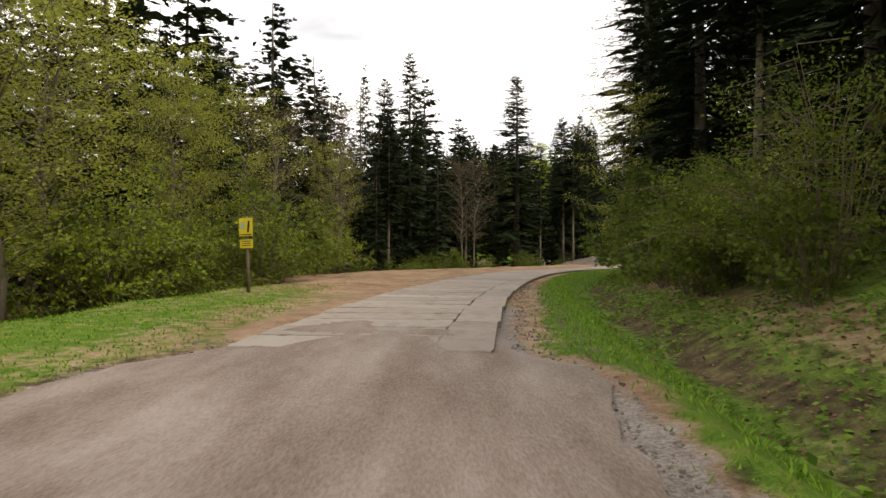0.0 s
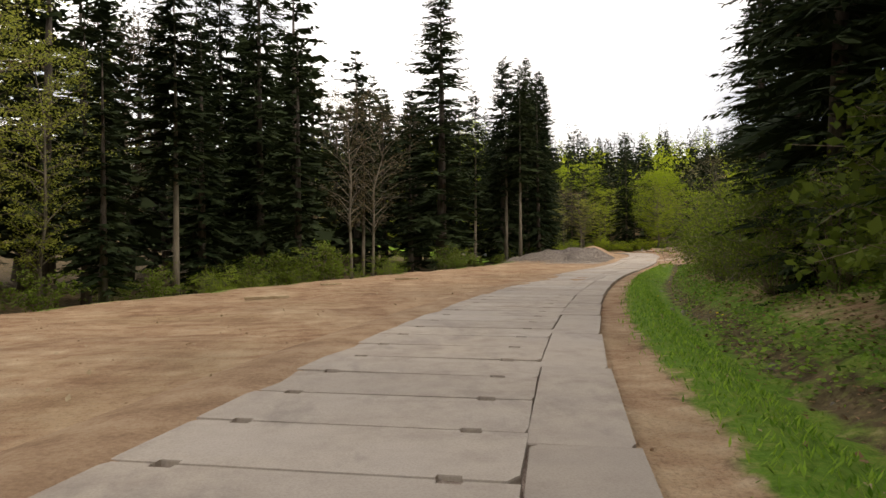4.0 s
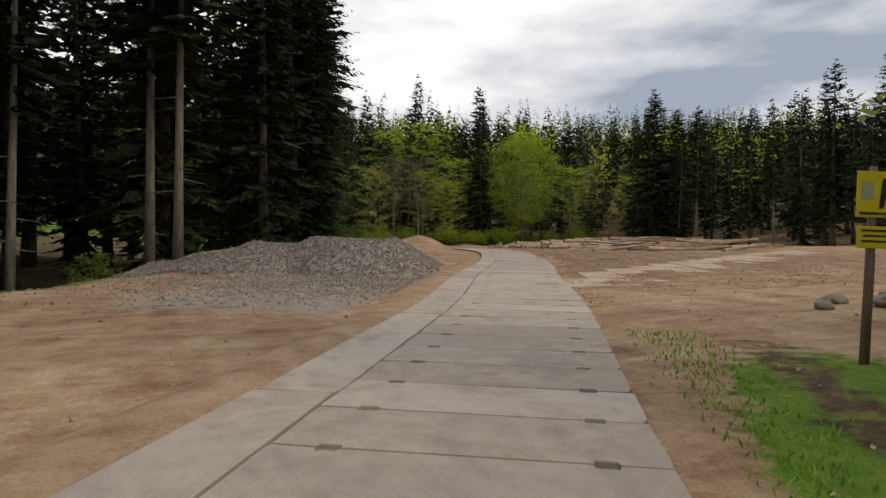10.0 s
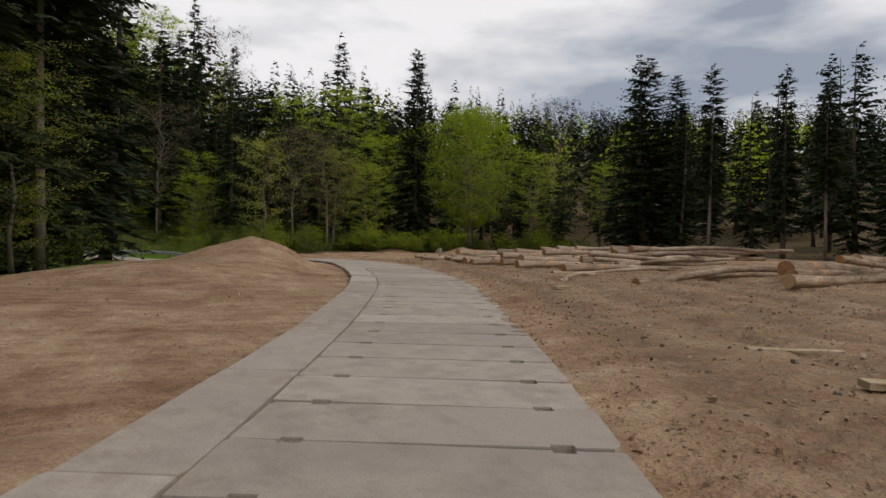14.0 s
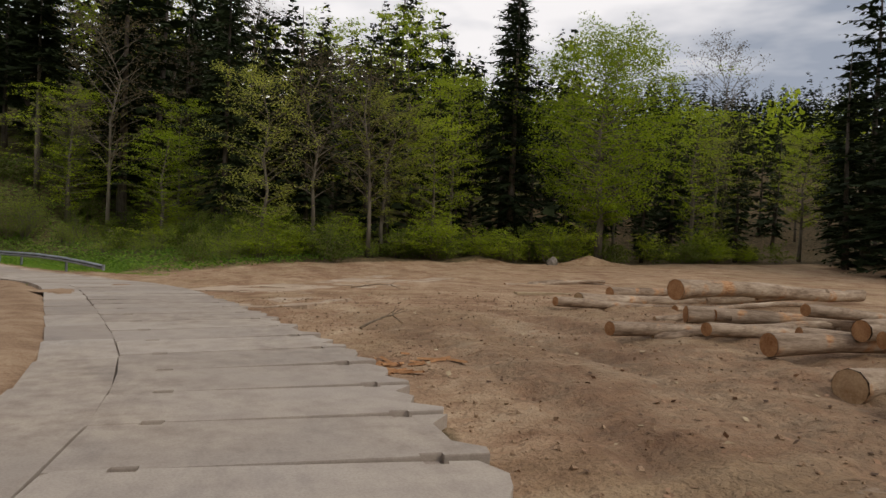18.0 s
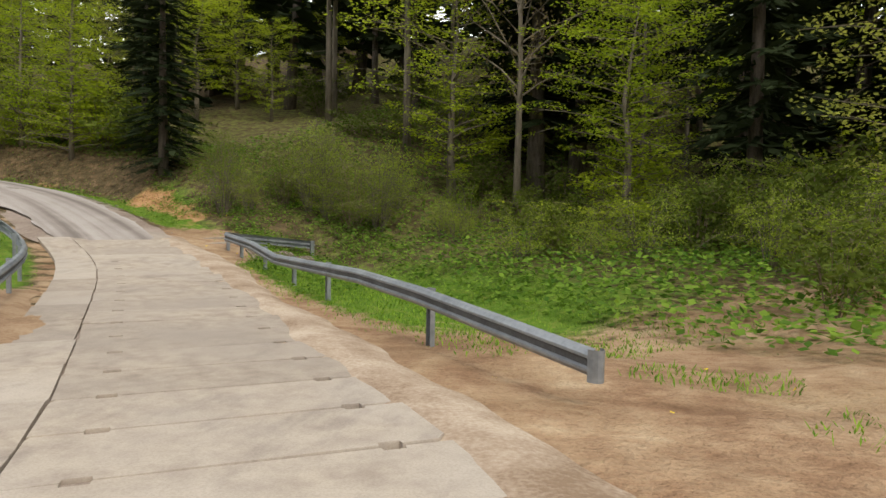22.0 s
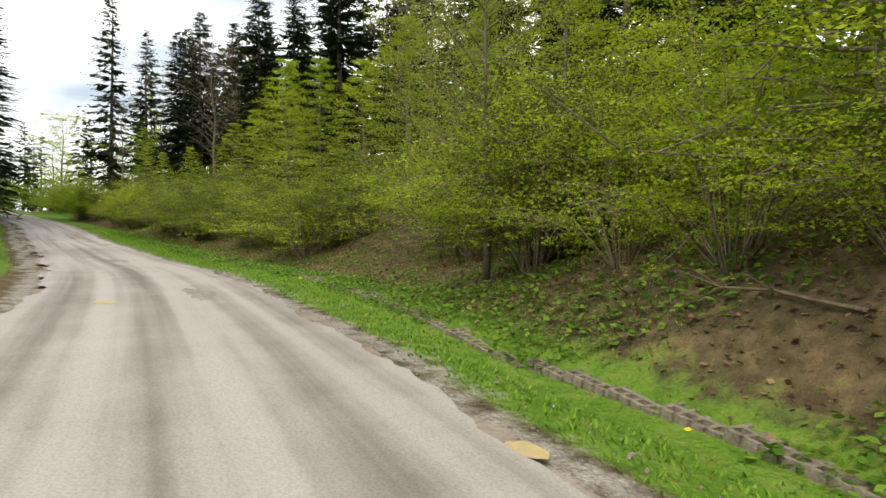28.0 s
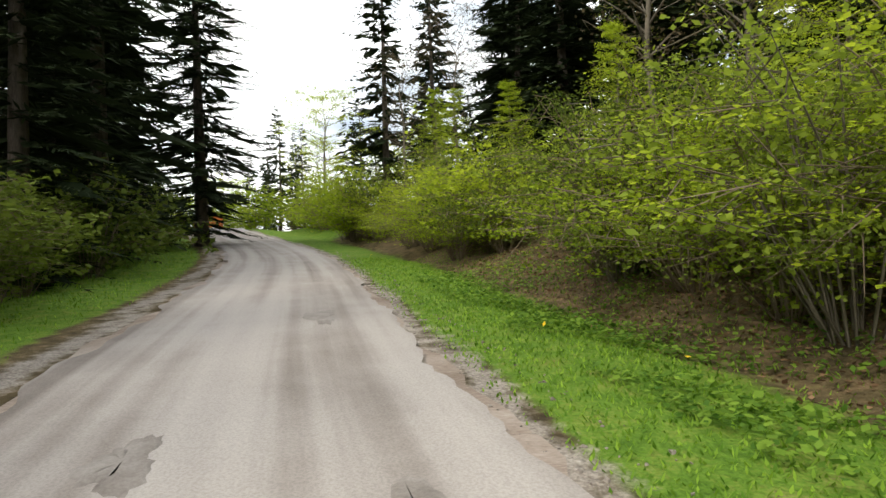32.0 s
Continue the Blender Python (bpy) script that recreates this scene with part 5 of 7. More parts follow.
# ---------------------------------------------------------------- concrete slabs
def slab_mesh(name, sx, sy, notches, seed, broken=0.0, mat=M_SLAB):
    """A road slab sx by sy with lifting notches in its long edges and slightly chipped corners."""
    g = random.Random(seed)
    j = lambda a=0.012: g.uniform(-a, a)
    hx, hy = sx / 2, sy / 2
    edge = [(-hx + j(), -hy + j())]
    for n in notches:
        edge += [(n - 0.085, -hy), (n - 0.08, -hy + 0.055), (n + 0.08, -hy + 0.055), (n + 0.085, -hy)]
    edge += [(hx + j() - 0.09 * g.random(), -hy + j()), (hx + j(), -hy + 0.09 + 0.05 * g.random())]
    if broken:
        edge += [(hx - broken * g.uniform(0.2, 1), -hy * 0.4), (hx - broken * g.random(), hy * 0.1), (hx - broken * g.random(), hy * 0.5)]
    edge += [(hx + j() - broken * g.random(), hy + j())]
    for n in reversed(notches):
        edge += [(n + 0.085, hy), (n + 0.08, hy - 0.055), (n - 0.08, hy - 0.055), (n - 0.085, hy)]
    edge += [(-hx + 0.08 * g.random(), hy + j()), (-hx + j(), hy - 0.08)]
    k = len(edge)
    verts = [(x, y, 0.0) for x, y in edge] + [(x * 1.003, y * 1.006, -0.012) for x, y in edge] + [(x, y, -0.14) for x, y in edge]
    faces = [tuple(range(k))]
    for r in (0, k):
        faces += [(r + (i + 1) % k, r + i, r + k + i, r + k + (i + 1) % k) for i in range(k)]
    return mesh_of(name, verts, faces, mat)


WIDE = [slab_mesh("slab", 2.76, 1.008, (-0.95, 0.95), 100 + i) for i in range(5)]
CHIPPED = [slab_mesh("slab", 2.76, 1.008, (-0.95, 0.95), 200 + i, 0.3) for i in range(5)]
LONG = [slab_mesh("slab", 0.78, 2.955, (), 300 + i) for i in range(4)]
SUNKEN = [slab_mesh("slab", 2.76, 1.008, (-0.95, 0.95), 500 + i, 0.3, M_DUSTSLAB) for i in range(5)]
SHORT = [slab_mesh("slab", 0.78, 1.465, (), 320 + i) for i in range(4)]
LONG_SMALL = slab_mesh("slab", 0.95, 0.6, (), 400, 0.15)
SLABS = random.Random(5)


def lay(mesh, u, d, up=0.065, twist=0.0):
    p, head = along(u, d, up)
    q, _ = along(u + 1, d, up)
    tilt = math.degrees(math.asin(max(-0.2, min(0.2, (q.z - p.z)))))
    part("slab", mesh, road, at=pose(*p, tilt + SLABS.uniform(-0.25, 0.25), SLABS.uniform(-0.3, 0.3), head + twist + SLABS.uniform(-0.4, 0.4)))


def aside(u):
    return float(np.interp(u, [84, 104, 112, 124, 140, 150, 158, 168, 178, 188], [0, 0.05, 0.16, 0.14, 0.17, 0.05, -0.08, 0.05, -0.1, 0.05]))


def first_aside(u):
    return float(np.interp(u, [23, 28, 38, 46, 60, 72, 87], [-0.2, -0.1, 0.14, 0.12, 0, -0.12, -0.14]))


def slab_road():
    u = 23.0
    while u < 87:
        lay(SLABS.choice(WIDE), u, -0.37 + first_aside(u))
        u += 1.045
    u = 23.9
    while u < 87:
        lay(SLABS.choice(LONG), u, 1.42 + first_aside(u))
        u += 3.0
    u = 87.55
    while u < 206.2:
        lay(SLABS.choice(CHIPPED if 132 < u < 172 else WIDE), u, 0.37 + aside(u), 0.06 - 0.02 * max(0.0, min(1.0, (u - 200) / 6.5)))
        u += 1.045
    u = 88.5
    while u < 206:
        bend = u > 150
        lay(SLABS.choice(SHORT if bend else LONG), u - (0.75 if bend else 0.0), -1.43 + aside(u), 0.065 - 0.02 * max(0.0, min(1.0, (u - 200) / 6.5)))
        u += 1.5 if bend else 3.0


slab_road()


def soil_edge(u0, u1, left, right, mat, label, thick=0.11):
    """A low swell of soil along the slabs' edge; it sinks into the ground at its rims and at both ends."""
    swell = lambda u: thick * float(ease(u, u0, u0 + 2.5) * (1 - ease(u, u1 - 2.5, u1)))
    part("soil_edge", ribbon("soil_edge", u0, u1, left, right, lambda u: -0.02 - 0.06 * (1 - swell(u) / thick), mat, 0.3, swell), road, label)


LAP = "brown soil lapping over the edge of the slabs"
soil_edge(22.6, 84, lambda u: -2.75, lambda u: -1.38 + first_aside(u) + 0.9 * ragged(u, 5) + 0.35 * math.exp(-((u - 74.5) / 2.2) ** 2), M_EARTH, LAP)
soil_edge(82, 128, lambda u: -2.7, lambda u: -1.62 + aside(u) + 0.7 * ragged(u, 6), M_EARTH, LAP)
soil_edge(160, 200, lambda u: -3.0, lambda u: -1.5 + aside(u) + ragged(u, 8) - 0.4 * float(ease(u, 168, 174)), M_EARTH, LAP)
soil_edge(184, 207, lambda u: 1.4 + ragged(u, 7) - 0.3 * float(ease(u, 196, 202)), lambda u: 2.55 - 0.3 * float(ease(u, 192, 198)) + 0.6 * ragged(u, 9), M_DUSTSOIL, "pale dusty soil lapping over the edge of the slabs", 0.1)


SPUR = [slab_mesh("slab", 1.25, 2.98, (), 520 + i, 0.08, M_DUSTSLAB) for i in range(5)]


def spur_slab(x, y, g, sunk=0.0):
    """An old slab pressed into the yard, its long side along the main road's line; x, y: its far inner corner."""
    head = -25.0
    a = radians(head)
    rx, ry, fx, fy = math.cos(a), math.sin(a), -math.sin(a), math.cos(a)
    cx, cy = x + 0.625 * rx - 1.49 * fx, y + 0.625 * ry - 1.49 * fy
    spots = [(p, q, ground_at(cx + p * rx + q * fx, cy + p * ry + q * fy)) for p in (-0.55, 0, 0.55) for q in (-1.35, -0.7, 0, 0.7, 1.35)]
    mid = sum(h for _, _, h in spots) / len(spots)
    sx = sum(p * h for p, _, h in spots) / sum(p * p for p, _, _ in spots)
    sy = sum(q * h for _, q, h in spots) / sum(q * q for _, q, _ in spots)
    part("slab", g.choice(SPUR), road, at=pose(cx, cy, mid + 0.02 - sunk + g.uniform(-0.006, 0.008), 0, 0, head + g.uniform(-1.2, 1.2)) @
         pose(0, 0, 0, math.degrees(math.atan(sy)), -math.degrees(math.atan(sx)), 0))


def spur():
    """The slab-paved turning that leaves the road across the yard."""
    g = random.Random(77)
    for i in range(15):
        x, y = 35.85 + 1.88 * i, 95.95 + 1.09 * i
        x, y = x + g.uniform(-0.05, 0.05), y + g.uniform(-0.1, 0.1)
        spur_slab(x, y, g)
        spur_slab(x - 0.423 * 3.02, y - 0.906 * 3.02, g, 0.035 * g.random() + (0.02 if i < 1 else 0.0))
    spur_slab(33.8, 93.5, g, 0.015)


spur()


def yard_slabs(x0, y0, heading, rows, seed, wide=1):
    """Old slabs half sunk in the yard's soil, leading away from the road."""
    g = random.Random(seed)
    a = radians(heading)
    for i in range(rows):
        for k in range(wide):
            if g.random() < 0.16 and i > 0:
                continue
            x = x0 - math.sin(a) * i * 1.06 + math.cos(a) * k * 2.82 + g.uniform(-0.08, 0.08)
            y = y0 + math.cos(a) * i * 1.06 + math.sin(a) * k * 2.82 + g.uniform(-0.08, 0.08)
            ax, ay = math.cos(a), math.sin(a)
            sx = (ground_at(x + 1.3 * ax, y + 1.3 * ay) - ground_at(x - 1.3 * ax, y - 1.3 * ay)) / 2.6
            sy = (ground_at(x - 0.8 * ay, y + 0.8 * ax) - ground_at(x + 0.8 * ay, y - 0.8 * ax)) / 1.6
            mid = (ground_at(x, y) + ground_at(x + 0.9 * ax, y + 0.9 * ay) + ground_at(x - 0.9 * ax, y - 0.9 * ay)) / 3
            part("slab", g.choice(SUNKEN), road, at=pose(x, y, mid + g.uniform(-0.012, 0.026), g.uniform(-0.9, 0.9), g.uniform(-0.9, 0.9), heading + g.uniform(-2, 2)) @
                 pose(0, 0, 0, math.degrees(math.atan(sy)), -math.degrees(math.atan(sx)), 0))


yard_slabs(47.9, 150.3, 54, 4, 4, 5)
yard_slabs(47.6, 145.6, 62, 3, 9, 1)


# ---------------------------------------------------------------- loose ground cover
def scatter_mask(g, n, area, want):
    """n random places in a strip (u0, u1, d0, d1) of the road's frame, kept where want(u, d) says so."""
    u, d = g.uniform(area[0], area[1], n), g.uniform(area[2], area[3], n)
    tx, ty = np.interp(u, RUN, TANG[:, 0]), np.interp(u, RUN, TANG[:, 1])
    x, y = np.interp(u, RUN, LINE[:, 0]) + d * ty, np.interp(u, RUN, LINE[:, 1]) - d * tx
    keep = want(u, d)
    return x[keep], y[keep]


def grass_tufts(name, label, places, tall, wide, seed, mat=M_GRASS, spread=0.8):
    g = np.random.default_rng(seed)
    x, y = places
    z = height(x, y)
    n = len(x)
    p = np.column_stack([x, y, z - 0.01])
    a = g.uniform(0, 6.28, n)
    d = unit(np.column_stack([np.cos(a) * spread, np.sin(a) * spread, np.ones(n)]) + g.normal(0, 0.15, (n, 3)))
    s = unit(np.column_stack([-np.sin(a), np.cos(a), np.zeros(n)]))
    q = diamonds(p, d, s, g.uniform(*tall, n), g.uniform(*wide, n))
    tagged(new(name, quads_mesh(name, q, mat)), label, "grass", kind="stuff")


def flat_leaves(name, label, places, size, seed, mat, category, lift=(0.03, 0.16)):
    g = np.random.default_rng(seed)
    x, y = places
    n = len(x)
    p = np.column_stack([x, y, height(x, y) + g.uniform(*lift, n)])
    d = unit(np.column_stack([g.normal(0, 1, n), g.normal(0, 1, n), g.normal(0.05, 0.3, n)]))
    s = unit(np.cross(d, unit(np.column_stack([g.normal(0, 0.35, n), g.normal(0, 0.35, n), np.ones(n)]))))
    l = g.uniform(*size, n)
    tagged(new(name, quads_mesh(name, diamonds(p, d, s, l, l * g.uniform(0.6, 0.95, n)), mat)), label, category, kind="stuff")


g0 = np.random.default_rng(71)


def edge_of(u):
    return np.interp(u, [h[0] for h in HALF], [h[1] for h in HALF])


grass_tufts("verge_grass", "bright green grass on the road's verge", scatter_mask(g0, 52000, (2, 104, 1.9, 5.2), lambda u, d: (d - edge_of(u) > np.interp(u, [0, 14, 30, 50, 60, 95], [0.1, 0.1, 0.75, 0.8, 0.45, 0.55]) + g0.normal(0, 0.12, len(u))) & (d - edge_of(u) + np.interp(u, [21.5, 23, 40, 60, 78, 95], [0.75, -0.25, -0.1, 0.1, 0.6, 0.65]) < 2.1 + g0.normal(0, 0.2, len(u)))),
            (0.05, 0.13), (0.012, 0.03), 72)
grass_tufts("shoulder_grass", "short green grass on the shoulder", scatter_mask(g0, 26000, (2, 36, -9.2, -2.8), lambda u, d: -d - edge_of(u) > 0.25 + g0.normal(0, 0.2, len(u)) + 2.2 * np.clip((u - 24) / 10, 0, 1)),
            (0.03, 0.09), (0.012, 0.03), 73)
grass_tufts("bank_grass", "tall grass along the guard rail and gully", scatter_mask(g0, 44000, (187, 206, 2.2, 8.5), lambda u, d: (d - edge_of(u) > np.interp(u, [188, 192, 197, 201.5, 203.5, 206, 208], [3.0, 1.7, 0.9, 0.6, 2.1, 2.0, 0.5]) + g0.normal(0, 0.25, len(u))) & ((u > 191) | ((np.sin(u * 3.1 + d) + np.sin(d * 2.7) > 0.3) & (d < 6.2))) & (g0.random(len(u)) < np.clip(1.3 - 0.13 * d, 0.15, 1))),
            (0.04, 0.13), (0.01, 0.024), 74)
grass_tufts("upper_verge_grass", "fresh grass on the verge below the shrubs", scatter_mask(g0, 110000, (204, 285, 2.2, 7.5), lambda u, d: (d - edge_of(u) > np.interp(u, [206, 208.2], [2.0, -0.12]) + g0.normal(0, 0.13, len(u))) & (g0.random(len(u)) < np.where(u < 226, np.clip(2.0 - (d - edge_of(u)), 0.08, 1), np.clip(1.45 - 0.26 * (d - edge_of(u)), 0.1, 1)))),
            (0.03, 0.10), (0.012, 0.03), 75)
grass_tufts("inner_grass", "grass on the inside of the bend", scatter_mask(g0, 30000, (172, 300, -8.5, -1.9), lambda u, d: (-d - edge_of(u) > 0.6 + g0.normal(0, 0.2, len(u)))), (0.05, 0.14), (0.015, 0.035), 76)
flat_leaves("bank_herbs", "low green herbs on the wooded bank", scatter_mask(g0, 46000, (16, 98, 4.0, 9), lambda u, d: np.sin(u * 1.1 + 2 * np.sin(d)) + np.sin(d * 2.3 + u * 0.5) > -0.5), (0.05, 0.12), 77, M_HERB, "herb")
flat_leaves("broad_leaved_herbs", "broad-leaved herbs beside the guard rail", scatter_mask(g0, 22000, (197, 222, 2.6, 9), lambda u, d: (d - edge_of(u) > np.interp(u, [201.5, 203.5, 206, 208], [0.7, 2.2, 2.1, 0.7])) & ((u < 207) | (d - edge_of(u) > np.where(u < 212, 2.0, 3.0)) | (d - edge_of(u) < 1.1)) & (np.sin(u * 2.1 + d) + np.sin(d * 2.9 - u) > -0.7)), (0.05, 0.125), 78, M_HERB, "herb", (0.03, 0.24))
flat_leaves("slope_herbs", "herbs and brambles on the slope", scatter_mask(g0, 110000, (203, 278, 3.2, 9), lambda u, d: (np.sin(u * 1.7 + 2 * np.sin(d * 1.3)) + np.sin(d * 2.1 + u * 0.6) > -0.2) & ((u < 210.5) | (u > 221) | (d > 6.5)) & (d - edge_of(u) > np.interp(u, [206, 208], [2.2, 0.9])) & ((u < 222) | (d < 5.3) | (g0.random(len(u)) < 0.35))), (0.045, 0.11), 79, M_HERB, "herb")
flat_leaves("forest_floor_herbs", "green undergrowth on the forest floor", scatter_mask(g0, 34000, (189, 212, 7, 30), lambda u, d: u > 0), (0.1, 0.2), 80, M_HERB, "herb", (0.03, 0.4))
flat_leaves("dry_leaves", "dry brown leaves on the bank", scatter_mask(g0, 42000, (210, 280, 3.2, 8), lambda u, d: d - edge_of(u) > np.interp(u, [210, 221, 231, 238, 280], [0.9, 1.3, 1.6, 2.6, 2.6]) + g0.normal(0, 0.3, len(u))), (0.04, 0.10), 81, M_DRYLEAF, "leaf litter", (0.0, 0.02))
flat_leaves("bank_litter", "dry brown leaves in the ditch and on the bank", scatter_mask(g0, 14000, (20, 95, 3.9, 7), lambda u, d: u > 0), (0.04, 0.1), 85, M_DRYLEAF, "leaf litter", (0.0, 0.03))
flat_leaves("bark_chips", "bark chips and splinters trodden into the yard", scatter_mask(g0, 19000, (111, 170, 2.2, 16), lambda u, d: d - edge_of(u) > 0.1), (0.02, 0.075), 82, M_CHIP, "bark", (0.0, 0.02))
flat_leaves("pale_chips", "pale wood chips on the bare soil", scatter_mask(g0, 4200, (40, 172, -12, 18), lambda u, d: np.abs(d) - edge_of(u) > 0.5), (0.03, 0.10), 83, M_PLANK, "wood chips", (0.0, 0.02))
flat_leaves("dandelions", "yellow dandelions in the grass", scatter_mask(g0, 260, (60, 300, 2.2, 5.6), lambda u, d: (d - edge_of(u) > 0.5) & ((u < 94) | (u > 186)) & ((u < 208) | (g0.random(len(u)) < 0.3))), (0.05, 0.08), 84, M_FLOWER, "flowers", (0.12, 0.2))


def rocks(name, label, category, places, size, seed, mat, sunk=0.35, base=None):
    """Small angular stones lying on the ground, joined."""
    g = np.random.default_rng(seed)
    x, y = places
    n = len(x)
    z = height(x, y) if base is None else base(x, y)
    corner = np.array([(-1, -1, -1), (1, -1, -1), (1, 1, -1), (-1, 1, -1), (-0.7, -0.7, 1), (0.7, -0.7, 1), (0.7, 0.7, 1), (-0.7, 0.7, 1)]) * 0.5
    v = corner[None] * g.uniform(0.6, 1.3, (n, 8, 1)) * g.uniform(0.6, 1.2, (n, 1, 3))
    r = g.uniform(*size, n) if size[1] < 3 * size[0] else size[0] * (size[1] / size[0]) ** (g.random(n) ** 2)
    a = g.uniform(0, 6.28, n)
    t = g.normal(0, 0.5, n)
    c, s = np.cos(a)[:, None], np.sin(a)[:, None]
    ct, st = np.cos(t)[:, None], np.sin(t)[:, None]
    vx, vy, vz = v[..., 0], v[..., 1] * ct - v[..., 2] * st, v[..., 1] * st + v[..., 2] * ct
    q = np.stack([vx * c - vy * s, vx * s + vy * c, vz * 0.8 + 0.5 - sunk], -1) * r[:, None, None] + np.stack([x, y, z], -1)[:, None, :]
    f = np.array([(0, 3, 2, 1), (4, 5, 6, 7), (0, 1, 5, 4), (1, 2, 6, 5), (2, 3, 7, 6), (3, 0, 4, 7)])
    faces = (f[None] + 8 * np.arange(n)[:, None, None]).reshape(-1, 4)
    ob = new(name, mesh_of(name, q.reshape(-1, 3), faces, mat))
    return tagged(ob, label, category, kind="stuff")


rocks("road_gravel", "loose gravel on the unpaved start of the road", "gravel", scatter_mask(g0, 20000, (13, 40, -3.4, 3.0), lambda u, d: ((u < 23.5) & (g0.random(len(u)) < 0.35 + 0.65 * (np.sin(d * 2.4 + 0.8) > 0))) | (d > 1.9)), (0.012, 0.05), 91, M_FIELDSTONE)
rocks("ditch_stones", "stones in the roadside ditch", "stones", scatter_mask(g0, 420, (4, 92, 3.2, 4.8), lambda u, d: np.abs(d - edge_of(u) + np.interp(u, [21.5, 23, 40, 60, 78, 95], [0.75, -0.25, -0.1, 0.1, 0.6, 0.65]) - 2.35) < 0.35), (0.03, 0.16), 92, M_FIELDSTONE)
rocks("verge_gravel", "pale grit along the edge of the road", "gravel", scatter_mask(g0, 5200, (206, 290, 1.2, 3.4), lambda u, d: np.abs(d - edge_of(u)) < 0.5), (0.012, 0.05), 93, M_ROCK)
rocks("yard_stones", "stones and clods on the bare soil", "stones", scatter_mask(g0, 9000, (36, 176, -12, 16), lambda u, d: np.abs(d) - edge_of(u) > 0.15), (0.012, 0.055), 94, M_EARTH)
rocks("soil_clods", "clods and broken bark on the rutted yard", "soil", scatter_mask(g0, 15000, (112, 174, 2.0, 13), lambda u, d: (d - edge_of(u) > 0.1) & (np.sin(u * 0.9 + 2 * np.sin(d * 0.8)) + np.sin(d * 1.7 - u * 0.4) > -0.9)), (0.012, 0.045), 99, M_EARTH, 0.5)
rocks("edge_clods", "crumbled soil and stones heaped along the slabs", "soil", scatter_mask(g0, 14000, (108, 170, 1.5, 4.5), lambda u, d: (d - edge_of(u) > 0.04) & (g0.random(len(u)) < 0.9 * np.exp(-(d - edge_of(u)) / 0.55))), (0.015, 0.06), 101, M_EARTH, 0.4)
rocks("flat_stones", "pale flat stones pressed into the yard", "stones", scatter_mask(g0, 420, (110, 150, 2.5, 11), lambda u, d: (d - edge_of(u) > 0.5) & (np.sin(u * 0.9 + d) > -0.4)), (0.04, 0.15), 102, M_FIELDSTONE, 0.72)
rocks("gully_stones", "stones in the gully behind the rail", "stones", scatter_mask(g0, 120, (198, 205, 5.0, 6.2), lambda u, d: u > 0), (0.05, 0.16), 95, M_FIELDSTONE)


def gravel_top(x, y):
    z = height(x, y)
    h = mound(x, y, 28.3, 98.5, 3.0, 2.7, 1.55, 25, 0.95) + mound(x, y, 30.0, 102.3, 2.9, 2.5, 1.4, 40, 0.95) + mound(x, y, 26.4, 99.6, 2.6, 2.4, 0.75) + mound(x, y, 24.2, 100.6, 3.2, 2.8, 1.05, 10) + mound(x, y, 20.6, 101.6, 3.4, 2.2, 0.5)
    return z + np.minimum(h, 1.22 + 0.12 * wave(x, y, 1.3)) + 0.04 * wave(x, y, 0.6)


def gravel_heaps():
    gx, gy = np.meshgrid(np.arange(16.5, 33.2, 0.2), np.arange(95.0, 106.0, 0.2))
    x, y = gx.ravel(), gy.ravel()
    z, low = gravel_top(x, y), height(x, y)
    nx = gx.shape[1]
    i = (np.arange(gx.shape[0] - 1)[:, None] * nx + np.arange(nx - 1)[None, :]).ravel()
    quad = np.column_stack([i, i + 1, i + nx + 1, i + nx])
    keep = (z - low)[quad].max(1) > 0.05
    z = np.where(z - low < 0.09, low - 0.12, z)
    ob = new("gravel_heap", mesh_of("gravel_heap", np.column_stack([x, y, z - 0.02]), quad[keep], M_ROCK, True))
    tagged(ob, "heaps of grey crushed stone beside the road", "gravel heap", kind="stuff")
    g = np.random.default_rng(96)
    px, py = g.uniform(17, 33, 27000), g.uniform(94.5, 105.5, 27000)
    keep = gravel_top(px, py) - height(px, py) > 0.07
    rocks("gravel_stones", "angular grey stones on the heaps", "gravel", (px[keep], py[keep]), (0.035, 0.075), 97, M_ROCK, 0.3, gravel_top)
    px, py = g.normal(26.5, 3.4, 9000), g.normal(94.2, 2.6, 9000)
    u, d, _ = road_frame(px, py)
    keep = (-d - 1.9 > 0.1) & (u < 116.5)
    rocks("spilled_gravel", "grey stones spilled in front of the heaps", "gravel", (px[keep], py[keep]), (0.022, 0.065), 98, M_ROCK)


gravel_heaps()


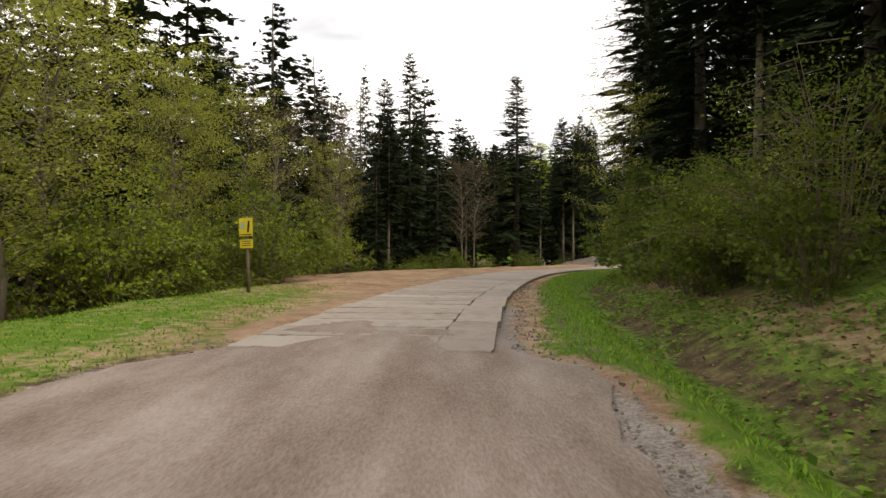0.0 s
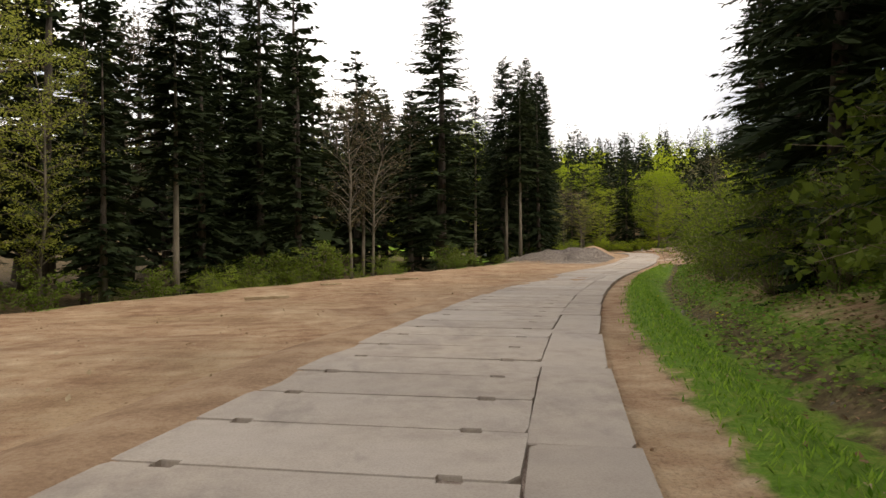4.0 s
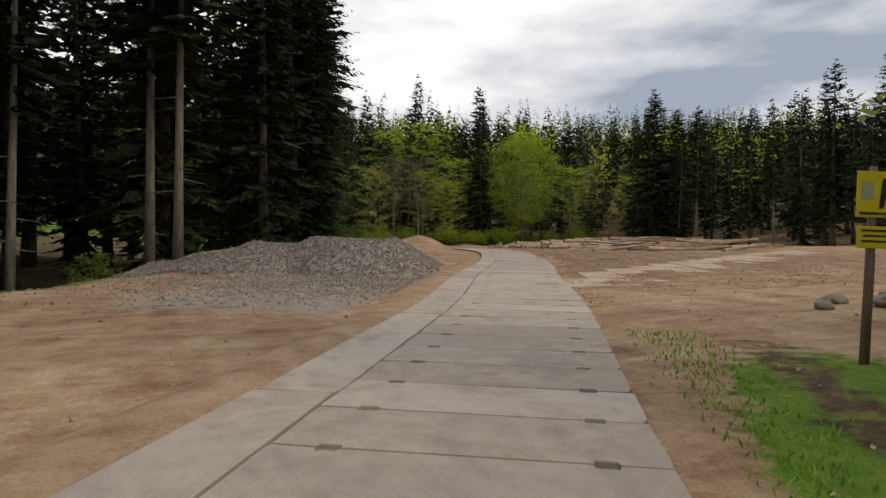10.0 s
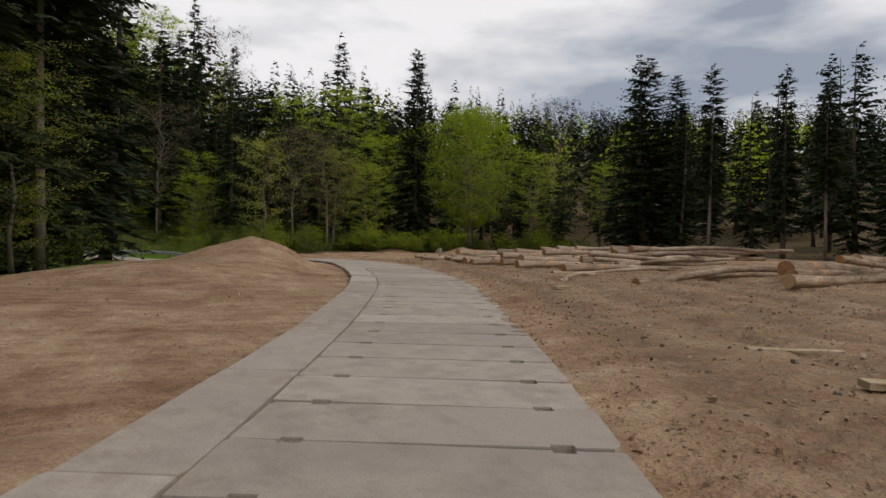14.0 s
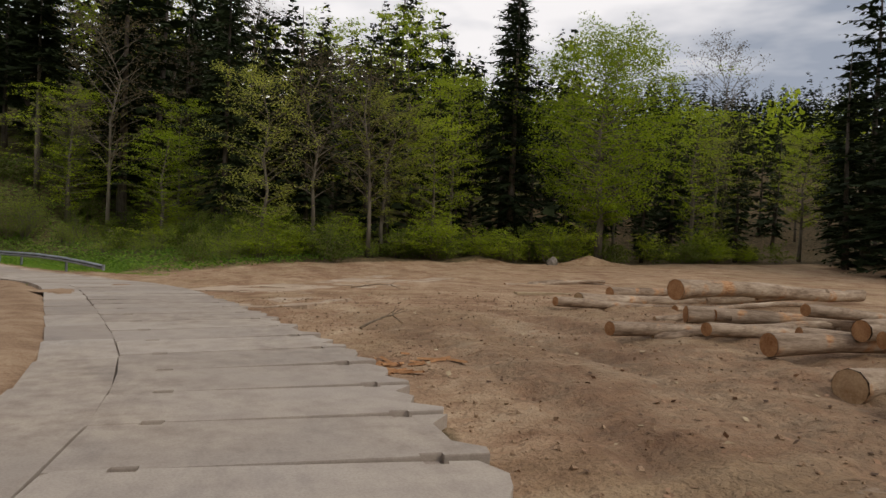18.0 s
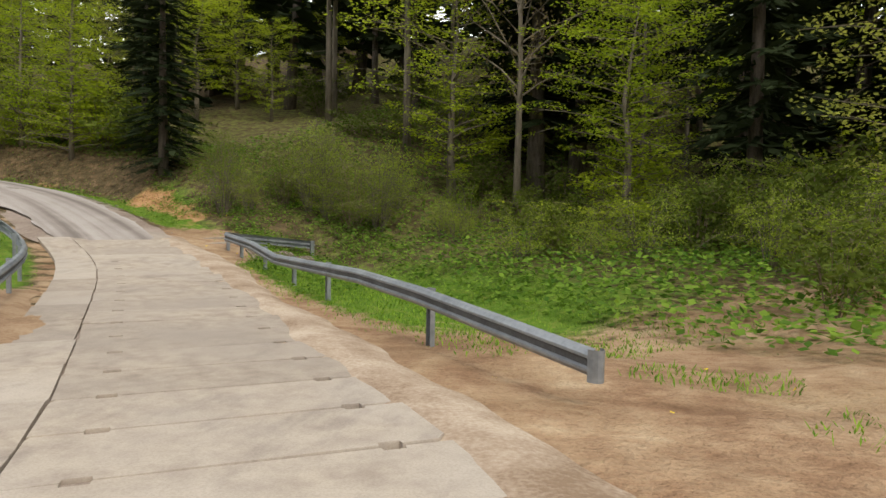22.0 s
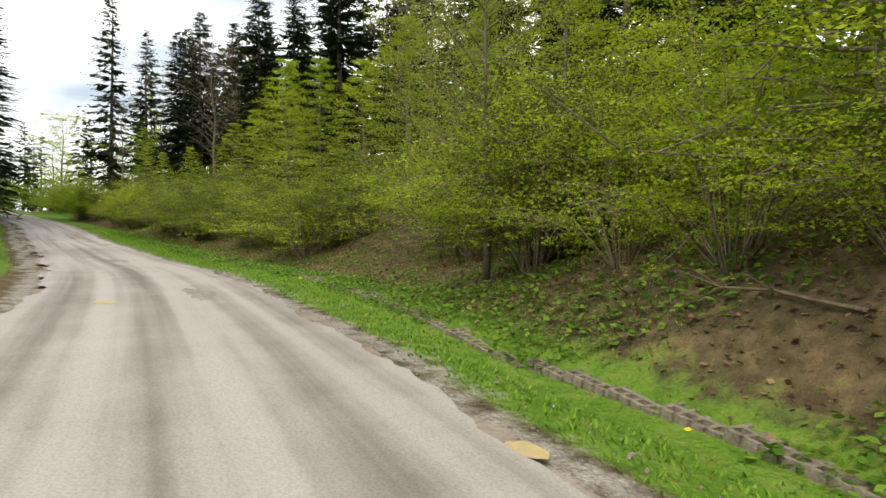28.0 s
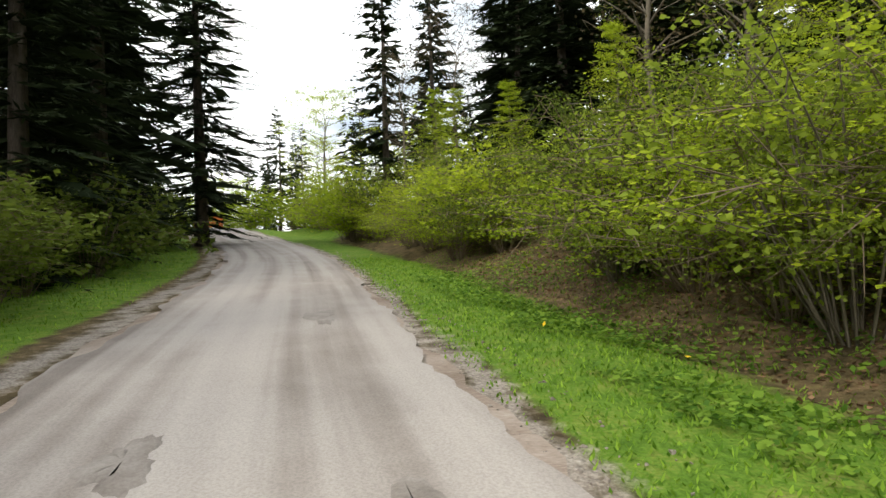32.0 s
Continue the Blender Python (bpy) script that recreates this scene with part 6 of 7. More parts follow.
# ---------------------------------------------------------------- logs
def log_proto(seed, length, r0, r1, crooked, knots=True):
    g = random.Random(seed)
    n = 13
    pts, rad = [], []
    for i in range(n):
        q = i / (n - 1)
        pts.append(Vector((length * q, crooked * math.sin(q * 3.1 + g.random()) * 0.6 + g.uniform(-1, 1) * crooked * 0.25, crooked * 0.5 * math.sin(q * 4.3 + seed))))
        rad.append((r0 + (r1 - r0) * q) * (1 + g.uniform(-0.07, 0.07)))
    rad[0] *= 1.08
    wood = [tube(pts, rad, 10, False)]
    if knots:
        for _ in range(3):
            k = g.randrange(2, n - 2)
            a = g.uniform(0, 6.28)
            d = Vector((0.4, math.cos(a), math.sin(a)))
            wood.append(tube([pts[k], pts[k] + d * rad[k] * 1.0, pts[k] + d * rad[k] * 1.25], [rad[k] * 0.55, rad[k] * 0.4, rad[k] * 0.3], 6))
    v, f = join_tubes(wood)
    ob = thing("log", "felled beech log with grey-brown bark in the timber yard", "log", FAR)
    part("bark", mesh_of("bark", v, f, M_LOGBARK, True), ob)
    for q, r, nx, mat in ((0, rad[0], -1, M_LOGEND if seed % 3 else M_LOGEND2), (n - 1, rad[-1], 1, M_LOGEND2)):
        disc = [pts[q] + Vector((nx * 0.012, 0, 0))]
        for k in range(12):
            a = 2 * math.pi * k / 12
            disc.append(pts[q] + Vector((nx * 0.006, math.cos(a) * r * 0.97, math.sin(a) * r * 0.97)))
        tri = [((0, 1 + (k + 1) % 12, 1 + k) if nx < 0 else (0, 1 + k, 1 + (k + 1) % 12)) for k in range(12)]
        part("cut_end", mesh_of("cut_end", disc, tri, mat), ob, "sawn end with orange-brown heartwood" if mat is M_LOGEND else "pale sawn end")
    ob["rad"] = max(rad)
    return ob


LENGTHS = (8.2, 6.8, 9.4, 5.2, 7.6, 4.4, 8.8)
LOGS = [log_proto(1, 8.2, 0.155, 0.10, 0.16), log_proto(2, 6.8, 0.115, 0.07, 0.22), log_proto(3, 9.4, 0.19, 0.12, 0.18), log_proto(4, 5.2, 0.09, 0.06, 0.22),
        log_proto(5, 7.6, 0.145, 0.085, 0.34), log_proto(6, 4.4, 0.075, 0.05, 0.2), log_proto(7, 8.8, 0.25, 0.17, 0.2)]
LOGR = [0.145, 0.105, 0.17, 0.085, 0.13, 0.07, 0.23]


def put_log(k, x, y, heading, up, group="felled logs", pitch=None):
    a = radians(heading)
    length = LENGTHS[k]
    z0, z1 = ground_at(x, y), ground_at(x + math.cos(a) * length, y + math.sin(a) * length)
    tilt = -math.degrees(math.atan2(z1 - z0, length)) if pitch is None else pitch
    copy_thing(LOGS[k], pose(x, y, z0 + up, 0, tilt, heading))["group"] = group


g_log = random.Random(12)
# bottom layer, from the end by the side track to the thin logs by the bend; then two looser layers on top
for low, high, x0, slope, loose, lift, lie in ((121.2, 142.0, 49.0, 0.2, (0.0, 3.4), 0.0, 5), (122.4, 140.0, 50.4, 0.2, (-0.4, 5.0), 0.25, -3), (123.4, 138.0, 51.8, 0.2, (-0.5, 5.5), 0.48, -8), (125.0, 136.0, 53.0, 0.2, (0.0, 5.0), 0.72, -12)):
    y = low
    while y < high:
        k = g_log.choice((4, 1, 0, 3, 0, 4, 1) if y < 125.5 else (4, 1, 0, 2, 0, 4, 1, 2, 6) if y < 134 else (0, 4, 1, 3, 1, 5))
        put_log(k, x0 + slope * (y - 122) + g_log.uniform(*loose), y, g_log.gauss(lie, 11), lift + LOGR[k] - 0.02)
        y += LOGR[k] * 2 + g_log.uniform(0.04, 0.5) + 0.6 * lift
# the second stack, nearer the side track
for k, x, y, h, up in ((2, 51.2, 112.2, 14, 0.26), (0, 52.4, 113.0, 12, 0.24), (4, 49.0, 115.4, 6, 0.2), (6, 53.6, 114.2, 15, 0.3), (1, 54.0, 112.6, 16, 0.68),
                       (0, 52.6, 116.4, 8, 0.22), (2, 56.0, 113.6, 17, 0.72), (4, 58.2, 112.4, 13, 0.2), (1, 57.8, 117.2, 6, 0.18), (0, 60.2, 114.0, 18, 0.24)):
    put_log(k, x, y, h, up, "second stack of logs")
for k, x, y, h, up in ((2, 52.3, 135.6, 12, 0.16), (0, 51.9, 134.6, 14, 0.14), (1, 51.7, 139.2, 16, 0.1), (1, 53.1, 143.9, 12, 0.1), (2, 54.2, 145.0, 12, 0.17), (0, 56.2, 146.8, 12, 0.14), (3, 56.0, 143.6, 14, 0.09),
                       (6, 56.6, 144.4, 14, 0.4), (0, 58.4, 145.8, 12, 0.42)):
    put_log(k, x, y, h, up, "logs at the end of the stack")
for k, x, y, h in ((3, 56.6, 155.8, 8), (5, 58.0, 156.4, 2), (5, 47.8, 117.6, 40)):
    put_log(k, x, y, h, LOGR[k] - 0.03, "single logs")
for ob in LOGS:
    for o in (*ob.children_recursive, ob):
        bpy.data.objects.remove(o)


def plank(x, y, heading, length, width=0.2):
    ob = thing("plank", "pale split plank lying on the bare soil", "plank", pose(x, y, ground_at(x, y) + 0.012, 2, 0, heading), "planks in the yard")
    bm = bmesh.new()
    bmesh.ops.create_cube(bm, size=1.0)
    for v in bm.verts:
        taper = 0.7 if v.co.x > 0 else 1.0
        v.co = Vector((v.co.x * length, v.co.y * width * taper, (v.co.z + 0.5) * 0.07))
    bmesh.ops.subdivide_edges(bm, edges=bm.edges[:], cuts=2)
    for v in bm.verts:
        v.co += Vector((0, 0.015 * math.sin(v.co.x * 9), 0.008 * math.sin(v.co.x * 13)))
    part("board", bm_mesh("board", bm, M_PLANK), ob)


for x, y, h, l in ((43.6, 106.0, -30, 1.4), (42.6, 104.0, -25, 1.1), (55.6, 149.4, 6, 2.6), (46.0, 115.0, 30, 0.9), (2.5, 58.0, 20, 0.9), (6.0, 62.0, -20, 1.2), (1.0, 50.0, 10, 1.3)):
    plank(x, y, h, l)


# ---------------------------------------------------------------- trail signs
def sign(x, y, turn, lean, tall):
    ob = thing("trail_sign", "yellow hiking trail sign on a weathered wooden post", "sign", pose(x, y, ground_at(x, y) - 0.05, 0, lean, turn), "trail signs")
    v, f = tube([(0, 0, 0), (0.01, 0, tall * 0.5), (0, 0, tall)], [0.055, 0.05, 0.045], 9)
    part("post", mesh_of("post", v, f, M_WOOD, True), ob)
    top = part("plate", box_mesh("plate", 0.42, 0.012, 0.52, M_YELLOW, 0.004), ob, "square yellow plate", pose(0, -0.062, tall - 0.58))
    low = part("plate", box_mesh("plate", 0.40, 0.012, 0.25, M_YELLOW, 0.004), ob, "small yellow plate", pose(0.01, -0.062, tall - 0.93))
    part("symbol", mesh_of("symbol", [(0.04, -0.009, 0.1), (0.09, -0.009, 0.1), (0.12, -0.009, 0.26), (0.13, -0.009, 0.44), (0.07, -0.009, 0.44), (0.05, -0.009, 0.27)], [(0, 1, 2, 3, 4, 5)], M_SIGNDARK), top, "plain dark mark")
    part("symbol", mesh_of("symbol", [(-0.16, -0.009, 0.2), (-0.03, -0.009, 0.2), (-0.03, -0.009, 0.4), (-0.16, -0.009, 0.4)], [(0, 1, 2, 3)], M_SIGNGREY), top, "pale grey-green patch")
    for z, w in ((0.19, 0.30), (0.13, 0.26), (0.07, 0.3)):
        part("text_bar", box_mesh("text_bar", w, 0.004, 0.022, M_SIGNDARK, 0), low, at=pose(0, -0.008, z))
    part("text_bar", box_mesh("text_bar", 0.34, 0.004, 0.028, M_SIGNDARK, 0), top, at=pose(0, -0.008, 0.03))


sign(-5.45, 18.75, -12, -2.0, 2.25)
sign(29.8, 79.6, -22, 1.5, 2.3)


# ---------------------------------------------------------------- guard rails
def rail_profile():
    # the W section: (out, up) from the post
    return [(a, 0.82 * b) for a, b in ((0.0, -0.155), (0.045, -0.14), (0.08, -0.09), (0.08, -0.06), (0.02, -0.02), (0.02, 0.02), (0.08, 0.06), (0.08, 0.09), (0.045, 0.14), (0.0, 0.155))]


def guard_rail(points, side, posts, label):
    """points: the beam's middle line; side: +1 where its face looks to the right of the line's course."""
    p = [Vector(q) for q in points]
    prof = rail_profile()
    prof = prof + [(a - 0.006, b) for a, b in reversed(prof)]
    n = len(prof)
    verts, faces = [], []
    for i, q in enumerate(p):
        t = (p[min(i + 1, len(p) - 1)] - p[max(i - 1, 0)])
        t.z = 0
        t.normalize()
        out = Vector((t.y, -t.x, 0)) * side
        verts += [q + out * a + Vector((0, 0, b)) for a, b in prof]
    for i in range(len(p) - 1):
        for k in range(n):
            faces.append((i * n + k, i * n + (k + 1) % n, (i + 1) * n + (k + 1) % n, (i + 1) * n + k))
    faces += [tuple(range(n)), tuple(range((len(p) - 1) * n, len(p) * n))[::-1]]
    base = p[0].copy()
    ob = thing("guard_rail", label, "guard rail", Matrix.Translation(base), "guard rails")
    part("beam", mesh_of("beam", [v - base for v in verts], faces, M_STEEL), ob)
    # a dark strip laid over the valley between the beam's two ribs
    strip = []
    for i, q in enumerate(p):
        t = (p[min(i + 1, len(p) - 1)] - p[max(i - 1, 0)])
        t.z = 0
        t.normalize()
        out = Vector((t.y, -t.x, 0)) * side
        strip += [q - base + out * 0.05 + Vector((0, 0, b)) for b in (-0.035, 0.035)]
    part("channel", mesh_of("channel", strip, [(2 * i, 2 * i + 2, 2 * i + 3, 2 * i + 1) for i in range(len(p) - 1)], M_STEELDARK), ob, "dark strip set across the valley between the rail's ribs")
    t = (p[1] - p[0])
    t.z = 0
    t.normalize()
    out = Vector((t.y, -t.x, 0)) * side
    cap = []
    for k in range(7):
        a = math.pi * k / 6
        for h in (-0.15, 0.14):
            cap.append(out * (0.04 + 0.075 * math.cos(a)) - t * (0.02 + 0.11 * math.sin(a)) + Vector((0, 0, h)))
    part("end_cap", mesh_of("end_cap", cap + [c * 0.94 for c in cap], [(2 * k, 2 * k + 2, 2 * k + 3, 2 * k + 1) for k in range(6)] + [(14 + 2 * k, 15 + 2 * k, 17 + 2 * k, 16 + 2 * k) for k in range(6)], M_STEEL), ob, "rounded steel end plate")
    run = [0.0]
    for a, b in zip(p, p[1:]):
        run.append(run[-1] + (b - a).length)
    for s in posts:
        i = max(k for k in range(len(run)) if run[k] <= s + 1e-6)
        i = min(i, len(p) - 2)
        q = p[i].lerp(p[i + 1], min(1, (s - run[i]) / (run[i + 1] - run[i])))
        t = (p[i + 1] - p[i])
        head = math.degrees(math.atan2(t.y, t.x))
        t.z = 0
        t.normalize()
        q = q - Vector((t.y, -t.x, 0)) * side * 0.05
        z = ground_at(q.x, q.y) - 0.15
        h = q.z + 0.14 - z
        if h < 0.3:
            continue
        post = part("post", post_mesh(h), ob, at=Matrix.Translation(Vector((q.x, q.y, z)) - base) @ pose(0, 0, 0, 0, 0, head))
        part("bolt", box_mesh("bolt", 0.03, 0.03, 0.03, M_STEELDARK, 0.006), ob, at=Matrix.Translation(q + Vector((t.y, -t.x, 0)) * side * 0.085 - base))


def post_mesh(h):
    """A steel channel post."""
    a, b, w = 0.06, 0.035, 0.006
    sec = [(-a, -b), (a, -b), (a, b), (a - w, b), (a - w, -b + w), (-a + w, -b + w), (-a + w, b), (-a, b)]
    n = len(sec)
    verts = [(x, y, 0) for x, y in sec] + [(x, y, h) for x, y in sec]
    faces = [(k, (k + 1) % n, n + (k + 1) % n, n + k) for k in range(n)] + [tuple(range(n))[::-1], tuple(range(n, 2 * n))]
    return mesh_of("post", verts, faces, M_STEEL)


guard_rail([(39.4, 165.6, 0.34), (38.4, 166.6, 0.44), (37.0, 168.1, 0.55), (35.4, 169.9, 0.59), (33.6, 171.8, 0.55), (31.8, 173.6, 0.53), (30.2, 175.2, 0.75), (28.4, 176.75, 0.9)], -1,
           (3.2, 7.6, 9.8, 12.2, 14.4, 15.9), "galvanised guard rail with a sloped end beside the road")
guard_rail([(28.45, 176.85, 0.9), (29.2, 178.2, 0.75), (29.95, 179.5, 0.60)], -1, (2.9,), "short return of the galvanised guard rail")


def left_rail():
    pts = []
    for u in np.arange(191.6, 207.6, 1.25):
        p, _ = along(u, float(np.interp(u, [191.6, 200, 204, 207.5], [-2.15, -2.3, -2.65, -3.2])))
        pts.append((p.x, p.y, p.z + 0.55 - 0.15 * max(0, 1 - (u - 191.6) / 2.0)))
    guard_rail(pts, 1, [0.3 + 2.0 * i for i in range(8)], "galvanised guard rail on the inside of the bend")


left_rail()


# ---------------------------------------------------------------- small things by the road
def boulder(name, label, x, y, sx, sy, sz, turn, seed, mat=M_FIELDSTONE, group=""):
    bm = bmesh.new()
    bmesh.ops.create_icosphere(bm, subdivisions=2, radius=0.5)
    for v in bm.verts:
        n = noise.noise(v.co * 2.2 + Vector((seed, seed * 2, 0)))
        v.co *= 1 + 0.35 * n
        v.co = Vector((v.co.x * sx, v.co.y * sy, max(v.co.z, -0.32) * sz))
    ob = new(name, bm_mesh(name, bm, mat))
    ob.matrix_basis = pose(x, y, ground_at(x, y) + 0.22 * sz, 0, 0, turn)
    tagged(ob, label, "stone", group)


for i, (x, y, sx, sy, sz) in enumerate(((35.4, 83.2, 1.5, 0.9, 0.5), (34.4, 82.4, 0.9, 0.7, 0.45), (36.3, 83.9, 1.1, 0.8, 0.5), (35.0, 84.3, 0.8, 0.6, 0.4), (36.9, 82.8, 0.9, 0.7, 0.55), (33.9, 83.6, 0.6, 0.5, 0.35))):
    boulder("boulder", "brown-grey fieldstone in a small heap", x, y, 0.75 * sx, 0.75 * sy, 0.8 * sz, i * 50, i, group="stone heap")
boulder("boulder", "pale stone at the edge of the yard", 68.5, 175.4, 0.9, 0.8, 0.9, 20, 11)


def stump(x, y, r, h):
    ob = thing("tree_stump", "small sawn tree stump in the grass", "stump", pose(x, y, ground_at(x, y) - 0.05, 6, -8, 0))
    v, f = tube([(0, 0, 0), (0, 0, 0.1), (0, 0, h)], [r * 1.4, r * 1.1, r], 10, False)
    part("bark", mesh_of("bark", v, f, M_WOOD, True), ob)
    disc = [(0, 0, h + 0.006)] + [(math.cos(k * math.pi / 5) * r, math.sin(k * math.pi / 5) * r, h) for k in range(10)]
    part("cut_top", mesh_of("cut_top", disc, [(0, 1 + k, 1 + (k + 1) % 10) for k in range(10)], M_LOGEND2), ob, "pale sawn top")


stump(27.9, 77.2, 0.10, 0.28)
stump(28.4, 77.9, 0.06, 0.25)


def fallen_branch(x, y, heading, length, seed, label="fallen dry branch on the ground"):
    g = random.Random(seed)
    pts = [Vector((length * q, g.uniform(-0.1, 0.1) * length * q, 0.08 + 0.12 * length * math.sin(q * 3.0) * g.uniform(0.3, 1))) for q in (0, 0.25, 0.5, 0.75, 1)]
    pts[-1].z = 0.02
    tubes = [tube(pts, [0.022, 0.02, 0.016, 0.012, 0.005], 5)]
    for _ in range(4):
        k = g.randrange(1, 4)
        e = pts[k] + Vector((g.uniform(0.1, 0.4), g.uniform(-0.5, 0.5), g.uniform(0.0, 0.3))) * length * 0.4
        tubes.append(tube([pts[k], e], [0.009, 0.003], 4, False))
    v, f = join_tubes(tubes)
    ob = new("fallen_branch", mesh_of("fallen_branch", v, f, M_WOOD, True))
    ob.matrix_basis = pose(x, y, ground_at(x, y) - 0.03, 0, 0, heading)
    tagged(ob, label, "branch", "fallen branches")


for i, (x, y, h, l) in enumerate(((42.5, 176.6, 30, 2.8), (44.0, 177.0, -10, 2.2), (45.5, 176.2, 60, 1.8), (43.2, 175.4, 8, 2.4), (7.4, 184.6, 176, 1.7),
                                  (11.5, 43.5, 60, 1.6), (47.9, 140.6, 50, 1.4), (49.5, 152.0, 5, 1.8))):
    fallen_branch(x, y, h, l, i)


M_PAVER = simple("earthy_concrete", [(0.32, (0.13, 0.1, 0.075)), (0.55, (0.27, 0.225, 0.18)), (0.7, (0.36, 0.32, 0.27))], 9.0, 0.95, 0.1, 0.5)


def lattice_mesh(nx, ny, sx, sy):
    """A concrete grass paver: bars round open cells."""
    verts, faces = [], []

    def bar(x0, x1, y0, y1):
        o = len(verts)
        verts.extend([(x0, y0, 0), (x1, y0, 0), (x1, y1, 0), (x0, y1, 0), (x0, y0, 0.09), (x1, y0, 0.09), (x1, y1, 0.09), (x0, y1, 0.09)])
        faces.extend([tuple(o + i for i in f) for f in ((4, 5, 6, 7), (0, 1, 5, 4), (1, 2, 6, 5), (2, 3, 7, 6), (3, 0, 4, 7))])

    w = 0.045
    for i in range(nx + 1):
        x = -sx / 2 + sx * i / nx
        bar(x - w / 2, x + w / 2, -sy / 2, sy / 2)
    for k in range(ny + 1):
        y = -sy / 2 + sy * k / ny
        for i in range(nx):
            x = -sx / 2 + sx * i / nx + w / 2
            bar(x, x + sx / nx - w, y - w / 2, y + w / 2)
    return mesh_of("paver", verts, faces, M_PAVER)


PAVER = lattice_mesh(4, 3, 0.6, 0.4)


PAVED = [3.5, 3.5, 3.9, 3.97]


def pavers():
    ditch = thing("ditch_lining", "concrete lattice pavers half buried along the verge", "paving", pose(0, 0, 0))
    u = 219.6
    while u < 250:
        p, head = along(u, float(np.interp(u, [219, 228, 240, 250], PAVED)) + 0.05 * math.sin(u * 0.9))
        part("paver", PAVER, ditch, at=pose(p.x, p.y, ground_at(p.x, p.y) - 0.08 + 0.012 * math.sin(u * 3), 3 * math.sin(u * 2), -8, head + 90 + 2 * math.sin(u * 5)))
        u += 0.62
    bank = thing("culvert_lining", "concrete lattice pavers on the culvert's slope", "paving", pose(0, 0, 0))
    for i in range(3):
        for k in range(3):
            x, y = 29.9 + 0.45 * i - 0.35 * k, 176.3 + 0.42 * k + 0.42 * i
            part("paver", PAVER, bank, at=pose(x, y, ground_at(x, y) - 0.05, 8, 0, 42))


pavers()


def culvert(x, y, z, heading):
    n = 16
    ob = thing("culvert_pipe", "concrete culvert pipe below the road", "pipe", pose(x, y, z, 0, 0, heading))
    verts, faces = [], []
    for d, r in ((0, 0.34), (0, 0.27), (1.6, 0.27), (1.6, 0.34)):
        verts += [(math.cos(2 * math.pi * k / n) * r, d, math.sin(2 * math.pi * k / n) * r) for k in range(n)]
    for a, b in ((0, 1), (1, 2), (2, 3), (3, 0)):
        faces += [(a * n + k, b * n + k, b * n + (k + 1) % n, a * n + (k + 1) % n) for k in range(n)]
    part("pipe", mesh_of("pipe", verts, faces, M_CONCRETE, True), ob)


culvert(29.75, 174.95, -0.22, -45)


def barrier(x, y, heading):
    ob = thing("road_barrier", "orange barrier boards closing off the distant end of the road", "barrier", pose(x, y, ground_at(x, y) - 0.03, 0, 0, heading))
    for dx in (-0.75, 0.75):
        part("leg", box_mesh("leg", 0.08, 0.08, 1.15, M_STEELDARK, 0.01), ob, at=pose(dx, 0, 0))
        part("foot", box_mesh("foot", 0.12, 0.7, 0.08, M_RUBBER, 0.015), ob, at=pose(dx, 0, 0))
    for z in (0.45, 0.85):
        part("board", box_mesh("board", 1.9, 0.05, 0.34, M_VEHICLE, 0.012), ob, "orange painted board", pose(0, -0.07, z))


_p, _h = along(306.5, -1.0)
barrier(_p.x, _p.y, _h + 4)


def paint_mark(u, d, w, l, turn):
    up = 0.012 if d > 1.6 else 0.027 + 0.02 * (1 - (d / 1.85) ** 2)
    p, head = along(u, d, up)
    q, _ = along(u + 1, d, 0)
    tilt = math.degrees(math.atan(q.z - p.z + up))
    g = random.Random(int(u * 10))
    n = 14
    verts = [(math.cos(2 * math.pi * k / n) * w * g.uniform(0.7, 1.15), math.sin(2 * math.pi * k / n) * l * g.uniform(0.7, 1.15), 0) for k in range(n)]
    part("paint_mark", mesh_of("paint_mark", verts, [tuple(range(n))], M_PAINT), road, "faded yellow spray mark", pose(*p, 0, 0, head) @ pose(0, 0, 0, tilt) @ pose(0, 0, 0, 0, 0, turn))


for u, d, w, l in ((225.0, 1.78, 0.13, 0.2), (233.0, -0.8, 0.16, 0.24)):
    paint_mark(u, d, w, l, 20)


def earth_patch(u, d, w, l, seed, mat=M_EARTH, up=0.07, name="earth_patch", label="brown earth spilled on the slabs"):
    """Earth and grit spilled on the slabs, thin at its ragged rim."""
    g = random.Random(seed)
    p, head = along(u, d, up)
    q, _ = along(u + 1, d, up)
    n, verts = 40, [(0, 0, 0.016)]
    rim = [0.9 + 0.2 * math.sin(3 * 2 * math.pi * k / n + seed) + g.uniform(-0.16, 0.16) for k in range(n)]
    for f, z in ((0.45, 0.013), (0.8, 0.005), (1.0, -0.012)):
        verts += [(math.cos(2 * math.pi * k / n) * w * f * rim[k] + g.uniform(-0.02, 0.02), math.sin(2 * math.pi * k / n) * l * f * rim[k], z + g.uniform(0, 0.006)) for k in range(n)]
    faces = [(0, 1 + k, 1 + (k + 1) % n) for k in range(n)]
    for o in (1, 1 + n):
        faces += [(o + k, o + n + k, o + n + (k + 1) % n, o + (k + 1) % n) for k in range(n)]
    part(name, mesh_of(name, verts, faces, mat, True), road, label, pose(*p, math.degrees(math.atan(q.z - p.z)), 0, head))


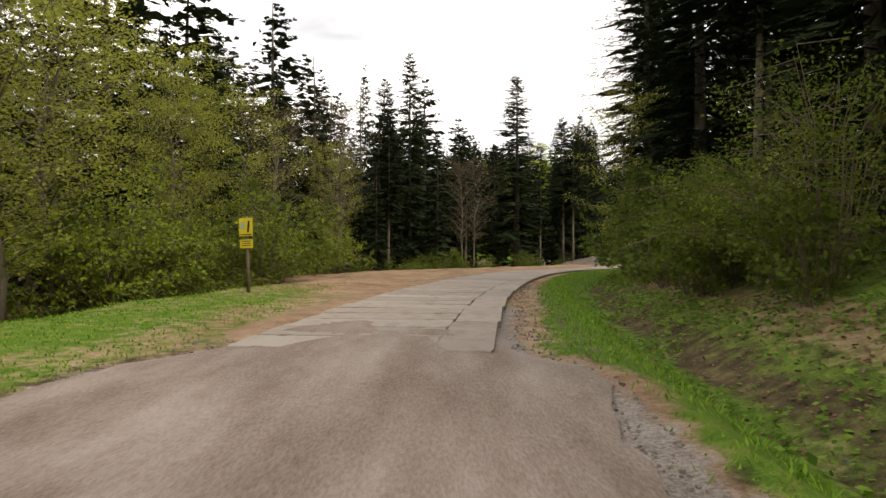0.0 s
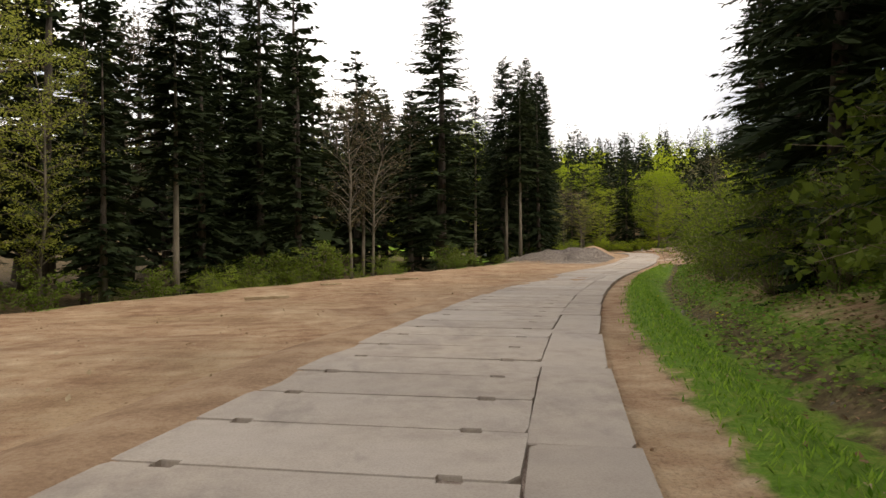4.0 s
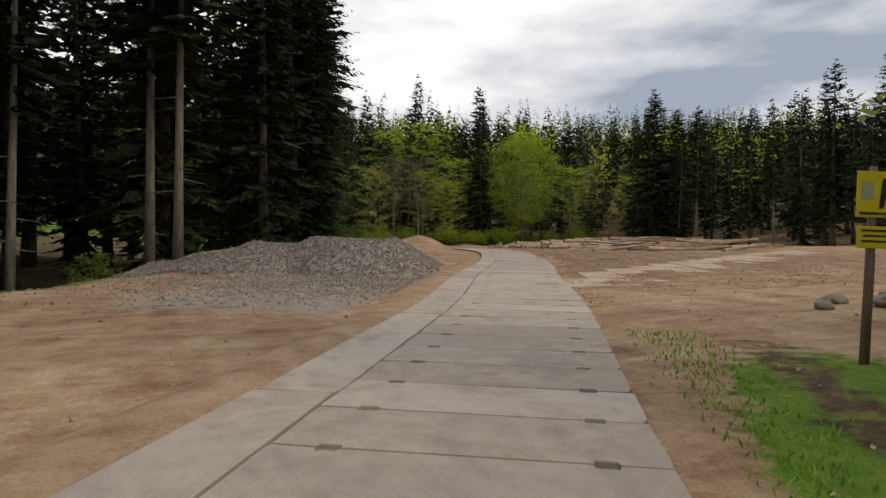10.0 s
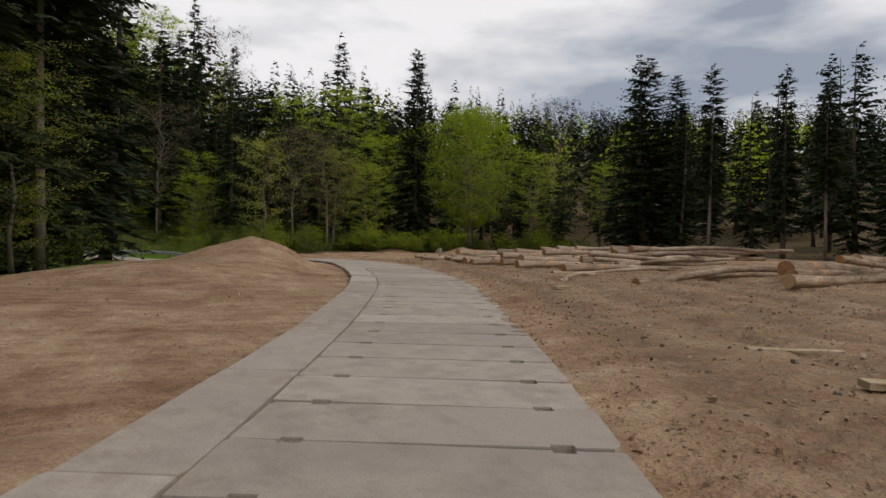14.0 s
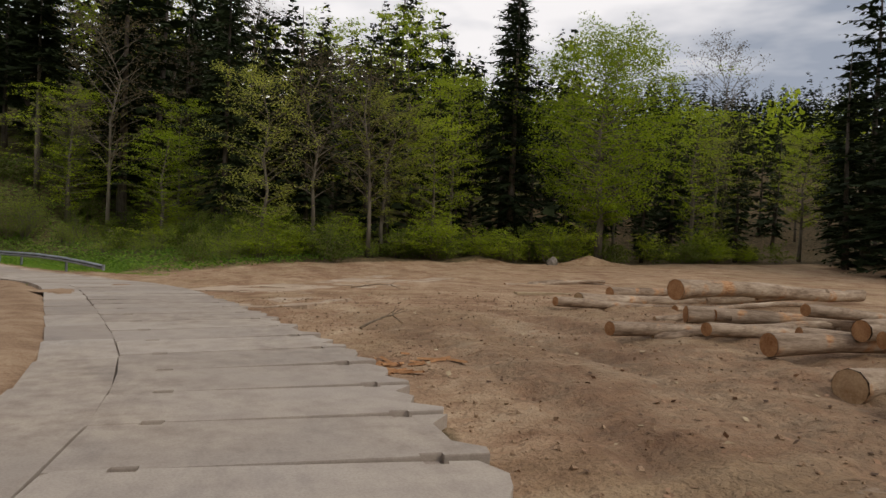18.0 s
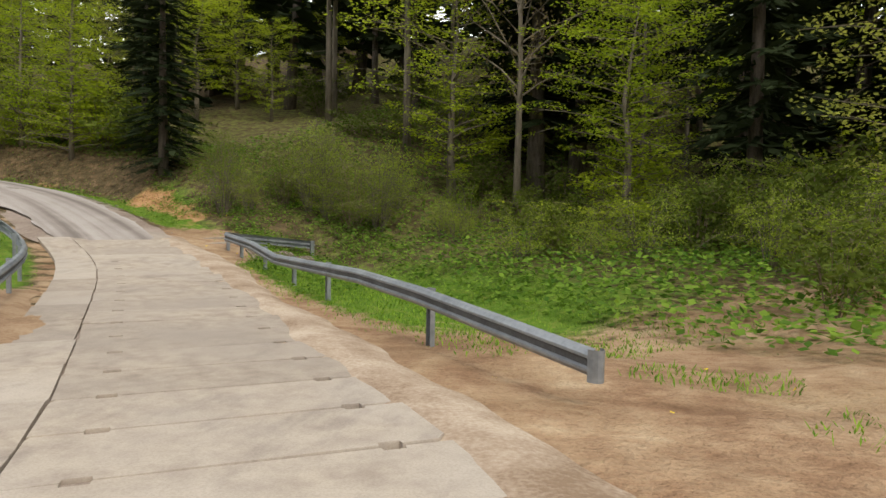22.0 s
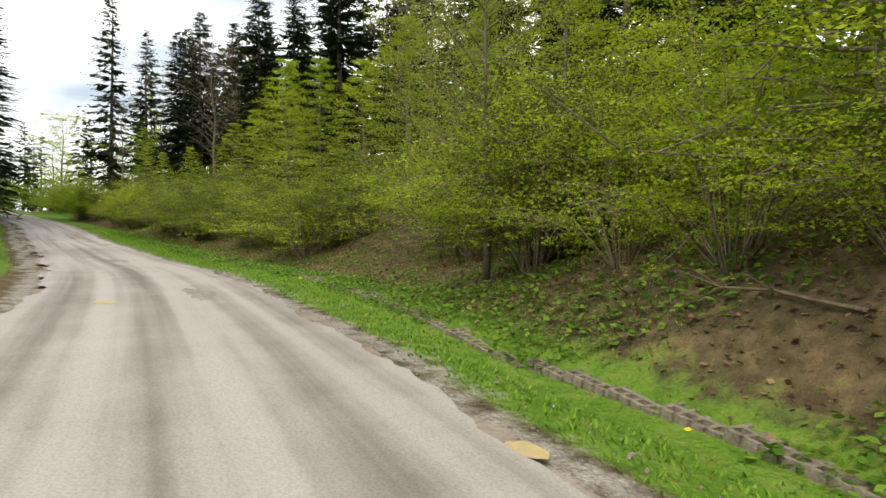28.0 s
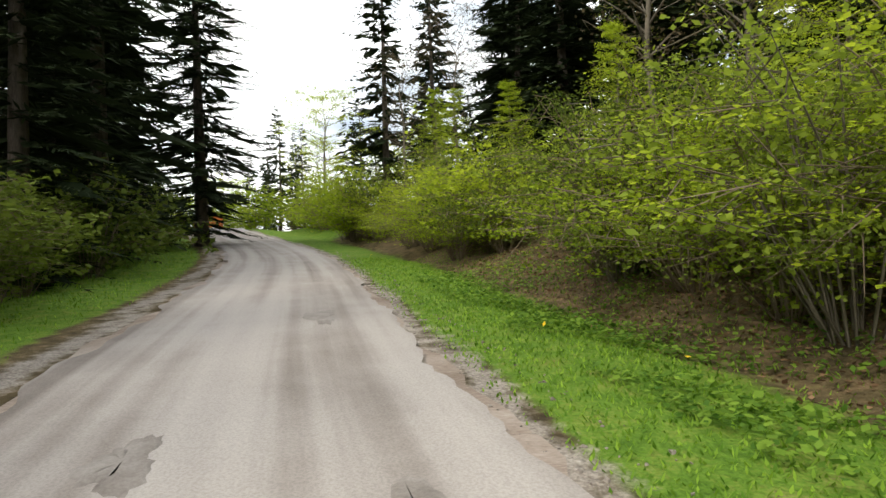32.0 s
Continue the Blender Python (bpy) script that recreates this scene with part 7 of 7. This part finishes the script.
for i, (u, d, w, l) in enumerate(((74.5, 0.0, 0.36, 0.62), (76.3, 0.0, 0.3, 0.2), (74.6, -1.75, 0.45, 1.5), (77.0, -1.7, 0.5, 1.6), (112.1, 1.35, 0.4, 0.3),
                                  (172.8, -1.6, 0.5, 1.2), (194.5, -1.9, 0.5, 1.3), (70.5, -1.85, 0.4, 1.4), (176.6, 0.3, 0.3, 0.16))):
    earth_patch(u, d, w, l, i)

for i, (u, d, w, l) in enumerate(((24.4, -0.9, 0.8, 0.9), (24.0, 0.5, 0.6, 0.4))):
    earth_patch(u, d, w, l, 60 + i, M_GRAVELBED, 0.068, "gravel_patch", "fine gravel spread over the first slabs")

for x, y, turn in ((26.9, 178.3, 20), (27.5, 177.7, 28)):
    part("slab", LONG_SMALL, road, "pale broken slab in the ground", pose(x, y, ground_at(x, y) - 0.01, 1, -4, turn))


for i, (u, d, w, l) in enumerate(((246.0, 0.2, 0.35, 0.9), (262.5, 1.1, 0.3, 0.7), (264.0, -0.6, 0.25, 0.6), (270.0, 0.9, 0.3, 0.8), (254.5, -0.2, 0.2, 0.9), (234.0, 0.7, 0.3, 1.1), (213.5, 0.2, 0.35, 0.3), (259.0, 1.4, 0.22, 0.5))):
    earth_patch(u, d, w, l, 40 + i, M_PATCH, 0.03 + 0.012 * (1 - (d / 1.9) ** 2), "worn_patch", "dark worn patch in the surfacing")


def bark_scraps(x, y, n, seed):
    """Orange-brown bark peeled off the logs."""
    g = random.Random(seed)
    ob = thing("bark_scraps", "orange-brown strips of peeled bark beside the road", "bark", pose(x, y, ground_at(x, y)))
    for k in range(n):
        l, a = g.uniform(0.12, 0.45), g.uniform(0, 180)
        verts = [(-l / 2, -0.03, 0), (l / 2, -0.025, 0), (l / 2, 0.0, 0.02), (-l / 2, 0.0, 0.025), (l / 2, 0.03, 0.0), (-l / 2, 0.03, 0)]
        dx, dy = g.gauss(0, 0.35), g.gauss(0, 0.2)
        part("strip", mesh_of("strip", verts, [(0, 1, 2, 3), (3, 2, 4, 5)], M_LOGEND), ob, at=pose(dx, dy, ground_at(x + dx, y + dy) - ground_at(x, y) + 0.012, g.uniform(-12, 12), g.uniform(-12, 12), a))


bark_scraps(47.75, 138.0, 34, 5)
bark_scraps(52.6, 133.6, 20, 6)
